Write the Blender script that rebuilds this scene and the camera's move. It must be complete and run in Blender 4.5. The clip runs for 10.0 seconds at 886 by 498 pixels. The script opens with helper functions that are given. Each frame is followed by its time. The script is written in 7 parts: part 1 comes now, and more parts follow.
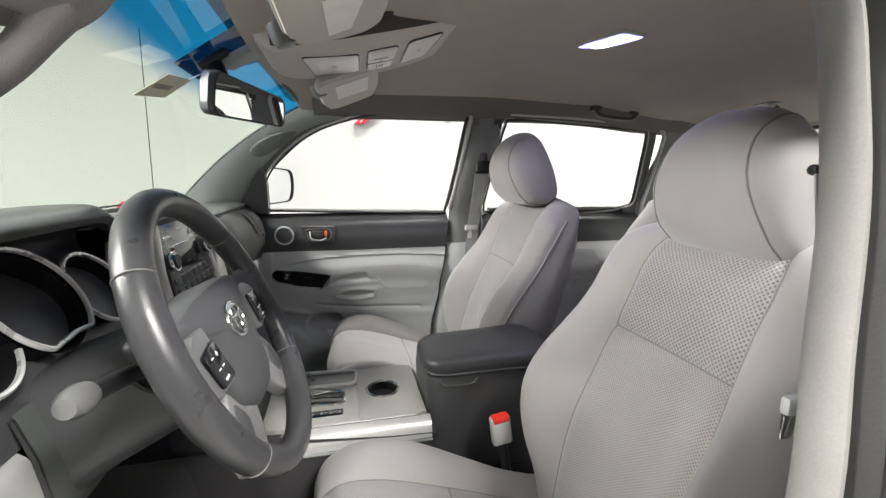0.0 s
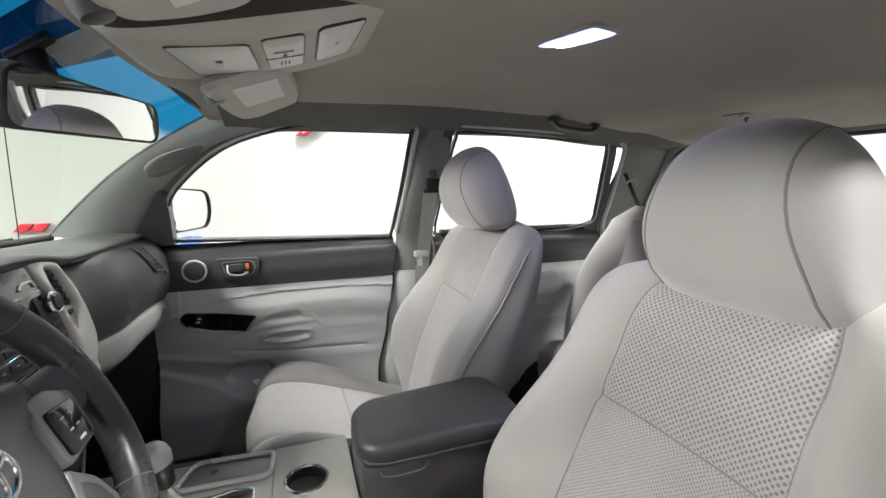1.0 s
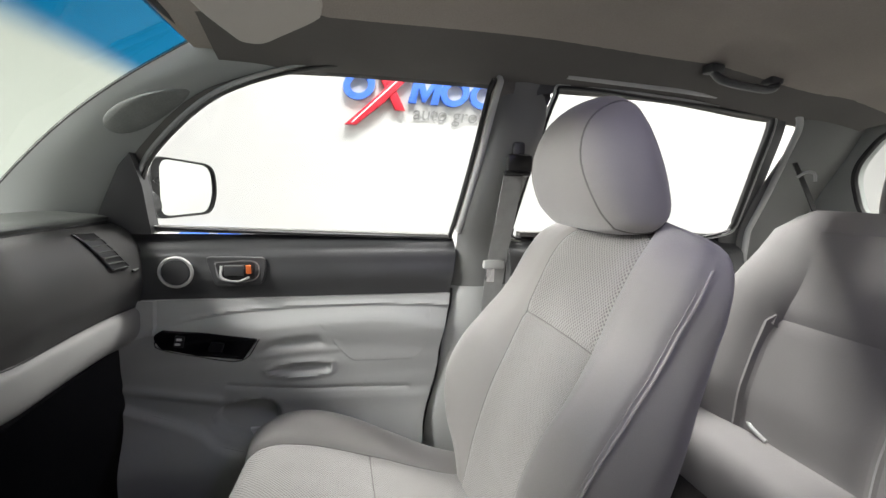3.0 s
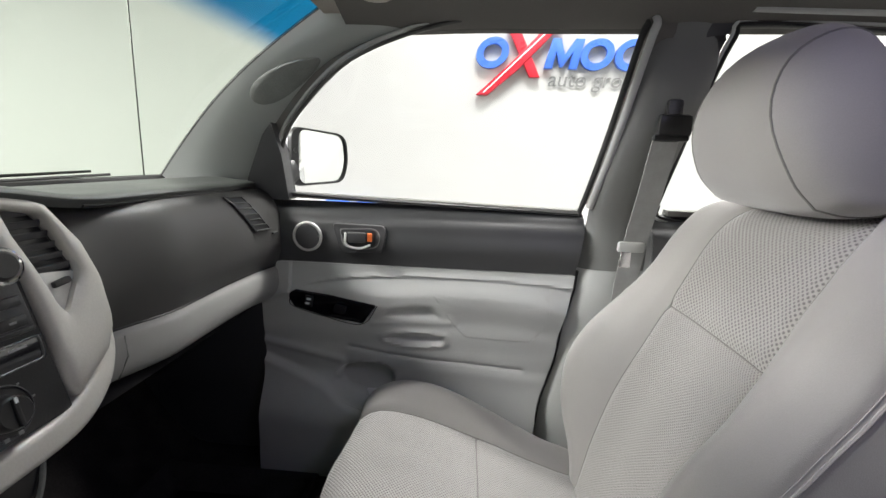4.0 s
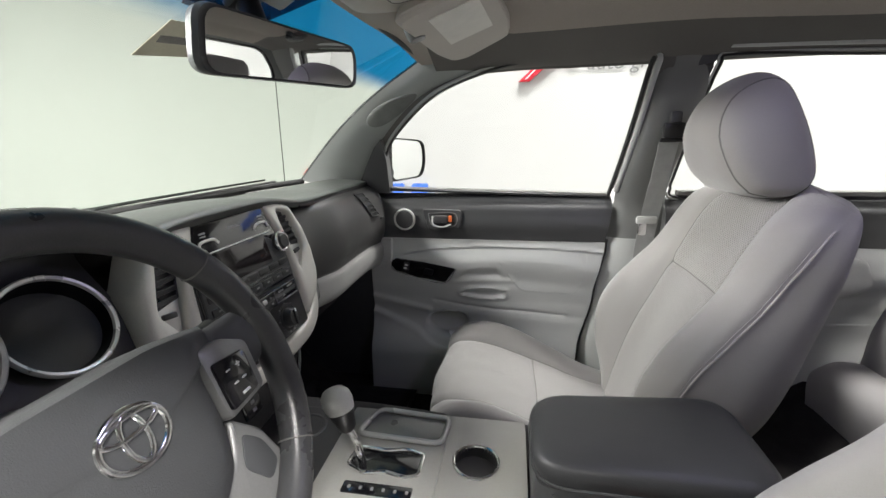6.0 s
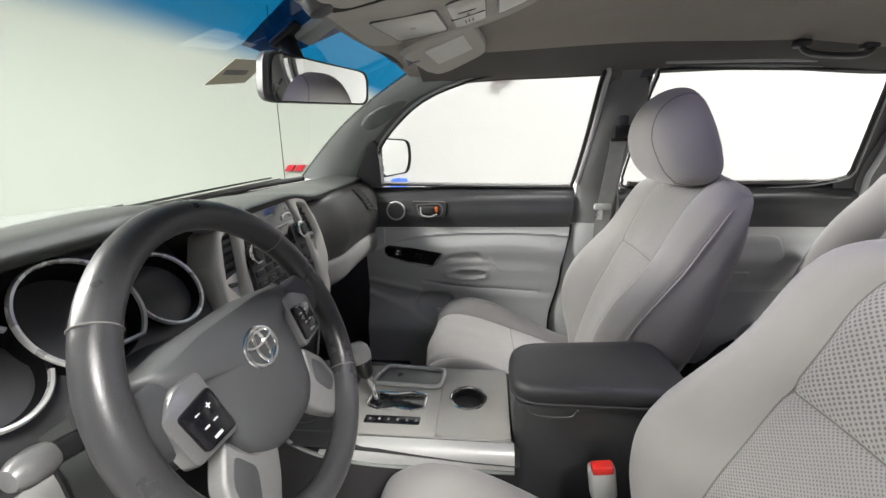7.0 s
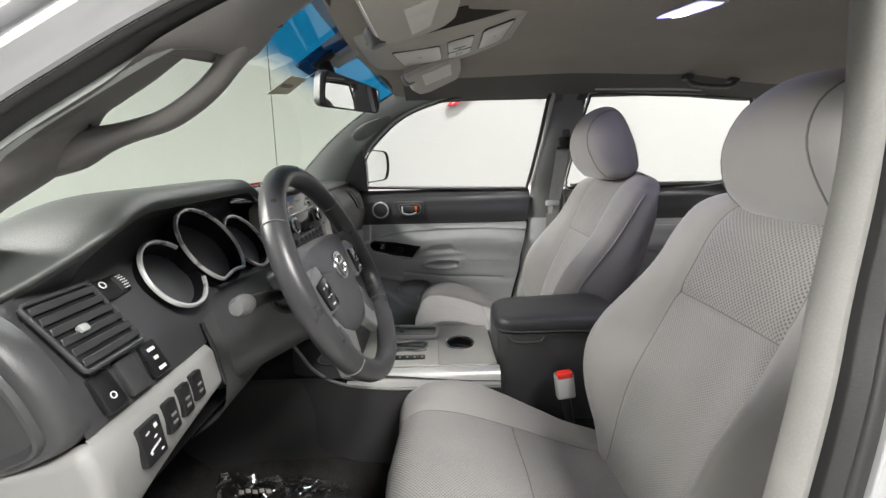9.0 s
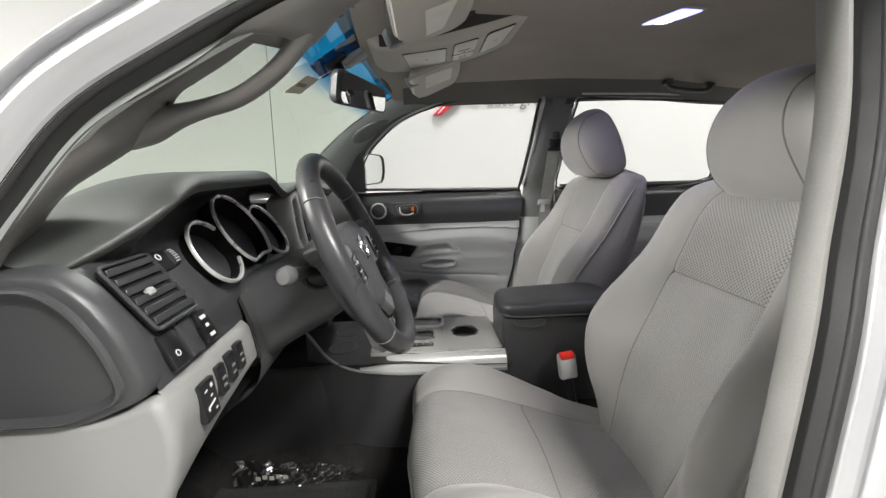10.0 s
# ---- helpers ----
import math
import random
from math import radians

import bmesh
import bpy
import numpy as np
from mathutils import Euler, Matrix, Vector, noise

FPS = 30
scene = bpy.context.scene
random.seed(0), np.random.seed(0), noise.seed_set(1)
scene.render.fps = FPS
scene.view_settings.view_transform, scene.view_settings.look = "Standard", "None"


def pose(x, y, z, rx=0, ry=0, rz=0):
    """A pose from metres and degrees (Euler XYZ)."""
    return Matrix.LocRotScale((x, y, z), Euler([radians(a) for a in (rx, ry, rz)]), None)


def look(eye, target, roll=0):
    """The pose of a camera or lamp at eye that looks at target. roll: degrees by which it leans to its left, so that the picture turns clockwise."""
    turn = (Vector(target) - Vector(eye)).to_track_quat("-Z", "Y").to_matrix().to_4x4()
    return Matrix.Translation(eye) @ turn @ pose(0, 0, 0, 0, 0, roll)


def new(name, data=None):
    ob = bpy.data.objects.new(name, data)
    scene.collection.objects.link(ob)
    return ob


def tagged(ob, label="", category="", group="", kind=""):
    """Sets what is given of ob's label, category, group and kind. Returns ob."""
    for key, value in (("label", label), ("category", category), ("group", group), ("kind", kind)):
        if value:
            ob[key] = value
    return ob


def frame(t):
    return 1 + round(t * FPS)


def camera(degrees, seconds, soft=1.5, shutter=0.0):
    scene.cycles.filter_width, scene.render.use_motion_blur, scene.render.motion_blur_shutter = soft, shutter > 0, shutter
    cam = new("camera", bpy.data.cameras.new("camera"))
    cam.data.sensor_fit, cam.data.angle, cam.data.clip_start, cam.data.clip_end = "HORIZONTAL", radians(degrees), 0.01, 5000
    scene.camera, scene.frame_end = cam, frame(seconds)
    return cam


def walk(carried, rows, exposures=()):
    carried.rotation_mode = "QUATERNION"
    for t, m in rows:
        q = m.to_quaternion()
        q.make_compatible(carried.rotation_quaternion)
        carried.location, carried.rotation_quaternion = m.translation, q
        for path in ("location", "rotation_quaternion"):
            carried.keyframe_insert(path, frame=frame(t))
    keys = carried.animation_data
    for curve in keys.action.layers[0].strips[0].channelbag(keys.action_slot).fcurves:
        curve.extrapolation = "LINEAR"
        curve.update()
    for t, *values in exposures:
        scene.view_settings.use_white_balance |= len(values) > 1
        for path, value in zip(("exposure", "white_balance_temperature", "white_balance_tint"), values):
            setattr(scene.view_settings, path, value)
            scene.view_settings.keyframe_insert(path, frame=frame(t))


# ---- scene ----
cam = camera(93.2, 10.0)
PATH = [
    (0, (-0.126, -0.943, 1.146), (0.344, 0.969, 0.793), 0.4),
    (0.5, (-0.062, -0.855, 1.167), (0.499, 1.036, 0.835), -0.1),
    (1, (-0.037, -0.748, 1.178), (0.628, 1.113, 0.869), -0.3),
    (1.5, (-0.068, -0.619, 1.172), (0.74, 1.19, 0.899), -0.2),
    (2, (-0.048, -0.504, 1.169), (0.758, 1.309, 0.918), 0.4),
    (2.1, (-0.036, -0.471, 1.161), (0.747, 1.354, 0.923), 0.6),
    (2.2, (-0.031, -0.451, 1.154), (0.736, 1.381, 0.918), 0.7),
    (3.3, (0.046, -0.26, 1.108), (0.322, 1.694, 0.783), 2.3),
    (3.5, (0.052, -0.241, 1.116), (0.202, 1.719, 0.744), 2.5),
    (4, (0.048, -0.237, 1.102), (-0.083, 1.714, 0.682), 2.0),
    (4.5, (0.043, -0.29, 1.109), (-0.26, 1.633, 0.652), 1.2),
    (5, (0.049, -0.376, 1.13), (-0.318, 1.531, 0.651), 0.9),
    (5.5, (0.029, -0.485, 1.15), (-0.335, 1.418, 0.653), 0.0),
    (7, (-0.003, -0.78, 1.195), (-0.21, 1.132, 0.647), -1.4),
    (7.5, (0.007, -0.877, 1.179), (-0.154, 1.045, 0.651), -0.6),
    (8, (0.005, -0.95, 1.16), (-0.105, 0.985, 0.667), -0.7),
    (8.5, (-0.037, -1.011, 1.152), (-0.075, 0.935, 0.69), -1.2),
    (9, (-0.098, -1.065, 1.137), (-0.069, 0.886, 0.699), -1.2),
    (9.5, (-0.139, -1.104, 1.12), (-0.06, 0.851, 0.704), -1.3),
    (10, (-0.165, -1.128, 1.097), (-0.049, 0.831, 0.711), -1.6),
]
walk(cam, [(t, look(eye, target, roll)) for t, eye, target, roll in PATH], [(0.0, 2.2), (2.0, 2.32), (3.5, 2.2), (5.5, 2.15), (8.0, 2.0), (10.0, 1.82)])

# ---- world, lamps and exposure ----
world = bpy.data.worlds.new("shop_surround")
scene.world = world
world.use_nodes = True
wbg = world.node_tree.nodes["Background"]
wbg.inputs["Color"].default_value = (1.0, 0.985, 0.92, 1)
wbg.inputs["Strength"].default_value = 0.35


def add_lamp(x, y, sx, sy, watts, tilt):
    data = bpy.data.lights.new("added_lamp", "AREA")
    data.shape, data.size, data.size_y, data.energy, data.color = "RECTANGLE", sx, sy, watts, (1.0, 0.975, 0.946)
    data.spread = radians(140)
    ob = new("added_lamp", data)
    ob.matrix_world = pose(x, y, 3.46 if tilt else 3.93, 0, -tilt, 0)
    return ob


# Unseen lamps added to light the cab: place, power and tilt towards the truck
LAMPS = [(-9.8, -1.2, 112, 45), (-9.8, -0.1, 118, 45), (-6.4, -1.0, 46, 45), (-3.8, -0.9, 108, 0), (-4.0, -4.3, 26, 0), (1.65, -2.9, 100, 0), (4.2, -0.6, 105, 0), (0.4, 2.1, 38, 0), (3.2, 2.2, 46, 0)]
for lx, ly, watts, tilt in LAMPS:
    add_lamp(lx, ly, 1.5, 0.6, watts, tilt)

# ---- materials ----


def sock(node, *names):
    for n in names:
        if n in node.inputs:
            return node.inputs[n]


def material(name, color, rough=0.5, metal=0.0, var=0.08, scale=8.0, grain=0.0, grain_scale=400.0, coat=0.0, sheen=0.0, rough_var=0.08, shine=0.5):
    """A painted, moulded or woven surface: two scales of tone, one of relief."""
    m = bpy.data.materials.new(name)
    m.use_nodes = True
    nt = m.node_tree
    b = nt.nodes["Principled BSDF"]
    b.inputs["Metallic"].default_value = metal
    sock(b, "Coat Weight").default_value = coat
    sock(b, "Specular IOR Level", "Specular").default_value = shine
    sock(b, "Sheen Weight").default_value = sheen
    tc = nt.nodes.new("ShaderNodeTexCoord")
    big = nt.nodes.new("ShaderNodeTexNoise")
    big.inputs["Scale"].default_value, big.inputs["Detail"].default_value = scale, 5.0
    nt.links.new(tc.outputs["Object"], big.inputs["Vector"])
    fine = nt.nodes.new("ShaderNodeTexNoise")
    fine.inputs["Scale"].default_value, fine.inputs["Detail"].default_value = grain_scale, 2.0
    nt.links.new(tc.outputs["Object"], fine.inputs["Vector"])
    ramp = nt.nodes.new("ShaderNodeMapRange")
    ramp.inputs["From Min"].default_value, ramp.inputs["From Max"].default_value = 0.3, 0.7
    ramp.inputs["To Min"].default_value, ramp.inputs["To Max"].default_value = 1.0 - var, 1.0 + var
    nt.links.new(big.outputs["Fac"], ramp.inputs["Value"])
    ramp2 = nt.nodes.new("ShaderNodeMapRange")
    ramp2.inputs["From Min"].default_value, ramp2.inputs["From Max"].default_value = 0.3, 0.7
    ramp2.inputs["To Min"].default_value, ramp2.inputs["To Max"].default_value = 1.0 - var * 0.6, 1.0 + var * 0.6
    nt.links.new(fine.outputs["Fac"], ramp2.inputs["Value"])
    mul = nt.nodes.new("ShaderNodeMath")
    mul.operation = "MULTIPLY"
    nt.links.new(ramp.outputs[0], mul.inputs[0])
    nt.links.new(ramp2.outputs[0], mul.inputs[1])
    col = nt.nodes.new("ShaderNodeVectorMath")
    col.operation = "SCALE"
    col.inputs[0].default_value = color
    nt.links.new(mul.outputs[0], col.inputs["Scale"])
    nt.links.new(col.outputs[0], b.inputs["Base Color"])
    rr = nt.nodes.new("ShaderNodeMapRange")
    rr.inputs["From Min"].default_value, rr.inputs["From Max"].default_value = 0.3, 0.7
    rr.inputs["To Min"].default_value, rr.inputs["To Max"].default_value = max(0.02, rough - rough_var), min(1.0, rough + rough_var)
    nt.links.new(big.outputs["Fac"], rr.inputs["Value"])
    nt.links.new(rr.outputs[0], b.inputs["Roughness"])
    if grain:
        bump = nt.nodes.new("ShaderNodeBump")
        bump.inputs["Strength"].default_value, bump.inputs["Distance"].default_value = grain, 0.0006
        nt.links.new(fine.outputs["Fac"], bump.inputs["Height"])
        nt.links.new(bump.outputs[0], b.inputs["Normal"])
    return m


def mesh_fabric(name, color, dark, cell):
    """Knitted seat cloth with small pits in rows, laid out in metres by the UV map."""
    m = material(name, color, 0.9, var=0.05, scale=9.0, sheen=0.25)
    nt = m.node_tree
    b = nt.nodes["Principled BSDF"]
    uv = nt.nodes.new("ShaderNodeUVMap")
    vor = nt.nodes.new("ShaderNodeTexVoronoi")
    vor.voronoi_dimensions = "2D"
    vor.inputs["Scale"].default_value, vor.inputs["Randomness"].default_value = 1.0 / cell, 0.12
    turn = nt.nodes.new("ShaderNodeMapping")
    turn.inputs["Rotation"].default_value = (0, 0, radians(45))
    nt.links.new(uv.outputs[0], turn.inputs[0])
    nt.links.new(turn.outputs[0], vor.inputs["Vector"])
    rng = nt.nodes.new("ShaderNodeMapRange")
    rng.inputs["From Min"].default_value, rng.inputs["From Max"].default_value = 0.18, 0.42
    nt.links.new(vor.outputs["Distance"], rng.inputs["Value"])
    old = b.inputs["Base Color"].links[0].from_socket
    mix = nt.nodes.new("ShaderNodeMix")
    mix.data_type = "RGBA"
    nt.links.new(rng.outputs[0], mix.inputs[0])
    mix.inputs[6].default_value = (*dark, 1)
    nt.links.new(old, mix.inputs[7])
    nt.links.new(mix.outputs[2], b.inputs["Base Color"])
    bump = nt.nodes.new("ShaderNodeBump")
    bump.inputs["Strength"].default_value, bump.inputs["Distance"].default_value = 0.7, 0.0012
    nt.links.new(rng.outputs[0], bump.inputs["Height"])
    nt.links.new(bump.outputs[0], b.inputs["Normal"])
    return m


def glass(name, tint, gloss=0.06, band=None, shade=None):
    """A thin pane: light passes through with a tint, with a faint mirror on it."""
    m = bpy.data.materials.new(name)
    m.use_nodes = True
    nt = m.node_tree
    out = nt.nodes["Material Output"]
    nt.nodes.remove(nt.nodes["Principled BSDF"])
    tr = nt.nodes.new("ShaderNodeBsdfTransparent")
    tr.inputs["Color"].default_value = (*tint, 1)
    if band:
        tc = nt.nodes.new("ShaderNodeTexCoord")
        sep = nt.nodes.new("ShaderNodeSeparateXYZ")
        nt.links.new(tc.outputs["UV"], sep.inputs[0])
        rng = nt.nodes.new("ShaderNodeMapRange")
        rng.interpolation_type = "SMOOTHSTEP"
        rng.inputs["From Min"].default_value, rng.inputs["From Max"].default_value = band
        nt.links.new(sep.outputs["Y"], rng.inputs["Value"])
        mix = nt.nodes.new("ShaderNodeMix")
        mix.data_type = "RGBA"
        nt.links.new(rng.outputs[0], mix.inputs[0])
        mix.inputs[6].default_value, mix.inputs[7].default_value = (*tint, 1), (*shade, 1)
        nt.links.new(mix.outputs[2], tr.inputs["Color"])
    gl = nt.nodes.new("ShaderNodeBsdfGlossy")
    gl.inputs["Roughness"].default_value = 0.02
    fr = nt.nodes.new("ShaderNodeLayerWeight")
    fr.inputs["Blend"].default_value = 0.5
    steep = nt.nodes.new("ShaderNodeMath")
    steep.operation, steep.inputs[1].default_value = "POWER", 5.0
    nt.links.new(fr.outputs["Facing"], steep.inputs[0])
    weigh = nt.nodes.new("ShaderNodeMath")
    weigh.operation, weigh.inputs[1].default_value, weigh.inputs[2].default_value = "MULTIPLY_ADD", gloss * 6, gloss * 0.5
    nt.links.new(steep.outputs[0], weigh.inputs[0])
    mx = nt.nodes.new("ShaderNodeMixShader")
    nt.links.new(weigh.outputs[0], mx.inputs[0])
    nt.links.new(tr.outputs[0], mx.inputs[1])
    nt.links.new(gl.outputs[0], mx.inputs[2])
    nt.links.new(mx.outputs[0], out.inputs["Surface"])
    return m


def glowing(name, color, strength):
    m = bpy.data.materials.new(name)
    m.use_nodes = True
    b = m.node_tree.nodes["Principled BSDF"]
    b.inputs["Base Color"].default_value = (*color, 1)
    b.inputs["Emission Color"].default_value = (*color, 1)
    b.inputs["Emission Strength"].default_value = strength
    return m


M_SEAT = material("seat_cloth_grey", (0.262, 0.252, 0.244), 0.85, var=0.06, scale=6, grain=0.5, grain_scale=900, sheen=0.3)
M_SEAT_SIDE = material("seat_side_cloth", (0.255, 0.245, 0.24), 0.8, var=0.06, scale=6, grain=0.4, grain_scale=700, sheen=0.3)
M_MESH = mesh_fabric("seat_knit_grey", (0.265, 0.256, 0.248), (0.11, 0.107, 0.104), 0.0058)
M_MESH2 = mesh_fabric("seat_knit_fine", (0.262, 0.253, 0.245), (0.14, 0.136, 0.132), 0.0042)
M_SEAM = material("seam_thread", (0.15, 0.146, 0.14), 0.9, var=0.1)
M_LIGHTTRIM = material("light_grey_moulding", (0.46, 0.47, 0.46), 0.45, var=0.04, scale=5, grain=0.35, grain_scale=1100)
M_LOWDASH = material("grey_lower_dash", (0.27, 0.27, 0.262), 0.4, var=0.05, scale=5, grain=0.35, grain_scale=1100)
M_PILLAR = material("pillar_grey_moulding", (0.34, 0.36, 0.345), 0.55, var=0.04, scale=5, grain=0.3, grain_scale=1100)
# Driver's pillar and handle grey, darkened from M_PILLAR to put in their shade.
M_PILLAR_SHADE = material("pillar_grey_shaded", (0.125, 0.120, 0.114), 0.42, var=0.06, scale=8, grain=0.6, grain_scale=900)
M_DARK = material("charcoal_moulding", (0.05, 0.051, 0.053), 0.36, var=0.08, scale=6, grain=0.5, grain_scale=900)
M_DARKTOP = material("charcoal_dash_pad", (0.062, 0.066, 0.064), 0.46, var=0.07, scale=6, grain=0.6, grain_scale=700)
M_BLACK = material("black_plastic", (0.014, 0.014, 0.015), 0.35, var=0.1, scale=12, grain=0.2)
M_GLOSSBLACK = material("gloss_black_panel", (0.006, 0.006, 0.008), 0.12, var=0.1, coat=0.4, rough_var=0.04)
M_RUBBER = material("black_rubber", (0.022, 0.022, 0.022), 0.6, var=0.15, scale=30, grain=0.3)
M_LEATHER = material("worn_black_leather", (0.045, 0.045, 0.047), 0.33, var=0.12, scale=14, grain=0.3, grain_scale=620, rough_var=0.1)
M_AIRBAG = material("airbag_cover_grey", (0.065, 0.067, 0.07), 0.5, var=0.06, scale=7, grain=0.6, grain_scale=800)
M_DARKSILVER = material("dark_satin_metal", (0.22, 0.22, 0.22), 0.35, metal=0.5, var=0.06, scale=9)
M_PAD = material("charcoal_soft_pad", (0.058, 0.057, 0.056), 0.42, var=0.07, scale=6, grain=0.5, grain_scale=900)
M_TUNNEL = material("dark_console_side", (0.03, 0.029, 0.03), 0.5, var=0.1, scale=10, grain=0.5, grain_scale=700)
M_DASHTOP = material("grey_green_dash_top", (0.062, 0.067, 0.063), 0.44, var=0.07, scale=6, grain=0.6, grain_scale=700)
M_SILVER = material("satin_silver_plastic", (0.56, 0.56, 0.545), 0.32, metal=0.35, var=0.05, scale=8)
M_STACK = material("champagne_grey_trim", (0.56, 0.55, 0.51), 0.36, metal=0.1, var=0.05, scale=8, grain=0.2)
M_PLATE = material("console_plate_grey", (0.34, 0.335, 0.31), 0.36, metal=0.1, var=0.05, scale=8, grain=0.2)
M_WELT = material("grey_rubber_welt", (0.19, 0.187, 0.176), 0.7, var=0.08, scale=20, grain=0.4)
M_CHROME = material("chrome", (0.75, 0.75, 0.75), 0.12, metal=1.0, var=0.03, rough_var=0.05)
M_HEADLINER = material("headliner_felt", (0.36, 0.328, 0.295), 0.95, var=0.07, scale=4, grain=0.8, grain_scale=350, shine=0.12)
# Colour of the painted-in roof edge shade and of the front window frame.
M_UPPER = material("dark_grey_shade_and_frame", (0.14, 0.134, 0.126), 0.85, var=0.07, scale=6, grain=0.5, grain_scale=500, shine=0.12)
M_FRIT = glass("dark_glass_border", (0.05, 0.07, 0.13), 0.06)
M_VISOR = material("visor_vinyl_beige_grey", (0.47, 0.445, 0.405), 0.75, var=0.05, scale=7, grain=0.5, grain_scale=600)
M_PAPER = material("white_paper_label", (0.72, 0.71, 0.66), 0.7, var=0.05, scale=30)
M_INK = material("grey_print", (0.25, 0.24, 0.22), 0.8, var=0.2, scale=60)
M_CARPET = material("black_carpet", (0.018, 0.017, 0.0165), 0.98, var=0.3, scale=20, grain=1.0, grain_scale=260, rough_var=0.02, shine=0.12)
M_MAT = material("black_floor_mat", (0.022, 0.022, 0.022), 0.8, var=0.2, scale=25, grain=0.9, grain_scale=180, shine=0.12)
M_BODY = material("silver_car_paint", (0.50, 0.503, 0.515), 0.36, metal=0.4, var=0.01, scale=5, coat=0.6, rough_var=0.02)
M_WEBBING = material("grey_belt_webbing", (0.29, 0.295, 0.29), 0.7, var=0.08, scale=40, grain=0.8, grain_scale=500)
M_RED = material("red_button", (0.72, 0.035, 0.025), 0.35, var=0.05)
M_ORANGE = material("orange_lock_mark", (0.72, 0.16, 0.03), 0.5, var=0.05)
M_WHITEMARK = material("white_marking", (0.75, 0.76, 0.76), 0.5, var=0.03)
M_WALL = material("white_shop_wall", (0.49, 0.49, 0.477), 0.7, var=0.025, scale=1.2, grain=0.2, grain_scale=120)
M_WALLDIM = material("dark_unseen_wall", (0.12, 0.12, 0.12), 0.8, var=0.05, scale=1.2)
M_WALLPALE = material("pale_green_shop_wall", (0.33, 0.35, 0.318), 0.8, var=0.012, scale=0.8)
M_FLOOR = material("grey_shop_floor", (0.18, 0.18, 0.175), 0.3, var=0.12, scale=1.5, grain=0.2, grain_scale=90)
M_CEIL = material("white_shop_ceiling", (0.75, 0.75, 0.74), 0.8, var=0.03, scale=1.0)
M_SIGNBLUE = material("blue_sign_acrylic", (0.06, 0.16, 0.62), 0.3, var=0.03)
M_SIGNRED = material("red_sign_acrylic", (0.62, 0.03, 0.05), 0.3, var=0.03)
M_SIGNGREY = material("grey_sign_acrylic", (0.20, 0.20, 0.20), 0.4, var=0.03)
M_GLASS = glass("clear_side_glass", (0.63, 0.64, 0.64), 0.05)
M_WINDSHIELD = glass("green_windshield_glass", (0.50, 0.55, 0.50), 0.06, (0.76, 0.86), (0.006, 0.15, 0.32))
M_MIRROR = material("mirror_silver", (0.86, 0.87, 0.87), 0.02, metal=1.0, var=0.0, rough_var=0.0)
M_DOME = glowing("dome_lamp_led", (0.36, 0.33, 1.0), 0.9)
M_DOMECORE = glowing("dome_lamp_core", (0.9, 0.9, 1.0), 6.0)
M_TUBE = glowing("added_panel_diffuser", (0.97, 1.0, 0.97), 3.0)
M_WRAP = glass("clear_plastic_film", (0.86, 0.86, 0.86), 0.55)

# ---- mesh helpers ----
ORIGIN = {}


def thing(name, at, label, category, group="", kind=""):
    e = new(name)
    e.location = at
    e.empty_display_size = 0.05
    ORIGIN[e] = Vector(at)
    return tagged(e, label, category, group, kind)


def part(name, bm, mat, parent=None, label="", angle=38, recalc=True):
    if recalc:
        bmesh.ops.recalc_face_normals(bm, faces=bm.faces)
    me = bpy.data.meshes.new(name)
    bm.to_mesh(me)
    bm.free()
    o = ORIGIN.get(parent, Vector((0, 0, 0)))
    if o.length:
        me.transform(Matrix.Translation(-o))
    me.materials.append(mat)
    for p in me.polygons:
        p.use_smooth = True
    me.set_sharp_from_angle(angle=radians(angle))
    ob = new(name, me)
    if parent is not None:
        ob.parent = parent
        ORIGIN[ob] = o
    if label:
        ob["label"] = label
    return ob


def solo(name, bm, mat, label, category, group="", kind="", angle=38):
    """A thing of one mesh, its origin at the middle of its underside."""
    lo = [min(v.co[k] for v in bm.verts) for k in range(3)]
    hi = [max(v.co[k] for v in bm.verts) for k in range(3)]
    base = Vector(((lo[0] + hi[0]) / 2, (lo[1] + hi[1]) / 2, lo[2]))
    bmesh.ops.translate(bm, verts=bm.verts, vec=-base)
    ob = part(name, bm, mat, None, "", angle)
    ob.location = base
    ORIGIN[ob] = base
    return tagged(ob, label, category, group, kind)


def spline(knots, n):
    """n points on a smooth curve through the knots, evenly spaced by knot."""
    k = [Vector(p) for p in knots]
    out = []
    for i in range(n):
        s = i / (n - 1) * (len(k) - 1)
        j = min(int(s), len(k) - 2)
        f = s - j
        a, b = k[j], k[j + 1]
        p = k[j - 1] if j else 2 * a - b
        q = k[j + 2] if j + 2 < len(k) else 2 * b - a
        out.append(0.5 * (2 * a + (b - p) * f + (2 * p - 5 * a + 4 * b - q) * f * f + (3 * a - p - 3 * b + q) * f ** 3))
    return out


def at_spline(knots, s):
    """The point at s from 0 to 1 on the curve through the knots."""
    return spline_at([Vector(p) for p in knots], s)


def spline_at(k, s):
    s = max(0.0, min(1.0, s)) * (len(k) - 1)
    j = min(int(s), len(k) - 2)
    f = s - j
    a, b = k[j], k[j + 1]
    p = k[j - 1] if j else 2 * a - b
    q = k[j + 2] if j + 2 < len(k) else 2 * b - a
    return 0.5 * (2 * a + (b - p) * f + (2 * p - 5 * a + 4 * b - q) * f * f + (3 * a - p - 3 * b + q) * f ** 3)


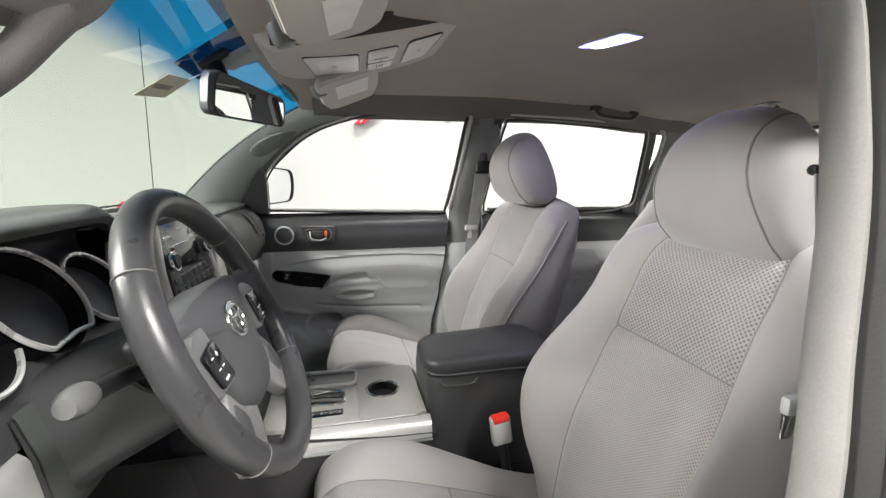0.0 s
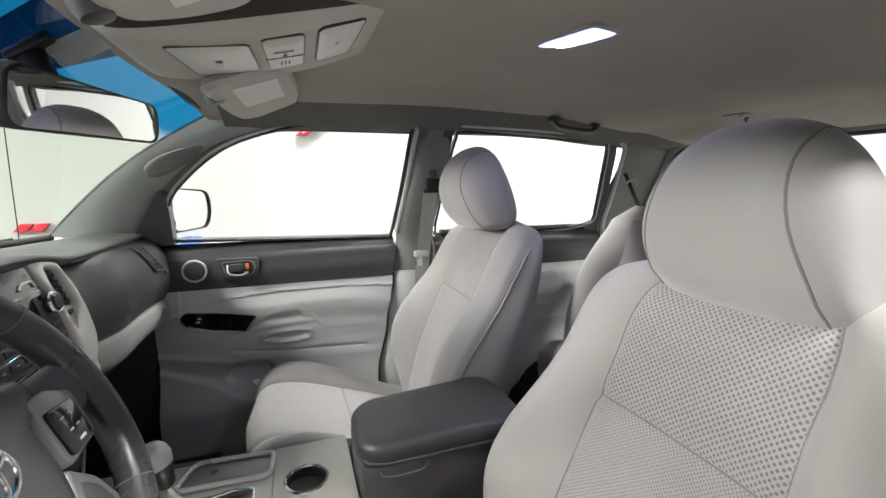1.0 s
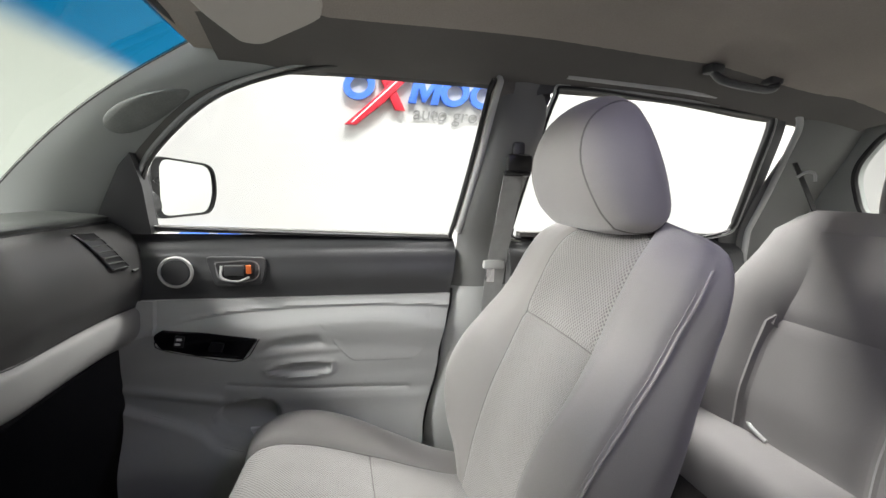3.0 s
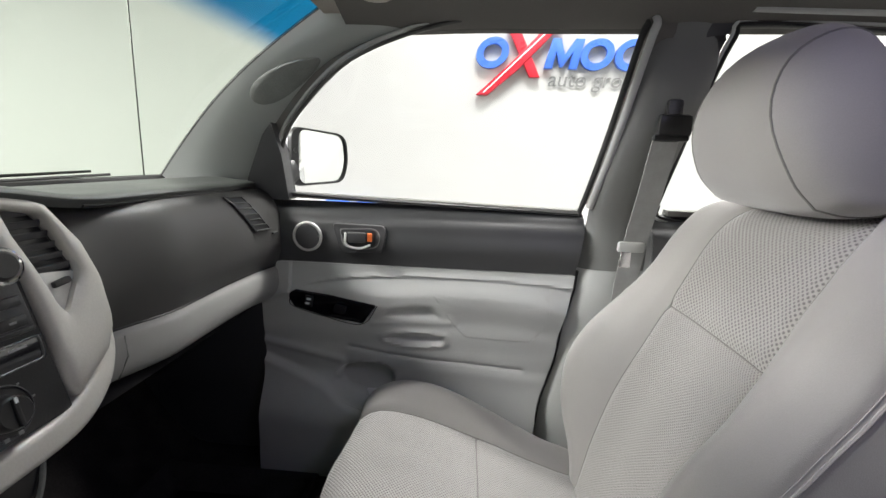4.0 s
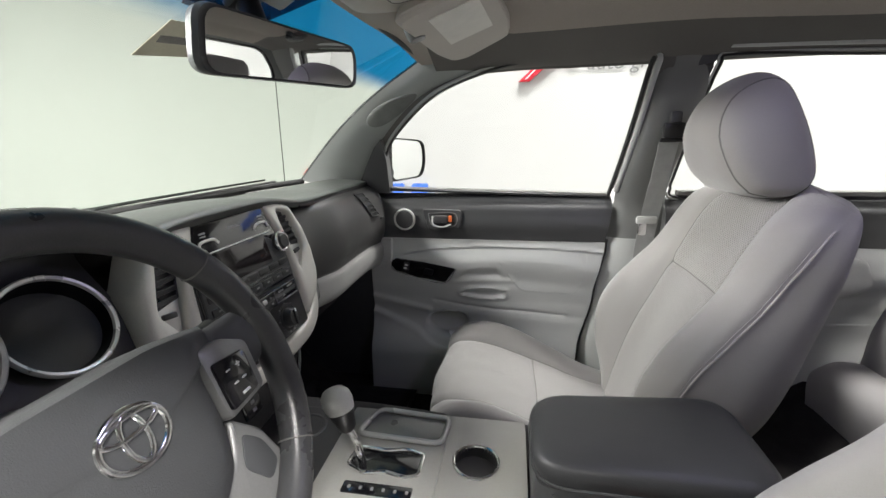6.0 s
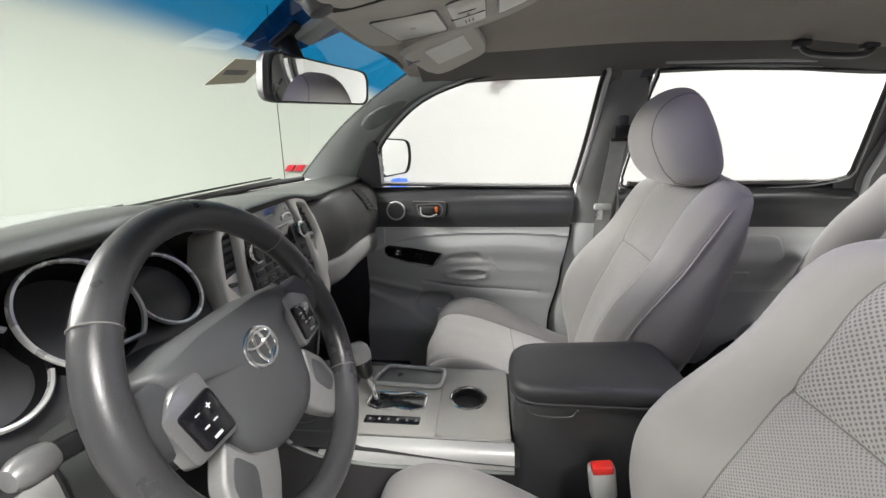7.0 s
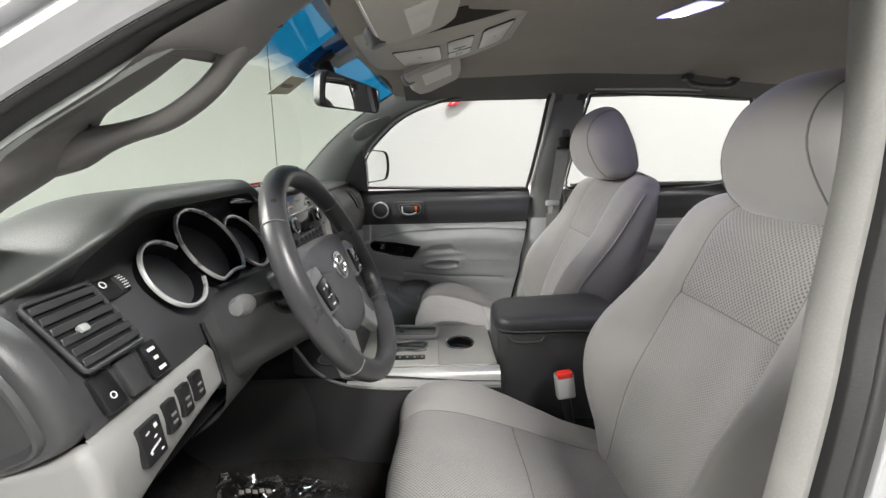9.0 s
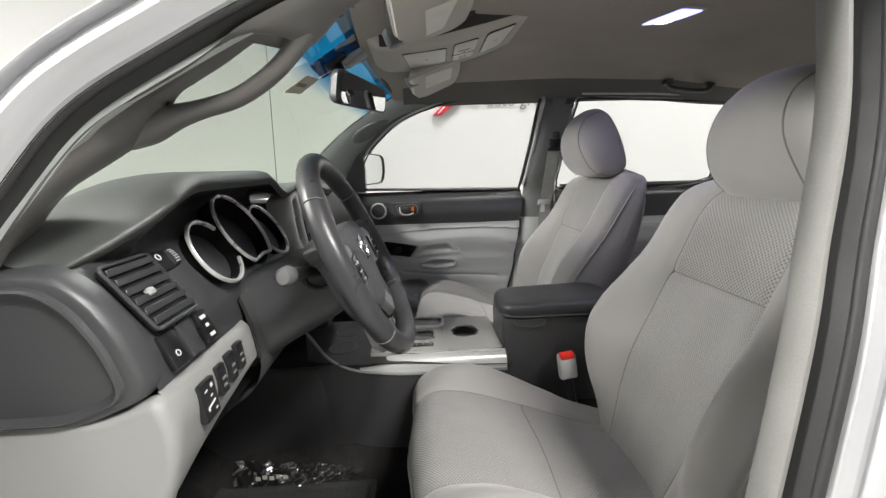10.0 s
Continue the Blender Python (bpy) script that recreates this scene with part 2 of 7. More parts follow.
def lerp_table(table, v):
    """Piecewise smooth value of v from rows (v, value)."""
    if v <= table[0][0]:
        return table[0][1]
    for (a, p), (b, q) in zip(table, table[1:]):
        if v <= b:
            f = (v - a) / (b - a)
            f = f * f * (3 - 2 * f)
            return p + (q - p) * f
    return table[-1][1]


def flow(table, v):
    """Smooth curve through the rows (v, value), without flat spots at them."""
    if v <= table[0][0]:
        return table[0][1]
    if v >= table[-1][0]:
        return table[-1][1]
    j = max(i for i in range(len(table) - 1) if table[i][0] <= v)
    slope = lambda i: (table[min(i + 1, len(table) - 1)][1] - table[max(i - 1, 0)][1]) / (table[min(i + 1, len(table) - 1)][0] - table[max(i - 1, 0)][0])
    (a, p), (b, q) = table[j], table[j + 1]
    h, f = b - a, (v - a) / (b - a)
    return (2 * f ** 3 - 3 * f * f + 1) * p + (f ** 3 - 2 * f * f + f) * h * slope(j) + (3 * f * f - 2 * f ** 3) * q + (f ** 3 - f * f) * h * slope(j + 1)


def smooth(a, b, v):
    f = max(0.0, min(1.0, (v - a) / (b - a)))
    return f * f * (3 - 2 * f)


def sheet(fn, nu, nv, thick=0.0, us=None, vs=None, keep=None):
    """A surface fn(u, v), u and v from 0 to 1, with a UV map in metres. keep(u, v) picks the faces."""
    bm = bmesh.new()
    us = us or [i / (nu - 1) for i in range(nu)]
    vs = vs or [j / (nv - 1) for j in range(nv)]
    g = [[Vector(fn(u, v)) for v in vs] for u in us]
    uv = bm.loops.layers.uv.new("UVMap")
    ulen = [0.0]
    mid = len(vs) // 2
    for i in range(1, len(us)):
        ulen.append(ulen[-1] + (g[i][mid] - g[i - 1][mid]).length)
    vlen = [0.0]
    midu = len(us) // 2
    for j in range(1, len(vs)):
        vlen.append(vlen[-1] + (g[midu][j] - g[midu][j - 1]).length)
    vv = {}
    for i in range(len(us) - 1):
        for j in range(len(vs) - 1):
            if keep and not keep((us[i] + us[i + 1]) / 2, (vs[j] + vs[j + 1]) / 2):
                continue
            ids = [(i, j), (i + 1, j), (i + 1, j + 1), (i, j + 1)]
            for k in ids:
                if k not in vv:
                    vv[k] = bm.verts.new(g[k[0]][k[1]])
            f = bm.faces.new([vv[k] for k in ids])
            for lp, k in zip(f.loops, ids):
                lp[uv].uv = (ulen[k[0]], vlen[k[1]])
    if thick:
        bmesh.ops.recalc_face_normals(bm, faces=bm.faces)
        bmesh.ops.solidify(bm, geom=bm.faces[:], thickness=thick)
    return bm


def loft(rings, closed=True, caps=True):
    bm = bmesh.new()
    uv = bm.loops.layers.uv.new("UVMap")
    rows = [[bm.verts.new(p) for p in r] for r in rings]
    n = len(rows[0])
    for a, b in zip(rows, rows[1:]):
        for i in range(n if closed else n - 1):
            k = (i + 1) % n
            bm.faces.new((a[i], a[k], b[k], b[i]))
    if caps and closed:
        bm.faces.new(rows[0][::-1])
        bm.faces.new(rows[-1])
    return bm


def moved(bm, m):
    bmesh.ops.transform(bm, matrix=m, verts=bm.verts)
    return bm


def rbox(x, y, z, sx, sy, sz, r=0.004, seg=2, rx=0, ry=0, rz=0):
    """A box with rounded edges, its middle at x, y, z."""
    bm = bmesh.new()
    bmesh.ops.create_cube(bm, size=1.0)
    bmesh.ops.scale(bm, vec=(sx, sy, sz), verts=bm.verts)
    r = min(r, 0.49 * min(sx, sy, sz))
    if r > 0:
        bmesh.ops.bevel(bm, geom=bm.edges[:], offset=r, segments=seg, profile=0.5, affect="EDGES")
    return moved(bm, pose(x, y, z, rx, ry, rz))


def prism(poly, place, depth, r=0.003, seg=2):
    """A plate of outline poly in (a, b), depth thick along c; place is a matrix from (a, b, c)."""
    bm = bmesh.new()
    top = [bm.verts.new((a, b, 0)) for a, b in poly]
    f = bm.faces.new(top)
    ext = bmesh.ops.extrude_face_region(bm, geom=[f])
    up = [e for e in ext["geom"] if isinstance(e, bmesh.types.BMVert)]
    bmesh.ops.translate(bm, verts=up, vec=(0, 0, depth))
    if r:
        ids = set(up)
        edges = [e for e in bm.edges if e.verts[0] in ids and e.verts[1] in ids]
        bmesh.ops.bevel(bm, geom=edges, offset=r, segments=seg, profile=0.5, affect="EDGES")
    return moved(bm, place)


def rounded(poly, r, n=4):
    """The outline with its corners rounded by r."""
    out = []
    m = len(poly)
    for i in range(m):
        p, a, b = Vector(poly[i]), Vector(poly[i - 1]), Vector(poly[(i + 1) % m])
        da, db = a - p, b - p
        k = min(r, da.length * 0.45, db.length * 0.45)
        s, e = p + da.normalized() * k, p + db.normalized() * k
        for j in range(n + 1):
            t = j / n
            q = (1 - t) ** 2 * s + 2 * t * (1 - t) * p + t * t * e
            out.append((q.x, q.y))
    return out


def ellipse(a, b, n=28, ca=0.0, cb=0.0):
    return [(ca + a * math.cos(2 * math.pi * i / n), cb + b * math.sin(2 * math.pi * i / n)) for i in range(n)]


def frame_of(origin, a, b):
    """A matrix whose first axes are a and b, at origin."""
    a = Vector(a).normalized()
    c = a.cross(Vector(b)).normalized()
    b = c.cross(a)
    return Matrix(((a.x, b.x, c.x, origin[0]), (a.y, b.y, c.y, origin[1]), (a.z, b.z, c.z, origin[2]), (0, 0, 0, 1)))


def sweep(path, section, up=(0, 0, 1), closed=False, caps=True):
    """A section in (side, up) carried along a path. section: points, or a function of 0 to 1 that gives them."""
    pts = [Vector(p) for p in path]
    n = len(pts)
    rings = []
    for i, p in enumerate(pts):
        if closed:
            t = pts[(i + 1) % n] - pts[i - 1]
        else:
            t = pts[min(i + 1, n - 1)] - pts[max(i - 1, 0)]
        t.normalize()
        ref = Vector(up(i / (n - 1)) if callable(up) else up)
        s = t.cross(ref).normalized()
        w = s.cross(t)
        sec = section(i / (n - 1)) if callable(section) else section
        rings.append([p + a * s + b * w for a, b in sec])
    if closed:
        rings.append(rings[0])
        bm = loft(rings, caps=False)
        bmesh.ops.remove_doubles(bm, verts=bm.verts, dist=1e-6)
        return bm
    return loft(rings, caps=caps)


def tube(path, r, n=10, up=(0, 0, 1), closed=False):
    if callable(r):
        return sweep(path, lambda s: ellipse(r(s), r(s), n), up, closed)
    return sweep(path, ellipse(r, r, n), up, closed)


def lathe(profile, place, n=32):
    """A turned shape: profile rows (radius, height) about the c axis of place."""
    rings = [[(r * math.cos(2 * math.pi * i / n), r * math.sin(2 * math.pi * i / n), h) for i in range(n)] for r, h in profile]
    bm = loft(rings, caps=False)
    bmesh.ops.remove_doubles(bm, verts=bm.verts, dist=1e-6)
    return moved(bm, place)


def ring(R, r, place, n=40, k=10, squash=1.0):
    """A torus about the c axis of place."""
    path = [(R * math.cos(2 * math.pi * i / n), R * math.sin(2 * math.pi * i / n), 0) for i in range(n)]
    return moved(sweep(path, ellipse(r, r * squash, k), (0, 0, 1), closed=True), place)

# ---- the shop round the truck ----
GROUND = -0.36


def flat_wall(name, x, y, z, sx, sy, sz, mat, label, category="wall"):
    return solo(name, rbox(x, y, z, sx, sy, sz, 0.0), mat, label, category, kind="structure")


flat_wall("ground", -2.6, -1, GROUND - 0.05, 17.6, 9.0, 0.1, M_FLOOR, "sealed grey concrete shop floor", "floor")
flat_wall("wall_north", -2.6, 3.41, 1.82, 17.6, 0.16, 4.56, M_WALL, "plain white painted shop wall with a raised sign")
# Unseen south wall, coloured dark to cut light through the driver's door.
flat_wall("wall_south", -2.6, -5.5, 1.82, 17.6, 0.16, 4.56, M_WALLDIM, "plain unseen wall, dark grey to hold light down")
flat_wall("wall_east", 6.2, -1, 1.82, 0.16, 8.8, 4.56, M_WALL, "plain white painted shop wall")
flat_wall("wall_west", -11.4, -1, 1.82, 0.16, 8.8, 4.56, M_WALLPALE, "plain pale green painted shop wall")
flat_wall("ceiling", -2.6, -1, 4.10, 17.6, 9.0, 0.1, M_CEIL, "white shop ceiling", "ceiling")
# Housings for the added lamps; they stay out of view.
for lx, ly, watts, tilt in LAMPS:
    fix = thing("added_light_panel", (lx, ly, 3.95), "added white metal light panel with a glowing diffuser, out of view", "ceiling light", "shop ceiling lights")
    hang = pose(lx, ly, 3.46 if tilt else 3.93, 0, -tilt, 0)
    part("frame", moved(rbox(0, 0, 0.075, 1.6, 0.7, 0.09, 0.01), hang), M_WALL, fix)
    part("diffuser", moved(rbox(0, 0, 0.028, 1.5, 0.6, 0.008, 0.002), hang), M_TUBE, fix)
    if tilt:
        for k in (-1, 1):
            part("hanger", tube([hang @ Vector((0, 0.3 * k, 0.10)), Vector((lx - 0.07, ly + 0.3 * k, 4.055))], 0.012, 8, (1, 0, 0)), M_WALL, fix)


def wall_sign():
    """Raised letters' shapes on the wall: rings, slanted bars and a red cross."""
    yw = 3.32
    sign = thing("wall_sign", (0.7, yw, 1.6), "raised blue rings and large red cross on white wall", "sign")
    face = lambda: Matrix(((1, 0, 0, 0), (0, 0, -1, yw), (0, 1, 0, 0), (0, 0, 0, 1)))

    def oval(cx):
        n = 36
        rows = []
        for s, d in ((1.0, 0.0), (1.0, 0.035), (0.56, 0.035), (0.56, 0.0)):
            rows.append([(cx + 0.125 * s * math.cos(2 * math.pi * i / n) + 0.18 * 0.115 * s * math.sin(2 * math.pi * i / n), yw - d,
                          1.925 + 0.115 * s * math.sin(2 * math.pi * i / n)) for i in range(n)])
        b = loft(rows + [rows[0]], caps=False)
        bmesh.ops.remove_doubles(b, verts=b.verts, dist=1e-6)
        return b
    for cx in (0.145, 0.945, 1.205, 1.46):
        part("ring", oval(cx), M_SIGNBLUE, sign)
    zigzag = [(0.545, 1.815), (0.60, 2.035), (0.665, 2.035), (0.70, 1.92), (0.775, 2.035), (0.845, 2.035), (0.80, 1.815), (0.735, 1.815), (0.76, 1.935), (0.69, 1.83), (0.665, 1.83), (0.635, 1.935), (0.61, 1.815)]
    part("zigzag_bar", prism(zigzag, face(), 0.035, 0.004), M_SIGNBLUE, sign)
    part("tail_bar", prism([(1.60, 1.815), (1.64, 2.035), (1.76, 2.035), (1.75, 1.95), (1.70, 1.92), (1.74, 1.815), (1.68, 1.815), (1.65, 1.88)], face(), 0.035, 0.004), M_SIGNBLUE, sign)
    part("cross_bar", prism([(0.03, 1.61), (0.12, 1.61), (0.345, 1.80), (0.66, 2.13), (0.56, 2.13), (0.30, 1.86)], face(), 0.05, 0.005), M_SIGNRED, sign, "long slanted red bar")
    part("cross_bar", prism([(0.25, 2.11), (0.34, 2.11), (0.52, 1.75), (0.44, 1.75)], face(), 0.042, 0.005), M_SIGNRED, sign)
    part("highlight_line", prism([(0.08, 1.625), (0.093, 1.625), (0.61, 2.125), (0.595, 2.125)], face(), 0.055, 0.0), M_WHITEMARK, sign)
    for word, x0 in (("auto group", 0.585),):
        cu = bpy.data.curves.new("lettering", "FONT")
        cu.body, cu.size, cu.extrude, cu.shear = word, 0.165, 0.002, 0.15
        ob = new("lettering", cu)
        me = bpy.data.meshes.new_from_object(ob.evaluated_get(bpy.context.evaluated_depsgraph_get()))
        bpy.data.objects.remove(ob)
        me.transform(Matrix.Translation(-ORIGIN[sign]) @ Matrix(((1, 0, 0, x0), (0, 0, -1, yw - 0.003), (0, 1, 0, 1.69), (0, 0, 0, 1))))
        me.materials.append(M_SIGNGREY)
        ob = new("lettering", me)
        ob.parent = sign
    low = thing("low_wall_sign", (-1.2, yw, 0.62), "small raised blue blocks and red slash on white wall", "sign")
    for cx, w in ((-1.13, 0.20), (-0.88, 0.16)):
        part("block", prism(rounded([(cx - w / 2, 0.60), (cx + w / 2, 0.60), (cx + w / 2 + 0.02, 0.745), (cx - w / 2 + 0.02, 0.745)], 0.03), face(), 0.03, 0.003), M_SIGNBLUE, low)
    for k in range(2):
        part("slash", prism([(-2.03 + 0.10 * k, 0.83), (-1.95 + 0.10 * k, 0.83), (-1.90 + 0.10 * k, 0.89), (-1.98 + 0.10 * k, 0.89)], face(), 0.03, 0.003), M_SIGNRED, low)


wall_sign()

# ---- cab shell: floor, roof lining, back wall ----
FLOOR_Z = 0.29


def glass_y(z):
    return 0.765 - 0.44 * (z - 0.985)


def carpet(u, v):
    x, y = -0.98 + 2.36 * u, -0.74 + 1.48 * v
    z = FLOOR_Z + 0.36 * smooth(-0.62, -0.98, x) ** 1.2
    z += 0.17 * math.exp(-(y / 0.15) ** 4) * smooth(-0.98, -0.5, x)
    z += 0.03 * smooth(0.62, 0.74, abs(y))
    z += 0.10 * smooth(0.78, 0.9, x)
    return (x, y, z)


solo("floor", sheet(carpet, 60, 50, -0.02), M_CARPET, "black carpeted cab floor with a raised tunnel", "floor", kind="structure")


def lining(u, v):
    y = -0.63 + 1.26 * v
    x0 = -0.285 + 0.14 * y * y
    x = x0 + (1.40 - x0) * u
    z = lerp_table([(0.0, 1.392), (0.14, 1.435), (0.40, 1.452), (0.62, 1.43), (0.85, 1.378), (1.0, 1.335)], u)
    edge = lerp_table([(0.0, 1.362), (0.2, 1.372), (0.6, 1.378), (0.85, 1.352), (1.0, 1.33)], u)
    z -= max(0.0, z - edge) * smooth(0.36, 0.63, abs(y))
    return (x, y, z)


solo("ceiling", sheet(lining, 60, 48, 0.012), M_HEADLINER, "grey-beige felt roof lining, softly domed", "ceiling", kind="structure")
# outer roof skin above the lining
solo("roof_panel", sheet(lambda u, v: (lambda p: (p[0] - 0.05 + 0.1 * u, p[1] * 1.06, p[2] + 0.045 - 0.02 * abs(p[1])))(lining(u, v)), 24, 20, 0.004), M_BODY,
     "silver painted steel roof panel", "roof", kind="structure")


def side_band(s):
    """Dark strip along the roof's edge that paints in the shade above the doors."""
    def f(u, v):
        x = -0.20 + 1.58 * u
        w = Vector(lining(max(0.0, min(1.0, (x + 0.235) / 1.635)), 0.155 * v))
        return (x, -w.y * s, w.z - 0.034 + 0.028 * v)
    solo("roof_edge_shade", sheet(f, 40, 10), M_UPPER, "dark grey band painting the shade along the roof edge", "roof trim", kind="structure")


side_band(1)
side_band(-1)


def back_wall():
    zc, half = 1.19, 0.575
    inner = rounded([(-half, 1.06), (half, 1.06), (0.612, 1.20), (0.535, 1.312), (-0.535, 1.312), (-0.612, 1.20)], 0.05, 6)
    n = len(inner)
    outer = []
    for a, b in inner:
        d = Vector((a, b - zc))
        k = min(0.76 / max(abs(d.x), 1e-6), (1.36 - zc) / d.y if d.y > 1e-6 else 9, (zc - 0.30) / -d.y if d.y < -1e-6 else 9)
        outer.append((d.x * k, zc + d.y * k))
    xw = lambda z: 1.44 - 0.10 * (z - 1.0)
    rows = [[(xw(b) - 0.0, a, b) for a, b in outer], [(xw(b), a, b) for a, b in inner], [(xw(b) + 0.05, a, b) for a, b in inner], [(xw(b) + 0.05, a, b) for a, b in outer]]
    bm = loft(rows, caps=False)
    solo("wall_back", bm, M_PILLAR, "grey moulded trim round the rear cab window", "wall", kind="structure")
    win = thing("window_1", (1.46, 0, 1.05), "rear cab window with a black sliding divider", "window", kind="structure")
    part("pane", sheet(lambda u, v: (xw(1.05 + 0.27 * v) + 0.03, -0.61 + 1.22 * u, 1.05 + 0.27 * v), 4, 4), M_GLASS, win)
    part("seal", tube([(xw(b) + 0.012, a, b) for a, b in inner], 0.011, 8, (1, 0, 0), True), M_RUBBER, win)
    for yy in (-0.135, 0.135):
        part("divider", rbox(1.435, yy, 1.185, 0.02, 0.028, 0.27, 0.004, ry=-6), M_BLACK, win)


back_wall()

# ---- windshield and pillars ----


def ws_base(y):
    return Vector((-0.86 + 0.41 * y * y, y, 1.028 + 0.032 * y * y))


def ws_top(y):
    return Vector((-0.283 + 0.153 * y * y, y, 1.402 - 0.099 * y * y))


def windshield():
    def f(u, v):
        s = -1 + 2 * u
        a, b = ws_base(0.69 * s), ws_top(0.578 * s)
        p = a.lerp(b, v)
        p += Vector((-0.5, 0, 0.75)) * 0.03 * math.sin(math.pi * v)
        return p
    bm = sheet(f, 26, 16)
    uv = bm.loops.layers.uv.active
    for face in bm.faces:
        for lp in face.loops:
            co = lp.vert.co
            a = ws_base(co.y * 1.1)
            b = ws_top(co.y)
            lp[uv].uv = (co.y, max(0.0, min(1.0, (co.z - a.z) / (b.z - a.z))))
    w = thing("windshield", (-0.6, 0, 1.03), "curved green-tinted windshield with a blue shade band", "windshield", kind="structure")
    pane = part("pane", bm, M_WINDSHIELD, w)
    pane.visible_shadow = False
    part("mount_patch", sheet(lambda u, v: Vector(f(0.5 + 0.105 * (2 * u - 1) * (0.55 + 0.45 * v), 0.80 + 0.19 * v)) + Vector((0.004, 0, -0.005)), 10, 8), M_FRIT, w, "dark dotted patch behind the mirror")
    part("header_seal", tube([ws_top(-0.59 + 1.18 * i / 20) + Vector((0.004, 0, -0.004)) for i in range(21)], 0.009, 8), M_RUBBER, w)
    part("cowl_seal", tube([ws_base(-0.69 + 1.38 * i / 20) + Vector((0, 0, -0.006)) for i in range(21)], 0.009, 8), M_RUBBER, w)
    for s in (-1, 1):
        part("side_seal", tube([ws_base(0.69 * s).lerp(ws_top(0.578 * s), i / 12) + Vector((-0.015, 0, 0.0225)) * math.sin(math.pi * i / 12) for i in range(13)], 0.006, 8), M_RUBBER, w)


windshield()

APERTURE = [(-0.69, -0.745, 0.85), (-0.65, -0.738, 0.93), (-0.585, -0.722, 1.0), (-0.53, -0.71, 1.07), (-0.465, -0.70, 1.143), (-0.375, -0.69, 1.199), (-0.29, -0.678, 1.246), (-0.18, -0.657, 1.30), (-0.04, -0.628, 1.352), (0.15, -0.615, 1.368), (0.27, -0.612, 1.362),
            (0.318, -0.618, 1.31), (0.315, -0.64, 1.22), (0.300, -0.665, 1.12), (0.272, -0.69, 1.0), (0.245, -0.715, 0.88), (0.205, -0.735, 0.65), (0.175, -0.735, 0.42)]
AP = spline(APERTURE, 100)
A_INNER = [(-0.475, 0.745, 0.99), (-0.425, 0.735, 1.08), (-0.365, 0.705, 1.165), (-0.217, 0.655, 1.29), (-0.06, 0.625, 1.345), (0.05, 0.615, 1.365)]


def a_pillar(s):
    """The lining between the windshield's side and the door's window, s = 1 or -1."""
    def f(u, v):
        a = ws_base(0.69).lerp(ws_top(0.578), u) + Vector((-0.015, 0, 0.0225)) * math.sin(math.pi * u)
        if s > 0:
            b = at_spline(A_INNER, u)
            p = a.lerp(b, v)
            p += Vector((0.55, -0.75, -0.1)).normalized() * 0.016 * math.sin(math.pi * v)
        else:
            b = at_spline([(x, -y, z) for x, y, z in APERTURE[1:10]], u)
            p = a.lerp(b, v) + Vector((0.0, 0.012, 0.0)) * math.sin(math.pi * v)
        return (p.x, p.y * s, p.z)
    t = thing("a_pillar", (-0.45, 0.69 * s, 1.0), "grey moulded windshield pillar trim" + (" with an oval speaker grille" if s > 0 else " with a curved grab handle"), "pillar trim")
    part("cover" if s > 0 else "backing", sheet(f, 22, 12, 0.006), M_PILLAR, t)
    if s < 0:
        # cover plate: its inner edge steps back round the loop handle's opening
        edge = [(-0.655, 0.93), (-0.630, 0.975), (-0.607, 1.012), (-0.569, 1.065), (-0.534, 1.093), (-0.500, 1.111), (-0.467, 1.130), (-0.440, 1.150), (-0.419, 1.180), (-0.397, 1.194), (-0.365, 1.212), (-0.334, 1.232), (-0.313, 1.243),
                (-0.298, 1.243), (-0.283, 1.226), (-0.264, 1.234), (-0.248, 1.250), (-0.230, 1.265), (-0.214, 1.275), (-0.16, 1.310), (-0.10, 1.338), (-0.04, 1.352)]
        rim = spline([(a, -0.632 - 0.02 * smooth(1.06, 0.93, b), b) for a, b in edge], 110)
        outer = [at_spline(APERTURE[1:9], i / 109) for i in range(110)]
        rows = []
        for k, (a, b) in enumerate(zip(outer, rim)):
            d = (b - a).normalized()
            back = Vector((-0.012, 0.004, 0.0))
            a = a - d * 0.014
            rows.append([a + Vector((0.0, 0.006, 0.0)), a.lerp(b, 0.35) + Vector((0.006, -0.006, 0.004)), a.lerp(b, 0.7) + Vector((0.006, -0.005, 0.004)), b - d * 0.006 + Vector((0.004, -0.003, 0.001)), b,
                         b + back, b - d * 0.01 + back * 1.6, a.lerp(b, 0.5) + back * 1.8, a + Vector((0.0, 0.024, 0.0))])
        part("cover", loft(rows), M_PILLAR_SHADE, t, "warm grey cover with its shade put in the colour", 50)
        for line in ([(-0.424, -0.645, 1.172), (-0.432, -0.640, 1.158), (-0.444, -0.634, 1.141)], [(-0.296, -0.645, 1.246), (-0.27, -0.640, 1.250), (-0.236, -0.634, 1.258)]):
            part("joint_line", tube(spline(line, 8), 0.0012, 6), M_BLACK, t)
    if s > 0:
        # oval grille let into the lining
        goal = Vector((-0.338, 0.618, 1.243))
        uc, vc = min(((i / 40, j / 40) for i in range(41) for j in range(41)), key=lambda q: (Vector(f(*q)) - goal).length)
        nrm = (Vector(f(uc + 0.02, vc)) - Vector(f(uc - 0.02, vc))).cross(Vector(f(uc, vc + 0.05)) - Vector(f(uc, vc - 0.05))).normalized()
        nrm *= -1 if nrm.y > 0 else 1
        rows = [[Vector(f(uc + 0.098 * k * math.cos(q / 16 * math.pi), vc + 0.27 * k * math.sin(q / 16 * math.pi))) + nrm * h for q in range(32)] for k, h in ((1.0, -0.002), (0.98, 0.008), (0.9, 0.0095), (0.6, 0.0095), (0.2, 0.0095))]
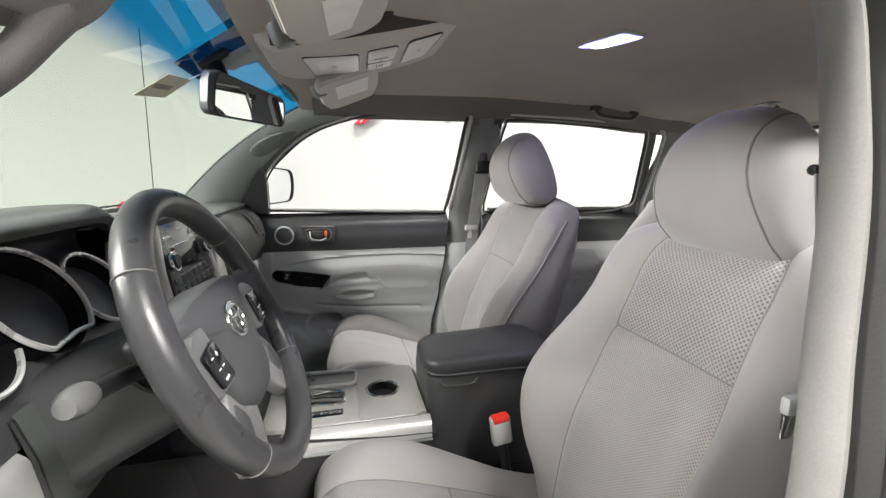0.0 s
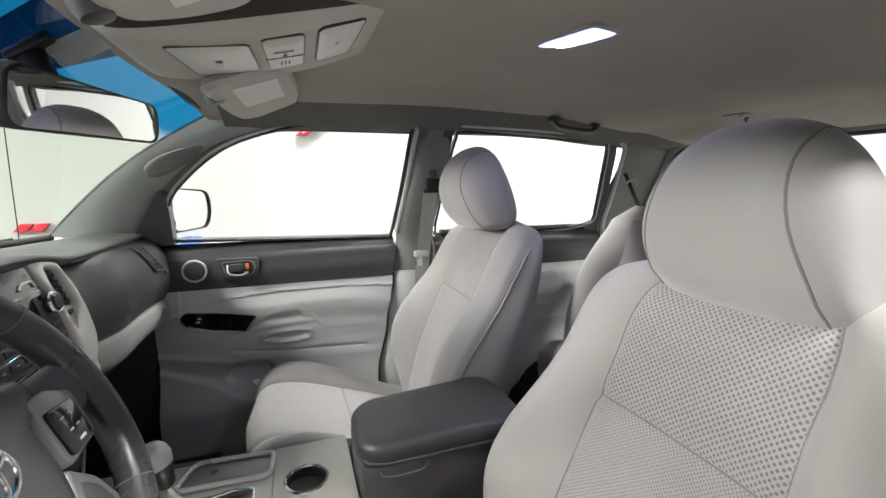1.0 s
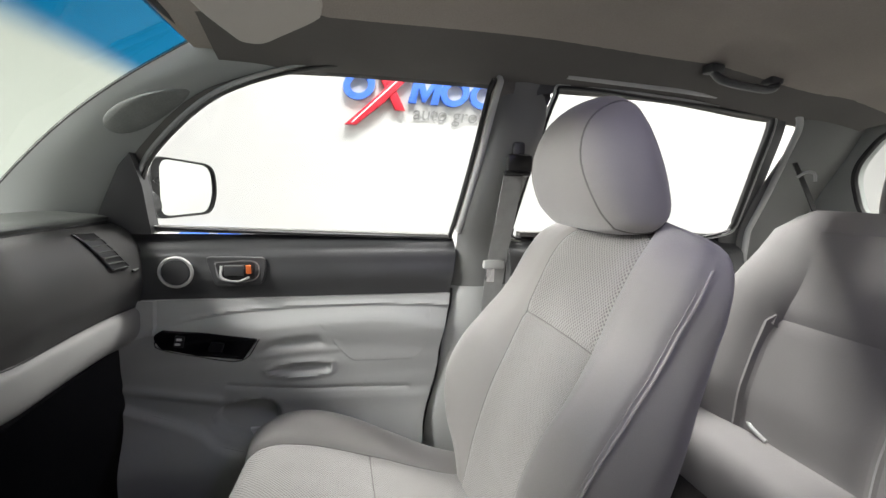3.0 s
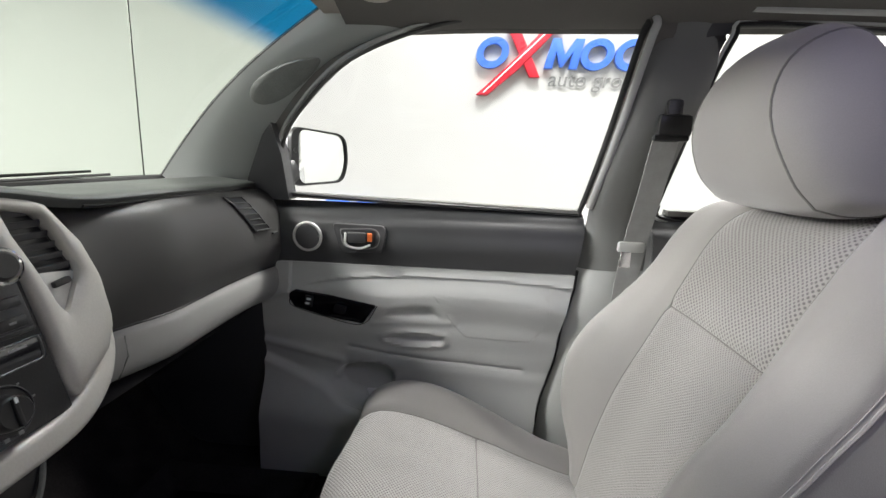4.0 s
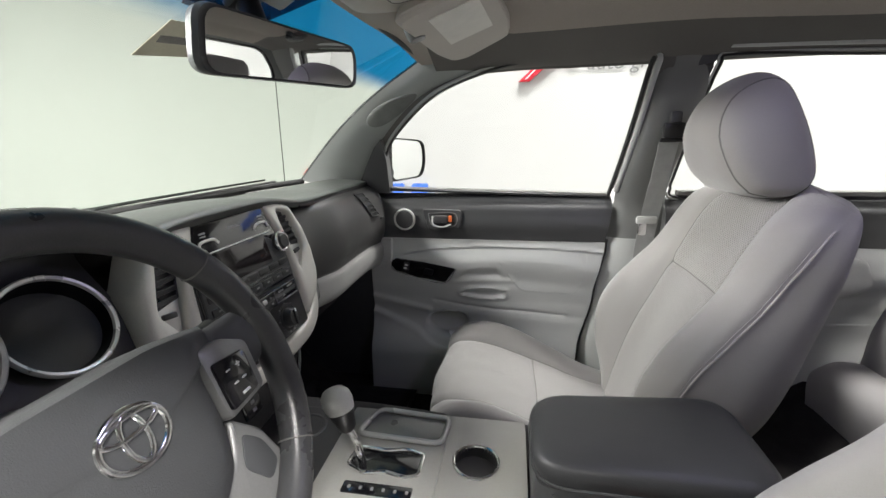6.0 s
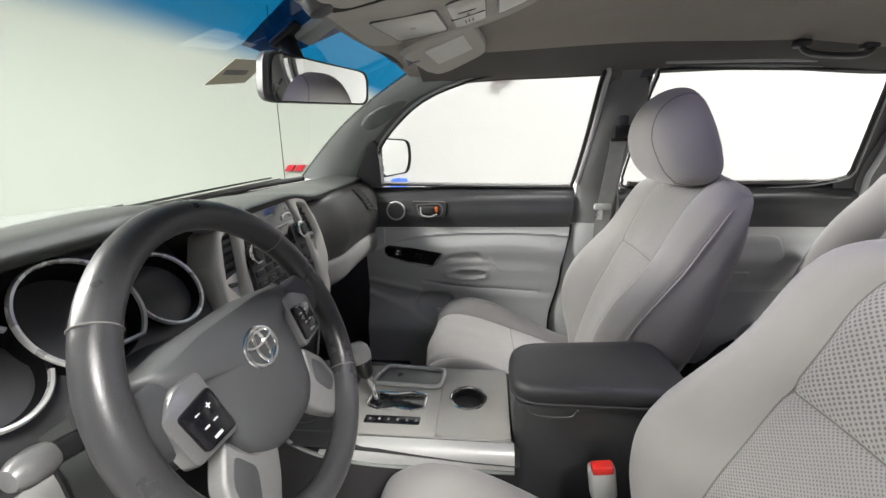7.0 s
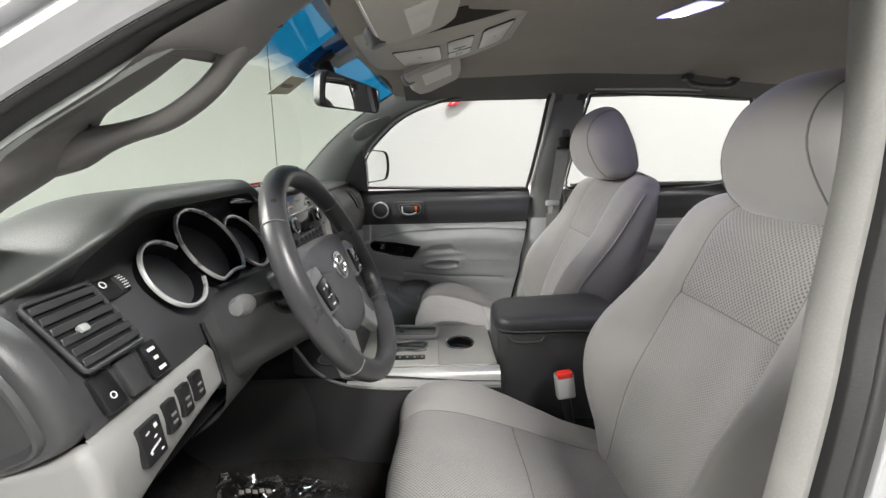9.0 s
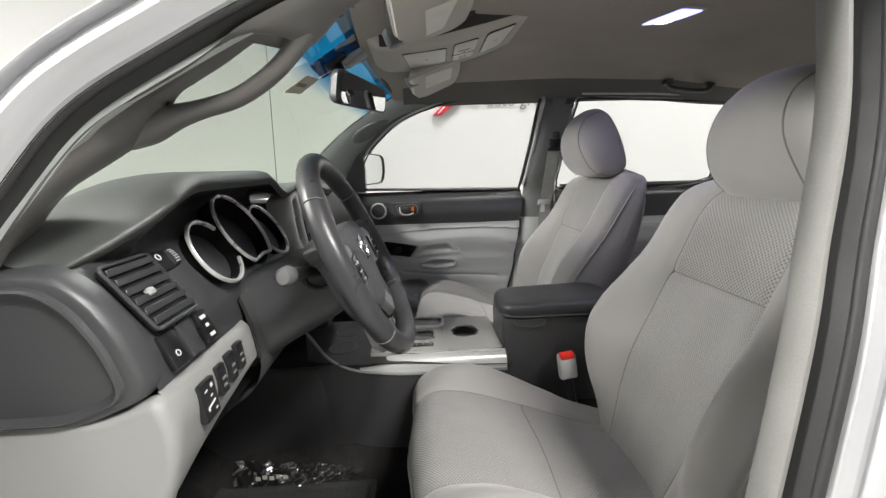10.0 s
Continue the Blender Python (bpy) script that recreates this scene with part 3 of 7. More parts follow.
        part("speaker_grille", loft(rows), M_PILLAR_DARK, t, "darker perforated grille")
    return t


M_PILLAR_DARK = material("pillar_grille_grey", (0.19, 0.20, 0.19), 0.7, var=0.15, scale=20, grain=1.0, grain_scale=420)
A_PASS = a_pillar(1)
A_DRIV = a_pillar(-1)
# grab handle on the driver's pillar
GRIP_LINE = [(-0.475, 1.140), (-0.452, 1.146), (-0.425, 1.157), (-0.395, 1.165), (-0.358, 1.175), (-0.327, 1.192), (-0.303, 1.211), (-0.284, 1.233), (-0.268, 1.256)]
grip = spline([(a, -0.637, b) for a, b in GRIP_LINE], 36)
girth = lambda q: 0.0098 + 0.007 * smooth(0.42, 0.10, q) + 0.005 * smooth(0.78, 1.0, q)
part("grab_handle", sweep(grip, lambda q: ellipse(girth(q), 0.002 + girth(q), 16), (0, 1, 0)), M_PILLAR_SHADE, A_DRIV, "darker grey moulded loop handle")

# ---- driver's door opening ----


def driver_opening():
    t = thing("door_opening", (0.2, -0.73, 0.4), "driver's door opening with grey welt, black seal and silver body edge", "door frame", kind="structure")
    up = (0, -1, 0)
    part("welt", sweep(AP[52:], ellipse(0.011, 0.019, 14, -0.002, 0.004), up), M_WELT, t, "soft grey rubber welt")
    near = lambda q: smooth(0.52, 0.42, q)

    def seal(q):
        e = near(q)
        plain = [(-0.006, 0.004), (-0.012, 0.014), (-0.022, 0.026), (-0.028, 0.040), (-0.05, 0.04), (-0.05, 0.0), (-0.03, -0.012), (-0.010, -0.008)]
        ahead = [(-0.003, -0.012), (-0.006, -0.003), (-0.013, 0.006), (-0.018, 0.018), (-0.04, 0.015), (-0.05, -0.01), (-0.03, -0.02), (-0.008, -0.018)]
        return [(a + (c - a) * e, b + (d - b) * e) for (a, b), (c, d) in zip(plain, ahead)]

    def body(q):
        pts = [(-0.030, 0.038), (-0.036, 0.047), (-0.052, 0.050), (-0.058, 0.044), (-0.064, 0.046), (-0.071, 0.064), (-0.086, 0.082), (-0.106, 0.089), (-0.119, 0.085), (-0.123, 0.074), (-0.131, 0.073), (-0.137, 0.084), (-0.150, 0.087), (-0.163, 0.078), (-0.170, 0.03), (-0.04, 0.02)]
        ahead = [(-0.017, 0.016), (-0.020, 0.021), (-0.026, 0.023), (-0.031, 0.025), (-0.034, 0.030), (-0.038, 0.034), (-0.043, 0.033), (-0.049, 0.029), (-0.052, 0.020), (-0.057, 0.020), (-0.0585, 0.029), (-0.061, 0.032), (-0.064, 0.029), (-0.070, 0.010), (-0.075, -0.020), (-0.030, -0.020)]
        return [(a + (c - a) * near(q), b + (d - b) * near(q)) for (a, b), (c, d) in zip(pts, ahead)]
    part("seal", sweep(AP, seal, up), M_RUBBER, t)
    part("bead", sweep(AP, lambda q: ellipse(0.006 - 0.002 * near(q), 0.006 - 0.002 * near(q), 10, -0.026 + 0.010 * near(q), 0.040 - 0.027 * near(q)), up), M_RUBBER, t)
    part("body_edge", sweep(AP, body, up), M_BODY, t, "bright silver painted body edge")


driver_opening()

# side walls of the two footwells
for s in (-1, 1):
    solo("kick_panel", sheet(lambda u, v: (-1.0 + (0.57 if s > 0 else 0.30) * u, (0.715 + 0.01 * math.sin(math.pi * v)) * s, 0.24 + 0.74 * v), 10, 10, 0.01), M_DARK, "dark moulded footwell side panel", "trim panel", kind="structure")


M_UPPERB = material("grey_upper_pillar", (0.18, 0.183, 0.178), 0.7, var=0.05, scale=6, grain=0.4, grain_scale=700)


def b_pillar(s):
    """Lower and upper lining between the doors, with the belt that hangs on it."""
    t = thing("b_pillar", (0.42, 0.72 * s, FLOOR_Z), "grey moulded pillar trim between the doors", "pillar trim")

    def f(u, v, z0, z1):
        z = z0 + (z1 - z0) * v
        xa = lerp_table([(0.3, 0.205), (0.48, 0.235), (0.68, 0.272), (0.85, 0.298), (0.985, 0.312), (1.36, 0.36)], z)
        xb = lerp_table([(0.3, 0.43), (0.985, 0.445), (1.36, 0.478)], z)
        y = 0.735 if z < 0.985 else glass_y(z) - 0.028
        y = min(y, 0.737) - 0.022 * math.sin(math.pi * u) ** 0.5 + 0.045 * smooth(1.25, 1.36, z)
        return (xa + (xb - xa) * u, y * s, z)
    # Driver's lower cover takes a darker grey to paint in its shade.
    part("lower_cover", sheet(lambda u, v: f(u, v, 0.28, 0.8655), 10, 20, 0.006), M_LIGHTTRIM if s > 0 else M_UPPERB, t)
    part("upper_cover", sheet(lambda u, v: f(u, v, 0.866, 1.385), 10, 20, 0.006), M_UPPERB, t)
    guide = part("belt_guide", rbox(0.412, 0.606 * s, 1.190, 0.030, 0.018, 0.07, 0.008), M_DARK, t, "dark sliding belt anchor")
    part("guide_plate", rbox(0.410, 0.592 * s, 1.176, 0.062, 0.016, 0.040, 0.007, rz=4), M_BLACK, guide)
    part("guide_lip", rbox(0.404, 0.586 * s, 1.153, 0.066, 0.012, 0.012, 0.005, rz=4), M_BLACK, guide)
    belt = thing("seat_belt", (0.40, 0.63 * s, 0.75), "grey woven seat belt webbing hanging from the pillar", "seat belt", "front seat belts")
    path = spline([(0.398, 0.590 * s, 1.155), (0.392, 0.612 * s, 1.05), (0.385, 0.637 * s, 0.94), (0.382, 0.655 * s, 0.80), (0.40, 0.672 * s, 0.55), (0.40, 0.68 * s, 0.36)], 24)
    part("webbing", sweep(path, [(-0.0235, -0.001), (0.0235, -0.001), (0.0235, 0.001), (-0.0235, 0.001)], (0, 1, 0)), M_WEBBING, belt)
    tx, tz = (0.376, 0.938) if s > 0 else (0.352, 0.905)
    tongue = part("tongue", rbox(tx, 0.632 * s, tz, 0.054, 0.012, 0.022, 0.005), M_LIGHTTRIM, belt)
    part("metal_plate", rbox(tx - 0.010, 0.628 * s, tz - 0.026, 0.022, 0.004, 0.034, 0.002), M_CHROME, tongue)


b_pillar(1)
b_pillar(-1)

# ---- doors ----


def door_outline(kind):
    """Sill, window and lining limits of a door."""
    if kind == "front":
        return [(-0.40, 1.02), (-0.388, 1.10), (-0.338, 1.178), (-0.208, 1.282), (-0.032, 1.341), (0.14, 1.361), (0.30, 1.364), (0.338, 1.352), (0.335, 1.32), (0.318, 1.15), (0.296, 1.0), (0.285, 0.987), (0.10, 0.993), (-0.15, 1.0), (-0.36, 1.008)]
    return [(0.462, 1.02), (0.478, 1.20), (0.495, 1.325), (0.520, 1.347), (0.75, 1.341), (1.00, 1.331), (1.095, 1.325), (1.126, 1.310), (1.150, 1.20), (1.177, 1.06), (1.179, 1.03), (1.160, 1.012), (1.05, 0.992), (0.80, 0.982), (0.50, 0.985)]


def line_gap(pts, x, z):
    """Distance from (x, z) to a polyline."""
    best = 9.0
    for (a, b), (c, d) in zip(pts, pts[1:]):
        ux, uz = c - a, d - b
        k = max(0.0, min(1.0, ((x - a) * ux + (z - b) * uz) / (ux * ux + uz * uz)))
        best = min(best, math.hypot(x - a - k * ux, z - b - k * uz))
    return best


def within(poly, x, z):
    odd = False
    for (a, b), (c, d) in zip(poly, [*poly[1:], poly[0]]):
        if (b > z) != (d > z) and x < a + (z - b) * (c - a) / (d - b):
            odd = not odd
    return odd


def bead(pts, x, z, h, w):
    d = line_gap(pts, x, z)
    return h * math.exp(-(d / w) ** 2) if d < 3 * w else 0.0


def well(poly, x, z, h, w):
    return h * smooth(0.0, w, line_gap([*poly, poly[0]], x, z)) if within(poly, x, z) else 0.0


# lines of the front door's lining, in (x, z)
ARM_TOP = [(-0.46, 0.748), (-0.378, 0.781), (-0.324, 0.803), (-0.226, 0.821), (-0.082, 0.830), (0.076, 0.831), (0.24, 0.824), (0.32, 0.815)]
ARM_RIDGE = [(-0.46, 0.770), (-0.271, 0.788), (-0.153, 0.779), (-0.018, 0.788), (0.105, 0.791), (0.172, 0.784), (0.239, 0.767), (0.32, 0.745)]
ARM_PAD = rounded([(-0.075, 0.828), (0.076, 0.829), (0.242, 0.822), (0.242, 0.771), (0.228, 0.712), (0.201, 0.680), (0.113, 0.681), (0.043, 0.684), (0.013, 0.716), (-0.032, 0.786)], 0.012, 3)
GRIP_SCOOP = rounded([(-0.172, 0.724), (-0.138, 0.756), (-0.088, 0.766), (-0.031, 0.768), (-0.012, 0.740), (-0.015, 0.724), (-0.09, 0.722)], 0.012, 3)
GRIP_LEDGE = spline([(-0.178, 0.709, 0), (-0.079, 0.717, 0), (0.013, 0.720, 0)], 8)
PULL_CUP = rounded([(-0.160, 0.672), (-0.122, 0.689), (-0.064, 0.692), (0.0, 0.688), (-0.002, 0.657), (-0.056, 0.650), (-0.099, 0.650), (-0.152, 0.661)], 0.012, 3)
BOTTLE_WELL = rounded([(-0.284, 0.544), (-0.274, 0.583), (-0.243, 0.598), (-0.189, 0.606), (-0.143, 0.600), (-0.120, 0.570), (-0.120, 0.500), (-0.173, 0.498), (-0.251, 0.514)], 0.02, 4)
POCKET_RIM = [(-0.46, 0.604), (-0.37, 0.565), (-0.298, 0.534), (-0.251, 0.503), (-0.173, 0.484), (-0.08, 0.480), (0.06, 0.484)]
UPPER_CREASE = [(-0.46, 0.646), (-0.423, 0.638), (-0.328, 0.618), (-0.262, 0.604)]
LONG_CREASE = [(-0.24, 0.640), (-0.151, 0.627), (-0.055, 0.617), (0.047, 0.613), (0.185, 0.604)]
GRIP_LEDGE = [(p.x, p.y) for p in GRIP_LEDGE]


def front_relief(x, z):
    """How far the front door's lining stands out towards the cab, over its plain curve."""
    zt, zr = flow(ARM_TOP, x), flow(ARM_RIDGE, x)
    arm = 0.014 * smooth(-0.46, -0.25, x) * smooth(0.33, 0.20, x) + 0.003
    if z > zr:
        out = arm * smooth(zt, zr, z) ** 1.2
    else:
        out = arm * (1 - 0.8 * smooth(zr - 0.004, zr - 0.075, z))
    out += bead(ARM_TOP, x, z, 0.004, 0.0045) - 0.0025 * smooth(zt, zt - 0.006, z) * smooth(zt - 0.05, zt - 0.02, z)
    out += bead(ARM_RIDGE, x, z, 0.0012, 0.007)
    out -= well(GRIP_SCOOP, x, z, 0.008, 0.018)
    out += bead(GRIP_LEDGE, x, z, 0.003, 0.007)
    out -= well(PULL_CUP, x, z, 0.010, 0.016)
    out += bead([*PULL_CUP, PULL_CUP[0]], x, z, 0.003, 0.005)
    out += bead(UPPER_CREASE, x, z, 0.006, 0.009)
    out -= bead(LONG_CREASE, x, z, 0.004, 0.005)
    out += 0.005 * smooth(flow(LONG_CREASE, x), flow(LONG_CREASE, x) - 0.03, z) * smooth(-0.22, -0.12, x)
    zp = flow(POCKET_RIM, x)
    out += 0.016 * smooth(zp + 0.002, zp - 0.010, z) * smooth(0.06, -0.08, x) + bead(POCKET_RIM, x, z, 0.005, 0.006) * smooth(0.06, -0.08, x)
    out -= well(BOTTLE_WELL, x, z, 0.030, 0.014)
    return out


def panel_y(x, z, kind):
    if kind == "front" and z < 0.85:
        y = lerp_table([(0.30, 0.700), (0.44, 0.706), (0.56, 0.722), (0.64, 0.717), (0.70, 0.711), (0.75, 0.709), (0.80, 0.711), (0.848, 0.716)], z)
        y -= 0.03 * smooth(0.58, 0.46, z) * smooth(0.02, -0.14, x)
        return y - front_relief(x, z)
    y = lerp_table([(0.30, 0.700), (0.44, 0.705), (0.56, 0.722), (0.64, 0.712), (0.70, 0.697), (0.745, 0.688), (0.80, 0.702), (0.848, 0.716)], z)
    if z > 0.85:
        y = lerp_table([(0.85, 0.712), (0.90, 0.702), (0.945, 0.712), (0.972, 0.735), (0.992, 0.768)], z)
    return y


def door(kind, s):
    """A door's lining, window and frame; s = 1 or -1 for the side."""
    x0 = -0.455 if kind == "front" else 0.452
    rear = lambda z: lerp_table([(0.3, 0.195), (0.48, 0.225), (0.68, 0.262), (0.85, 0.290), (0.985, 0.305)], z) if kind == "front" else 1.21
    words = "closed front door with light grey lining, dark upper band and clear window" if kind == "front" else "closed rear door with light grey lining, dark upper band and clear window"
    t = thing("car_door", ((x0 + rear(0.3)) / 2, 0.72 * s, 0.30), words, "car door", kind="structure")

    def f(u, v, z0, z1, lift=0.0):
        z = z0 + (z1 - z0) * v
        x = x0 + (rear(z) - x0) * u
        return (x, (panel_y(x, z, kind) - lift) * s, z)
    part("lower_lining", sheet(lambda u, v: f(u, v, 0.30, 0.849), 150 if kind == "front" else 40, 120 if kind == "front" else 44, 0.004), M_LIGHTTRIM, t)
    part("upper_band", sheet(lambda u, v: f(u, v, 0.8515, 0.992), 30, 18, 0.006), M_DARK, t, "dark charcoal upper band")
    part("door_seal", tube([(rear(0.31 + 0.55 * i / 12) + 0.004, 0.722 * s, 0.31 + 0.55 * i / 12) for i in range(13)], 0.006, 8, (0, 1, 0)), M_RUBBER, t)
    out = door_outline(kind)
    loop = [Vector((x, (glass_y(z) - 0.012) * s, z)) for x, z in out]
    path = spline([*loop, loop[0]], 110)[:-1]
    n = len(path)
    reach = lambda q: 0.0035 + 0.0030 * smooth(0.46, 0.52, q) * smooth(0.72, 0.66, q)
    part("window_seal", sweep(path, lambda q: ellipse(reach(q), 0.007, 10), (0, 1, 0), True), M_RUBBER, t)
    sgn = -1 if s > 0 else 1
    mid = Vector((sum(p.x for p in path) / n, 0, sum(p.z for p in path) / n))

    def offset(k, dy):
        res = []
        for i, p in enumerate(path):
            d = path[(i + 1) % n] - path[i - 1]
            nn = Vector((d.z, 0, -d.x)).normalized()
            if nn.dot(Vector((p.x, 0, p.z)) - mid) < 0:
                nn = -nn
            q = p + nn * k
            q.y += dy * s
            res.append(q)
        return res
    last = next(i for i in range(8, n) if path[i].z < 1.005)
    top = list(range(last))
    near, far = offset(0.0085, -0.004), offset(0.011, -0.022)
    if kind == "front":
        run = [near[i].lerp(far[i], smooth(0.44, 0.52, i / n)) for i in top]
        part("frame_trim", tube(run, lambda q: 0.0035 + 0.0040 * smooth(0.66, 0.78, q), 10, (0, 1, 0)), M_LIGHTTRIM, t, "light grey welt round the window")
    else:
        part("frame_trim", tube([near[i] for i in range(6, n - 2)], 0.0032, 8, (0, 1, 0)), M_LIGHTTRIM, t, "light grey welt round the window")
        edge = spline([(0.50, 0, 1.368), (0.80, 0, 1.362), (1.05, 0, 1.352), (1.150, 0, 1.342), (1.196, 0, 1.312), (1.208, 0, 1.25), (1.222, 0, 1.10), (1.224, 0, 0.99), (1.220, 0, 0.85), (1.210, 0, 0.60), (1.205, 0, 0.40)], 50)
        part("door_welt", tube([(p.x, (min(glass_y(p.z) - 0.030, 0.722)) * s, p.z) for p in edge], 0.0085, 10, (0, 1, 0)), M_LIGHTTRIM, t, "light grey welt along the door edge")
    run2 = [q for i, q in enumerate(offset(0.034, 0.004)) if i in set(top)]
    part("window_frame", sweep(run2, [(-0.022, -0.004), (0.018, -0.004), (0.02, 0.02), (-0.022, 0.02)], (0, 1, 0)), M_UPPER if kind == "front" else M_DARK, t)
    bm = bmesh.new()
    bm.faces.new([bm.verts.new((p.x, (glass_y(p.z) + 0.004) * s, p.z)) for p in path])
    bmesh.ops.triangulate(bm, faces=bm.faces[:])
    pane = part("pane", bm, M_GLASS, t)
    pane.visible_shadow = False
    part("outer_skin", sheet(lambda u, v: (x0 + (rear(0.3 + 0.66 * v) + 0.02 - x0) * u, (0.79 + 0.03 * math.sin(math.pi * v)) * s, 0.10 + 0.86 * v), 8, 12, 0.003), M_BODY, t)
    part("sill_strip", sweep([(x0 + 0.04 + (rear(0.985) - 0.01 - x0 - 0.04) * i / 12, 0.762 * s, 0.998 + (0.008 * (1 - i / 6) if kind == "front" else 0)) for i in range(13)], [(-0.016, -0.006), (0.016, -0.006), (0.014, 0.006), (-0.014, 0.006)], (0, 0, 1)), M_WELT, t)
    return t, f


def on_door(t, kind, poly, mat, name, depth=0.006, r=0.003, lift=0.0, label="", s=1):
    """A plate that follows the lining: outline in (x, z)."""
    c = Vector((sum(p[0] for p in poly) / len(poly), sum(p[1] for p in poly) / len(poly)))
    rows = []
    for k, d in ((1.0, 0.002), (1.0, -depth * 0.6), (0.985, -depth * 0.9), (0.96, -depth), *((0.92 - 0.06 * i, -depth) for i in range(15))):
        row = []
        for x, z in poly:
            q = c + (Vector((x, z)) - c) * k
            row.append((q.x, (panel_y(q.x, q.y, kind) + d - lift) * s, q.y))
        rows.append(row)
    bm = loft(rows, caps=False)
    bm.faces.new(list(bm.verts)[-len(poly):])
    return part(name, bm, mat, t, label)


def line_on_door(t, kind, knots, mat, name, r=0.003, lift=0.0, s=1, n=24, flat=0.6):
    pts = [Vector((p[0], 0, p[1])) for p in knots]
    path = []
    for p in spline(pts, n):
        path.append((p.x, (panel_y(p.x, p.z, kind) - lift) * s, p.z))
    return part(name, sweep(path, ellipse(r, r * flat, 8), (0, 1, 0)), mat, t)


def front_door_details(t):
    K = "front"
    # soft armrest pad with a rounded edge in its own groove
    on_door(t, K, ARM_PAD, M_LIGHTTRIM, "armrest_pad", 0.0045)
    line_on_door(t, K, [*ARM_PAD, ARM_PAD[0]], M_PILLAR_DARK, "pad_groove", 0.0012, 0.0006, n=90)
    bezel = rounded([(-0.384, 0.772), (-0.370, 0.785), (-0.279, 0.778), (-0.167, 0.758), (-0.204, 0.705), (-0.295, 0.719), (-0.372, 0.742), (-0.384, 0.760)], 0.006, 3)
    b = on_door(t, K, bezel, M_GLOSSBLACK, "switch_bezel", 0.005, lift=0.002, label="gloss black switch plate")
    on_door(b, K, rounded([(-0.265, 0.757), (-0.238, 0.752), (-0.246, 0.730), (-0.275, 0.735)], 0.004), M_BLACK, "window_switch", 0.009, lift=0.006)
    on_door(b, K, rounded([(-0.338, 0.774), (-0.318, 0.772), (-0.324, 0.744), (-0.344, 0.747)], 0.003), M_BLACK, "lock_switch", 0.007, lift=0.006)
    for k in range(2):
        on_door(b, K, rounded([(-0.334 - 0.004 * k, 0.769 - 0.011 * k), (-0.323 - 0.004 * k, 0.768 - 0.011 * k), (-0.324 - 0.004 * k, 0.763 - 0.011 * k), (-0.335 - 0.004 * k, 0.764 - 0.011 * k)], 0.001, 2), M_WHITEMARK, "mark", 0.0015, lift=0.0135)
    line_on_door(t, K, [(-0.384, 0.758), (-0.374, 0.741), (-0.295, 0.717), (-0.206, 0.703), (-0.165, 0.757)], M_CHROME, "bezel_edge", 0.0016, 0.004)
    on_door(t, K, rounded([(-0.196, 0.529), (-0.158, 0.530), (-0.162, 0.512), (-0.18, 0.510)], 0.004), M_WHITEMARK, "latch_tab", 0.006, lift=0.022)
    line_on_door(t, K, [(-0.40, 0.578), (-0.37, 0.565), (-0.298, 0.534), (-0.251, 0.503), (-0.173, 0.484), (-0.10, 0.480)], M_LIGHTTRIM, "pocket_rim", 0.0035, 0.003, n=40)
    # tweeter and inner handle in the dark band
    tw = part("tweeter", lathe([(0.0, 0.006), (0.026, 0.006), (0.029, 0.003), (0.029, -0.004)], frame_of((-0.332, 0.700, 0.915), (1, 0, 0), (0, 0, 1)), 32), M_DARK, t, "round speaker grille")
    part("tweeter_ring", ring(0.032, 0.0036, frame_of((-0.332, 0.698, 0.915), (1, 0, 0), (0, 0, 1)), 40, 10), M_SILVER, tw)
    hb = on_door(t, K, rounded([(-0.276, 0.948), (-0.152, 0.946), (-0.147, 0.925), (-0.155, 0.884), (-0.252, 0.880)], 0.012, 4), M_DARK, "handle_bezel", 0.008)
    line_on_door(hb, K, [(-0.255, 0.935), (-0.172, 0.936), (-0.170, 0.898), (-0.238, 0.896), (-0.255, 0.935)], M_DARKSILVER, "bezel_rim", 0.0016, 0.0085, n=40)
    on_door(hb, K, rounded([(-0.256, 0.935), (-0.172, 0.936), (-0.172, 0.898), (-0.240, 0.896)], 0.010, 4), M_BLACK, "recess", 0.002, lift=0.008)
    part("lever", sweep(spline([(-0.240, 0.694, 0.928), (-0.236, 0.680, 0.905), (-0.205, 0.676, 0.897), (-0.18, 0.682, 0.905)], 14), ellipse(0.0028, 0.004, 8), (0, 1, 0)), M_SILVER, hb, "satin grey lever")
    part("lever_plate", rbox(-0.212, 0.686, 0.920, 0.042, 0.008, 0.024, 0.004), M_DARK, hb)
    part("lock_mark", rbox(-0.183, 0.689, 0.921, 0.011, 0.006, 0.020, 0.002), M_ORANGE, hb, "orange lock mark")
    # mirror sail in the front corner of the window
    sail = [(-0.50, 0.995), (-0.385, 0.995), (-0.378, 1.10), (-0.385, 1.165), (-0.41, 1.14), (-0.455, 1.07)]
    part("mirror_sail", loft([[(x, glass_y(z) + d, z) for x, z in sail] for d in (0.01, -0.030, -0.034)]), M_DARK, t)


front_door, _ = door("front", 1)
front_door_details(front_door)
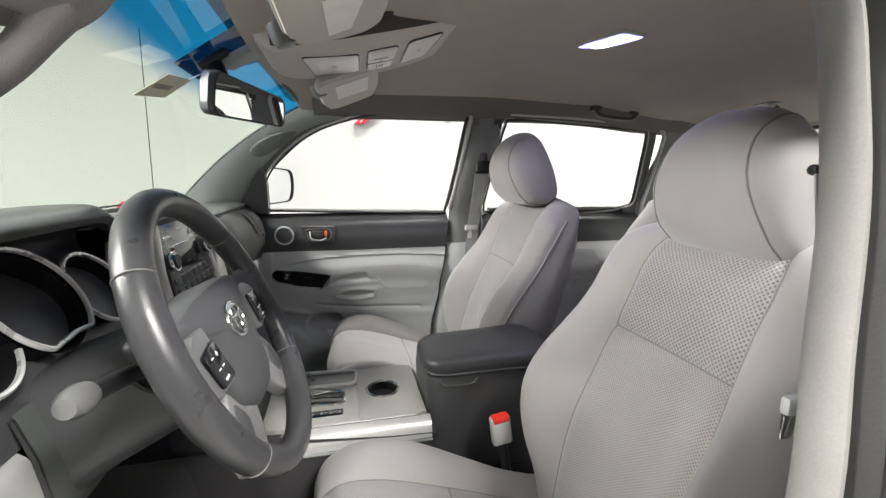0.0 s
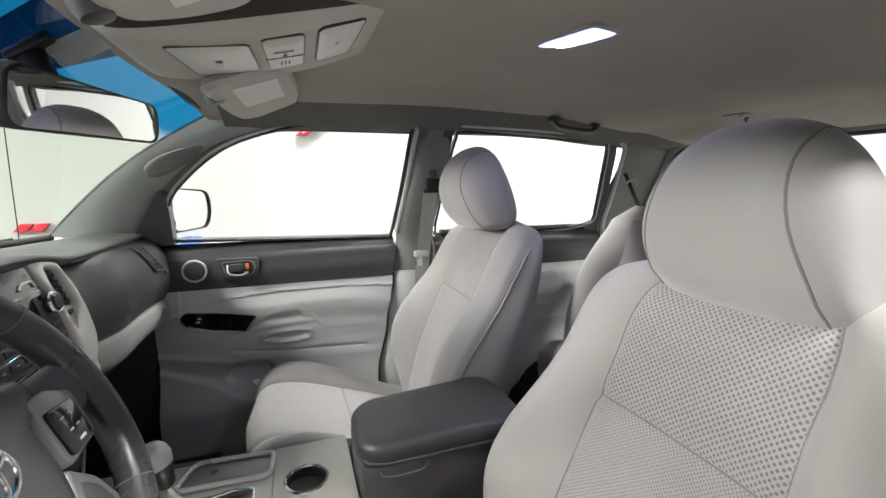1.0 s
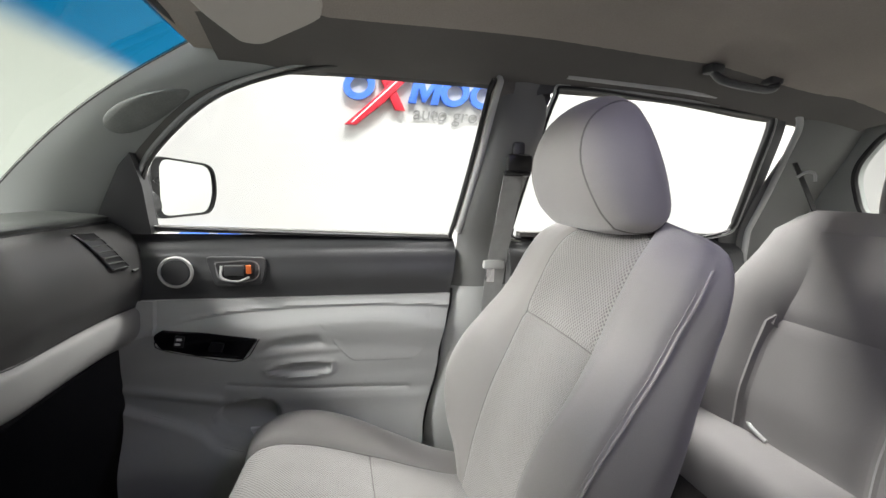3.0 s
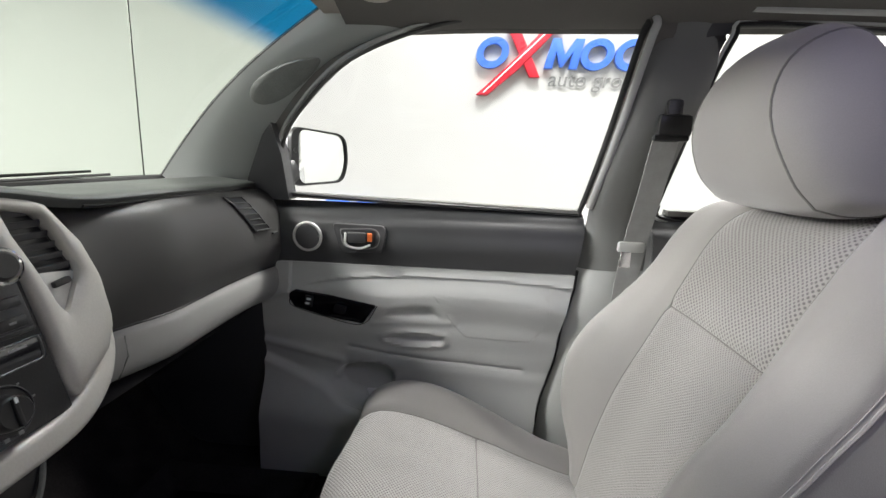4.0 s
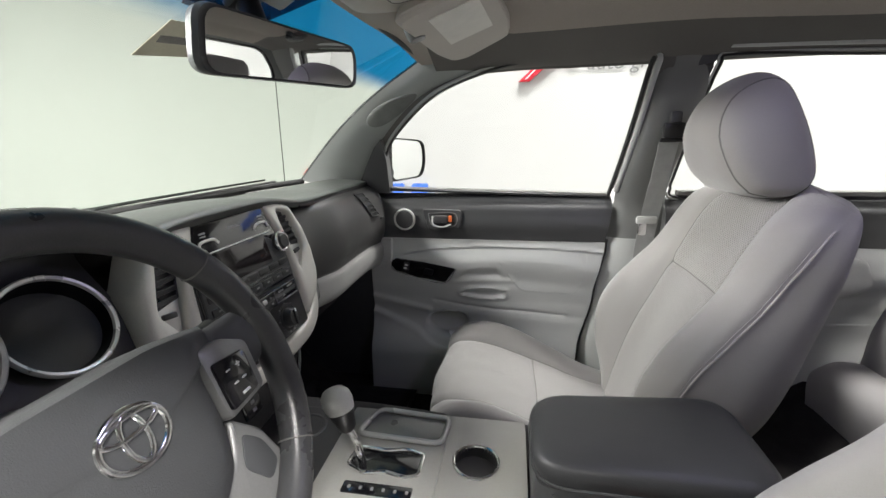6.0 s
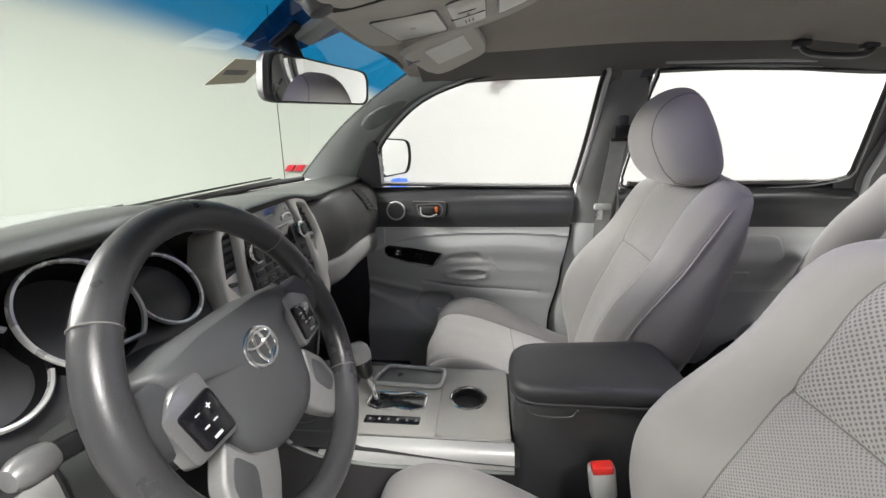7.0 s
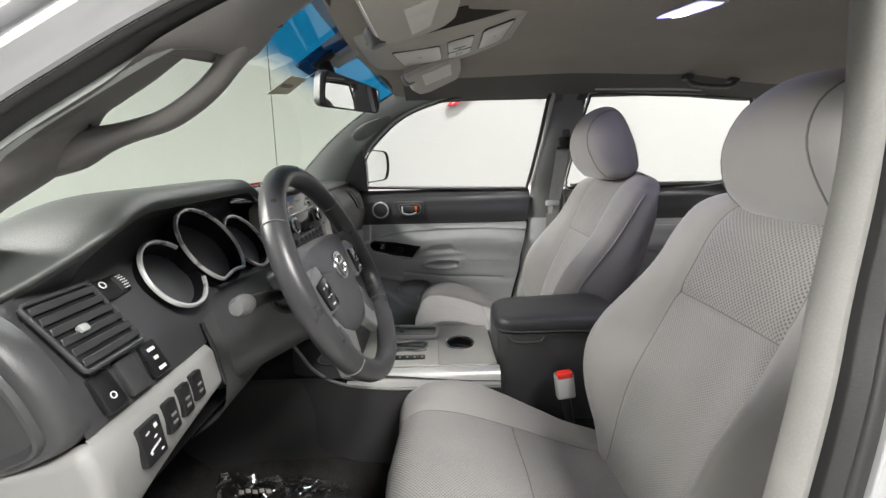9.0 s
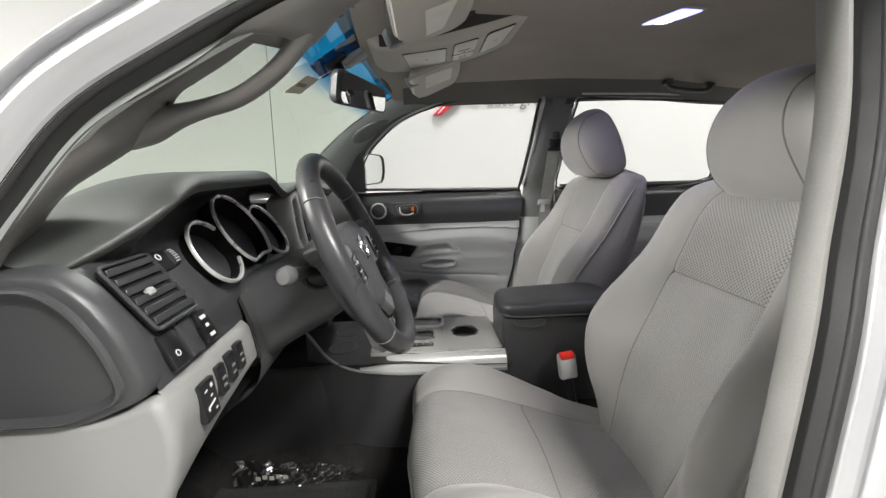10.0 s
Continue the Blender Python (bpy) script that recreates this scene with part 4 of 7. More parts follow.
for side in (1, -1):
    rd, rf = door("rear", side)
    pad = rounded([(0.66, 0.825), (0.98, 0.825), (1.0, 0.76), (0.95, 0.715), (0.68, 0.72)], 0.02, 4)
    on_door(rd, "rear", pad, M_LIGHTTRIM, "armrest_pad", 0.016, s=side)
    line_on_door(rd, "rear", [*pad, pad[0]], M_PILLAR, "pad_piping", 0.003, 0.002, side, 60)
    cup = rounded([(0.72, 0.690), (0.90, 0.692), (0.89, 0.655), (0.73, 0.652)], 0.012, 4)
    on_door(rd, "rear", cup, M_PILLAR, "pull_cup", 0.004, s=side)
    line_on_door(rd, "rear", [*cup, cup[0]], M_LIGHTTRIM, "cup_rim", 0.005, 0.003, side, 48)
    line_on_door(rd, "rear", [(0.60, 0.62), (0.80, 0.615), (1.1, 0.625)], M_LIGHTTRIM, "crease", 0.006, 0.002, side)
# quarter lining between the rear door and the back wall
for side in (1, -1):
    solo("quarter_trim", sheet(lambda u, v: (1.205 + 0.245 * u, (lerp_table([(0.30, 0.735), (0.985, 0.740), (1.40, 0.575)], 0.30 + 1.08 * v) - 0.02 * math.sin(math.pi * u)) * side, 0.30 + 1.08 * v), 8, 24, 0.006), M_UPPERB, "grey moulded rear quarter trim", "pillar trim")

# ---- seats ----
RECLINE = radians(20.8)
SU, CU = math.sin(RECLINE), math.cos(RECLINE)
SEAM_S = 0.38
S0, S1 = -0.13, 0.625
# backrest section by height: half width of the insert, half width over all, bolster crest, dish of the insert, depth behind
BACK_INSERT = [(-0.13, 0.085), (0.0, 0.105), (0.10, 0.122), (0.20, 0.133), (0.30, 0.134), (0.38, 0.128), (0.45, 0.125), (0.52, 0.125), (0.58, 0.110), (0.625, 0.07)]
BACK_WIDTH = [(-0.13, 0.185), (0.0, 0.212), (0.10, 0.245), (0.20, 0.262), (0.30, 0.258), (0.38, 0.248), (0.45, 0.242), (0.52, 0.239), (0.57, 0.224), (0.605, 0.186), (0.625, 0.125)]
BACK_CREST = [(-0.13, -0.06), (-0.05, -0.02), (0.02, 0.018), (0.09, 0.064), (0.17, 0.093), (0.25, 0.091), (0.33, 0.068), (0.41, 0.043), (0.48, 0.031), (0.55, 0.016), (0.59, -0.010), (0.625, -0.055)]
BACK_DISH = [(-0.13, 0.0), (0.10, 0.004), (0.30, 0.0), (0.48, 0.002), (0.55, -0.006), (0.59, -0.026), (0.625, -0.06)]
BACK_DEPTH = [(-0.13, 0.07), (0.05, 0.11), (0.20, 0.135), (0.40, 0.135), (0.50, 0.125), (0.58, 0.105), (0.625, 0.085)]


def back_section(s):
    """Half of the backrest's section at height s, from the middle of the front round to the middle of the back: rows (y, f)."""
    ys, w, b, c, T = flow(BACK_INSERT, s), flow(BACK_WIDTH, s), flow(BACK_CREST, s), flow(BACK_DISH, s), flow(BACK_DEPTH, s)
    yb = ys + 0.60 * (w - ys)
    front = [(0.0, c), (ys * 0.5, c + 0.001), (ys, c + 0.004 + 0.14 * max(0.0, b))]
    roll = [front[-1], ((ys + yb) / 2, c + 0.62 * (b - c) + 0.006), (yb, b), (w - 0.012, b - 0.020 - 0.10 * max(0.0, b)), (w - 0.003, b - 0.050)]
    side = [roll[-1], (w + 0.002, (b - 0.05 - T) / 2), (w - 0.016, 0.028 - T), (w - 0.055, 0.004 - T), (w * 0.45, -T), (0.0, -T - 0.006)]
    return front, roll, side


def back_point(yc, y, s, f):
    return (0.265 + s * SU - f * CU, yc + y, 0.50 + s * CU + f * SU)


def back_strip(yc, sgn, which, q, s):
    """A point at q from 0 to 1 along one strip of the section, sgn for the side."""
    p = at_spline([(0, y, f) for y, f in back_section(s)[which]], q)
    y, f = p.y, p.z
    if which == 0:
        f -= 0.006 * math.exp(-((s - SEAM_S) / 0.010) ** 2) + 0.006 * smooth(0.86, 1.0, q) ** 2
        f += 0.0022 * noise.noise(Vector((y * 14 * sgn, s * 9, 1.3 + yc)))
    if which == 1:
        f -= 0.006 * smooth(0.14, 0.0, q) ** 2
        f += 0.004 * noise.noise(Vector((y * 8 * sgn, s * 7, 1.3 + yc))) * smooth(0.0, 0.2, q) * smooth(1.0, 0.8, q) + 0.0012 * noise.noise(Vector((y * 40 * sgn, s * 30, 5.1)))
    return back_point(yc, y * sgn, s, f)


CUSHION = [(0.30, 0.465), (0.20, 0.492), (0.061, 0.541), (-0.06, 0.580), (-0.135, 0.590), (-0.175, 0.572), (-0.190, 0.525), (-0.183, 0.46), (-0.165, 0.40)]


def cushion_point(yc, u, v):
    p = at_spline([(a, 0, b) for a, b in CUSHION], v)
    q = at_spline([(a, 0, b) for a, b in CUSHION], min(1, v + 0.01))
    t = (q - p).normalized() if v < 0.99 else Vector((0.2, 0, -1))
    n = Vector((-t.z, 0, t.x))
    if n.z < 0 and v < 0.5:
        n = -n
    if v >= 0.5 and n.x > 0:
        n = -n
    a = abs(u)
    h = 0.040 * (smooth(0.50, 0.80, a) - 0.75 * smooth(0.82, 1.0, a) ** 1.5) * flow([(0.0, 0.05), (0.15, 0.35), (0.32, 1.0), (0.42, 0.9), (0.55, 0.35), (0.8, 0.05)], v)
    h -= 0.03 * smooth(0.8, 1.0, a) ** 2
    h += 0.012 * math.cos(min(1, a / 0.6) * math.pi / 2)
    h -= 0.007 * math.exp(-((a - 0.57) / 0.022) ** 2)
    if a < 0.57:
        h -= 0.006 * math.exp(-((v - 0.25) / 0.014) ** 2)
    h += 0.004 * noise.noise(Vector((u * 2.2, v * 4, 7.7))) + 0.0018 * noise.noise(Vector((u * 9, v * 16, 2.4)))
    w = 0.258 - 0.02 * smooth(0.55, 1.0, v)
    return Vector((p.x, yc + u * w, p.z)) + n * h


def front_seat(yc, head, hx, label):
    t = thing("front_seat", (0.1, yc, FLOOR_Z + 0.02), label, "car seat", "front seats")
    fu = lambda a, b, n: [a + (b - a) * i / (n - 1) for i in range(n)]
    svals = fu(S0, S1, 62)
    lo = [s for s in svals if s < SEAM_S] + [SEAM_S]
    hi = [SEAM_S] + [s for s in svals if s > SEAM_S]
    ins = fu(-1.0, 1.0, 29)
    F = lambda u, s: back_strip(yc, 1 if u >= 0 else -1, 0, abs(u), s)
    part("backrest_insert_lower", sheet(F, 0, 0, us=ins, vs=lo), M_MESH2, t, "finely knitted grey cloth", recalc=False)
    part("backrest_insert_upper", sheet(F, 0, 0, us=ins, vs=hi), M_MESH, t, "coarse knitted grey mesh cloth", recalc=False)
    for sgn in (-1, 1):
        part("backrest_bolster", sheet(lambda q, s: back_strip(yc, sgn, 1, q, s), 0, 0, us=fu(0.0, 1.0, 24), vs=svals), M_SEAT, t, "smooth grey cloth side bolster")
        part("backrest_side", sheet(lambda q, s: back_strip(yc, sgn, 2, q, s), 0, 0, us=fu(0.0, 1.0, 28), vs=svals), M_SEAT_SIDE, t)
        part("seam", tube([back_strip(yc, sgn, 0, 1.0, s) for s in svals[2:-2]], 0.0015, 6, (1, 0, 0)), M_SEAM, t)
        part("side_piping", tube([back_strip(yc, sgn, 1, 1.0, s) for s in svals[3:-5]], 0.0022, 6, (1, 0, 0)), M_SEAT, t)
        part("stitching", tube([back_strip(yc, sgn, 1, 0.93, s) for s in svals[6:-8]], 0.0009, 5, (1, 0, 0)), M_SEAT_SIDE, t)
    loop = [back_strip(yc, 1, k, q, S1) for k in (0, 1, 2) for q in fu(0, 1, 12)[:-1]] + [back_strip(yc, -1, k, q, S1) for k in (2, 1, 0) for q in fu(1, 0, 12)[:-1]]
    mid = Vector(back_point(yc, 0, S1 + 0.006, -0.07))
    part("backrest_top", loft([[Vector(p).lerp(mid, k) + Vector((0, 0, 0.012 * math.sin(k * math.pi / 2))) for p in loop] for k in (0.0, 0.15, 0.4, 0.7, 0.97)], caps=False), M_SEAT, t)
    part("seam", tube([F(u, SEAM_S) for u in ins], 0.0014, 6, (1, 0, 0)), M_SEAM, t)
    # cushion
    C = lambda u, v: cushion_point(yc, u, v)
    vv = fu(0.0, 1.0, 58)
    rear = [v for v in vv if v < 0.25] + [0.25]
    fore = [0.25] + [v for v in vv if 0.25 < v < 0.70] + [0.70]
    nose = [0.70] + [v for v in vv if v > 0.70]
    ins = fu(-0.57, 0.57, 27)
    part("cushion_insert_rear", sheet(C, 0, 0, us=ins, vs=rear), M_MESH2, t, "finely knitted grey cloth", recalc=False)
    part("cushion_insert_front", sheet(C, 0, 0, us=ins, vs=fore), M_MESH2, t, "finely knitted grey cloth", recalc=False)
    part("cushion_nose", sheet(C, 0, 0, us=ins, vs=nose), M_SEAT, t, recalc=False)
    part("seam", tube([C(u, 0.25) for u in ins], 0.0014, 6, (0, 0, 1)), M_SEAM, t)
    part("seam", tube([C(u, 0.70) for u in ins], 0.0013, 6, (0, 0, 1)), M_SEAM, t)
    for sgn in (-1, 1):
        part("cushion_bolster", sheet(lambda u, v: C(u * sgn, v), 0, 0, us=fu(0.57, 1.0, 18), vs=vv), M_SEAT, t, "smooth grey cloth side bolster", recalc=False)
        part("seam", tube([C(0.57 * sgn, v) for v in vv[1:-6]], 0.0014, 6, (0, 0, 1)), M_SEAM, t)

        def side(u, v):
            p = C(sgn, v)
            return (p.x, p.y + 0.012 * sgn * math.sin(math.pi * u), p.z + (0.37 - p.z) * u) if p.z > 0.37 else (p.x, p.y, p.z - 0.001 * u)
        part("cushion_side", sheet(side, 8, 40), M_SEAT_SIDE, t)
        part("side_valance", rbox(0.08, yc + 0.262 * sgn, 0.395, 0.46, 0.022, 0.085, 0.01), M_PILLAR, t, "grey plastic side cover")
    part("seat_frame", rbox(0.07, yc, 0.345, 0.42, 0.44, 0.05, 0.01), M_BLACK, t)
    for sgn in (-1, 1):
        part("seat_rail", rbox(0.07, yc + 0.19 * sgn, FLOOR_Z + 0.045, 0.52, 0.05, 0.05, 0.006), M_BLACK, t)
    # head restraint: teardrop side outline, flat piped cheeks
    dz = head
    prof = [(0.425, 1.022), (0.385, 1.065), (0.364, 1.145), (0.385, 1.212), (0.435, 1.248), (0.478, 1.243), (0.512, 1.19), (0.538, 1.12), (0.548, 1.055), (0.52, 1.020), (0.47, 1.014)]
    loop = spline([(a + hx, 0, b) for a, b in [*prof, prof[0]]], 44)[:-1]

    A = 0.128

    def ring_at(t, side=0.0):
        """The outline at t across the front panel (-1 to 1), or at t from 0 to 1 on the cheek of that side; the panel narrows upwards."""
        res = []
        zb = 1.062
        for p in loop:
            edge = 0.80 - 0.24 * smooth(1.05, 1.25, p.z)
            q = t * edge if not side else side * (edge + (0.995 - edge) * t)
            kz = max(0.02, 1 - abs(q) ** 2.7) ** (1 / 2.4)
            kx = max(0.02, 1 - abs(q) ** 3.6) ** (1 / 3.2)
            res.append((0.47 + hx + (p.x - 0.47 - hx) * kx, yc + A * q, zb + (p.z - zb) * (kz if p.z > zb else kx) + dz))
        return res
    n = 22
    hr = part("headrest", loft([ring_at(-1 + 2 * i / n) for i in range(n + 1)], caps=False), M_SEAT, t, "rounded grey cloth head restraint")
    for sgn in (-1, 1):
        bm = loft([ring_at(1 - (1 - i / 11) ** 2, sgn) for i in range(12)], caps=False)
        bm.verts.ensure_lookup_table()
        bm.faces.new(bm.verts[-len(loop):])
        part("cheek", bm, M_SEAT_SIDE, hr, "grey cloth side panel")
        part("piping", tube(ring_at(sgn), 0.0016, 6, (0, 1, 0), True), M_SEAM, hr)
        part("post", tube([(0.520, yc + 0.06 * sgn, 1.0), (0.525, yc + 0.06 * sgn, 1.06 + dz)], 0.007, 10, (1, 0, 0)), M_CHROME, t)
    return t


driver_seat = front_seat(-0.389, 0.0, 0.046, "grey cloth driver's seat with knitted inserts and rounded headrest")
passenger_seat = front_seat(0.385, 0.030, -0.004, "grey cloth passenger seat with knitted inserts beside the closed door")
passenger_seat.location.x += 0.018
# recliner lever on the driver's outer side
part("recline_lever", sweep(spline([(0.27, -0.668, 0.44), (0.20, -0.672, 0.452), (0.12, -0.672, 0.462)], 10), ellipse(0.010, 0.008, 8), (0, 1, 0)), M_PILLAR, driver_seat)


def buckle(x, y, z, lean):
    t = thing("belt_buckle", (x, y, z - 0.16), "light grey belt buckle with a red release button", "seat belt buckle", "belt buckles")
    part("stalk", tube(spline([(x + 0.03, y, z - 0.16), (x + 0.015, y, z - 0.09), (x + 0.004, y, z - 0.03)], 8), 0.011, 10, (1, 0, 0)), M_BLACK, t)
    part("housing", rbox(x, y, z, 0.046, 0.024, 0.068, 0.007, 3, 0, lean), M_LIGHTTRIM, t)
    part("release_button", rbox(x - 0.0035 - 0.03 * math.sin(radians(-lean)) * 0, y - 0.002, z + 0.029, 0.038, 0.022, 0.016, 0.004, 2, 0, lean), M_RED, t, "bright red button")


buckle(0.205, -0.148, 0.585, -8)
buckle(0.215, 0.128, 0.565, -8)


def rear_bench():
    t = thing("rear_bench_seat", (1.1, 0.0, FLOOR_Z + 0.1), "grey cloth rear bench seat with folding backrests", "car seat")
    for y0, y1 in ((0.050, 0.640), (-0.640, 0.045)):
        w = (y1 - y0) / 2
        yc = (y0 + y1) / 2

        def back(u, v):
            a = abs(u)
            z = 0.48 + 0.53 * v
            x = 1.055 + 0.145 * v + 0.022 * smooth(0.30, 0.05, v) - 0.03 * (smooth(0.45, 0.75, a) - smooth(0.8, 1.0, a) * 1.6) * smooth(1.0, 0.7, v) + 0.05 * smooth(0.92, 1.0, v) ** 2
            x += 0.012 * math.exp(-((a - 0.60) / 0.03) ** 2) * (v < 0.64)
            if a < 0.6:
                x += 0.010 * math.exp(-((v - 0.62) / 0.025) ** 2)
            zz = z - (0.05 if u * yc > 0 else 0.012) * smooth(0.75, 1.0, a) ** 2 * smooth(0.7, 1.0, v)
            return (x, yc + u * w * (1 - (0.30 if u * yc > 0 else 0.02) * smooth(0.40, 1.0, v) ** 1.4), zz)
        b = part("backrest", sheet(lambda u, v: back(2 * u - 1, v), 40, 36, -0.09), M_SEAT_SIDE, t)
        part("seam", tube([back(-0.6 + 1.2 * i / 20, 0.62) for i in range(21)], 0.003, 6, (1, 0, 0)), M_SEAM, b)
        for sg in (-1, 1):
            part("seam", tube([back(0.6 * sg, 0.05 + 0.57 * i / 16) for i in range(17)], 0.003, 6, (1, 0, 0)), M_SEAM, b)

        def cush(u, v):
            a = abs(2 * u - 1)
            p = at_spline([(1.10, 0, 0.495), (1.03, 0, 0.515), (0.95, 0, 0.532), (0.905, 0, 0.528), (0.885, 0, 0.50), (0.89, 0, 0.43), (0.91, 0, 0.34)], v)
            return (p.x, yc + (2 * u - 1) * w, p.z - 0.03 * smooth(0.85, 1.0, a) ** 2)
        part("cushion", sheet(cush, 24, 34, -0.02), M_SEAT_SIDE, t)
    part("bench_base", rbox(1.06, 0, 0.40, 0.30, 1.30, 0.10, 0.02), M_BLACK, t)
    part("latch_button", lathe([(0, 0.004), (0.007, 0.004), (0.009, 0)], frame_of((1.036, 0.555, 0.62), (0, 1, 0), (0.2, 0, 1)), 14), M_DARK, t)
    part("strap_loop", tube(spline([(1.03, 0.50, 0.548), (1.01, 0.47, 0.560), (0.99, 0.44, 0.562), (0.985, 0.40, 0.552)], 12), 0.005, 8), M_LIGHTTRIM, t, "pale strap loop")
    for yc in (0.302, -0.32):
        loop = spline([(a, 0, b) for a, b in [(1.25, 1.035), (1.24, 1.12), (1.256, 1.226), (1.30, 1.243), (1.335, 1.22), (1.34, 1.12), (1.32, 1.035), (1.25, 1.035)]], 34)[:-1]
        cc = Vector((1.29, 0, 1.15))
        W = 0.105
        rows = [[(cc.x + (p.x - cc.x) * k, yc + a, cc.z + (p.z - cc.z) * k) for p in loop] for a, k in
                ((-W - 0.02, 0.45), (-W - 0.016, 0.8), (-W, 0.97), (-W / 2, 1.0), (0, 1.01), (W / 2, 1.0), (W, 0.97), (W + 0.016, 0.8), (W + 0.02, 0.45))]
        h = part("headrest", loft(rows), M_SEAT_SIDE, t, "grey cloth rear head restraint", 60)
        for sg in (-1, 1):
            part("post", tube([(1.275, yc + 0.075 * sg, 1.03), (1.285, yc + 0.075 * sg, 1.09)], 0.006, 8, (1, 0, 0)), M_CHROME, h)
            part("post_collar", rbox(1.27, yc + 0.075 * sg, 1.025, 0.03, 0.04, 0.012, 0.004), M_LIGHTTRIM, h)
    belt = thing("rear_seat_belt", (1.26, 0.10, 0.9), "grey woven rear belt lying over the backrest", "seat belt")
    path = spline([(1.34, 0.30, 1.06), (1.262, 0.14, 1.03), (1.20, 0.10, 0.985), (1.13, 0.115, 0.86), (1.085, 0.13, 0.72), (1.04, 0.14, 0.58)], 24)
    part("webbing", sweep(path, [(-0.023, -0.001), (0.023, -0.001), (0.023, 0.0012), (-0.023, 0.0012)], (1, 0, 0.35)), M_WEBBING, belt)
    hook = thing("belt_hook", (1.25, 0.56, 1.17), "black belt end with a pale clip on the rear pillar", "seat belt")
    part("webbing", sweep(spline([(1.225, 0.612, 1.215), (1.24, 0.592, 1.16), (1.275, 0.565, 1.06)], 10), [(-0.008, -0.001), (0.008, -0.001), (0.008, 0.001), (-0.008, 0.001)], (0, 1, 0)), M_BLACK, hook)
    part("clip", tube(spline([(1.225, 0.60, 1.175), (1.235, 0.585, 1.19), (1.25, 0.575, 1.185), (1.252, 0.572, 1.165)], 12), 0.004, 8), M_LIGHTTRIM, hook)


rear_bench()

# ---- steering wheel ----
WHEEL_C = Vector((-0.2695, -0.363, 0.945))
WT = radians(24.2)
WHEEL = frame_of(WHEEL_C, (0, 1, 0), (-math.sin(WT), 0, math.cos(WT)))


M_SPOKE = material("satin_grey_spoke", (0.24, 0.24, 0.236), 0.52, metal=0.4, var=0.06, scale=9)


def steering_wheel():
    t = thing("steering_wheel", WHEEL_C, "dark grey four-spoke steering wheel with worn leather rim", "steering wheel")
    R = 0.1795
    part("rim", ring(R, 0.0178, WHEEL, 72, 16, 1.05), M_LEATHER, t, "worn black leather rim")
    for ang in (38, 142, 218, 322):
        a = radians(ang)
        part("rim_seam", moved(ring(0.0183, 0.0010, Matrix.Identity(4), 20, 6), WHEEL @ Matrix.Translation((R * math.cos(a), R * math.sin(a), 0)) @ Matrix.Rotation(a, 4, "Z") @ Matrix.Rotation(radians(90), 4, "X")), M_SEAM, t)
    # airbag cover: domed shield
    outline = rounded([(-0.124, 0.058), (-0.06, 0.068), (0.06, 0.068), (0.124, 0.058), (0.118, 0.036), (0.090, 0.024), (0.086, -0.035), (0.070, -0.080), (0.036, -0.102), (-0.036, -0.102), (-0.070, -0.080), (-0.086, -0.035), (-0.090, 0.024), (-0.118, 0.036)], 0.016, 4)
    rows = []
    for k, h in ((1.0, -0.045), (1.0, -0.012), (0.985, 0.0), (0.93, 0.008), (0.75, 0.014), (0.5, 0.018), (0.22, 0.0195)):
        rows.append([(a * k, b * k, h) for a, b in outline])
    bm = loft(rows, caps=False)
    bm.verts.ensure_lookup_table()
    bm.faces.new(bm.verts[-len(outline):])
    hub = part("airbag_cover", moved(bm, WHEEL @ pose(0, -0.004, -0.012)), M_AIRBAG, t, "smooth dark grey hub cover")
    # abstract badge: oval ring with two inner loops
    e = WHEEL @ pose(0, 0.008, 0.0085) @ Matrix.Diagonal((1.35, 1.35, 1.2, 1))
    part("badge", moved(sweep([(0.0205 * math.cos(2 * math.pi * i / 32), 0.0165 * math.sin(2 * math.pi * i / 32), 0) for i in range(32)], ellipse(0.0022, 0.0016, 8), (0, 0, 1), True), e), M_CHROME, hub, "chrome oval badge")
    part("badge_bar", moved(sweep([(0.0072 * math.cos(2 * math.pi * i / 24), 0.014 * math.sin(2 * math.pi * i / 24), 0.0005) for i in range(24)], ellipse(0.0017, 0.0014, 8), (0, 0, 1), True), e), M_CHROME, hub)
    part("badge_bar", moved(sweep([(0.0175 * math.cos(2 * math.pi * i / 24), 0.0075 + 0.0055 * math.sin(2 * math.pi * i / 24), 0.0005) for i in range(24)], ellipse(0.0017, 0.0014, 8), (0, 0, 1), True), e), M_CHROME, hub)
    # spokes
    for sg in (-1, 1):
        sp = spline([(0.055 * sg, 0.005, -0.022), (0.11 * sg, 0.012, -0.016), (0.150 * sg, 0.018, -0.006), (0.174 * sg, 0.022, 0.0)], 14)
        part("side_spoke", moved(sweep(sp, lambda q: ellipse(0.040 - 0.012 * q, 0.010, 14), (0, 0, 1)), WHEEL), M_AIRBAG, t)
        spoke = rounded([(0.092, -0.040), (0.120, -0.072), (0.134, -0.128), (0.092, -0.160), (0.056, -0.124), (0.036, -0.096), (0.074, -0.076)], 0.008, 3)
        part("lower_spoke", prism([(a * sg, b) for a, b in spoke][::sg], WHEEL @ pose(0, 0, -0.030), 0.020, 0.005, 3), M_SPOKE, t, "satin grey lower spoke")
        inset = rounded([(0.094, -0.060), (0.112, -0.080), (0.118, -0.112), (0.098, -0.122), (0.078, -0.090)], 0.008, 3)
        part("spoke_inset", prism([(a * sg, b) for a, b in inset][::sg], WHEEL @ pose(0, 0, -0.0125), 0.004, 0.0015), M_AIRBAG, t)
        # switch pods
        pod = rounded([(0.086, 0.036), (0.116, 0.035), (0.148, 0.018), (0.141, -0.036), (0.082, -0.040)], 0.008, 3)
        pod = [(a * sg, b) for a, b in pod][::sg]
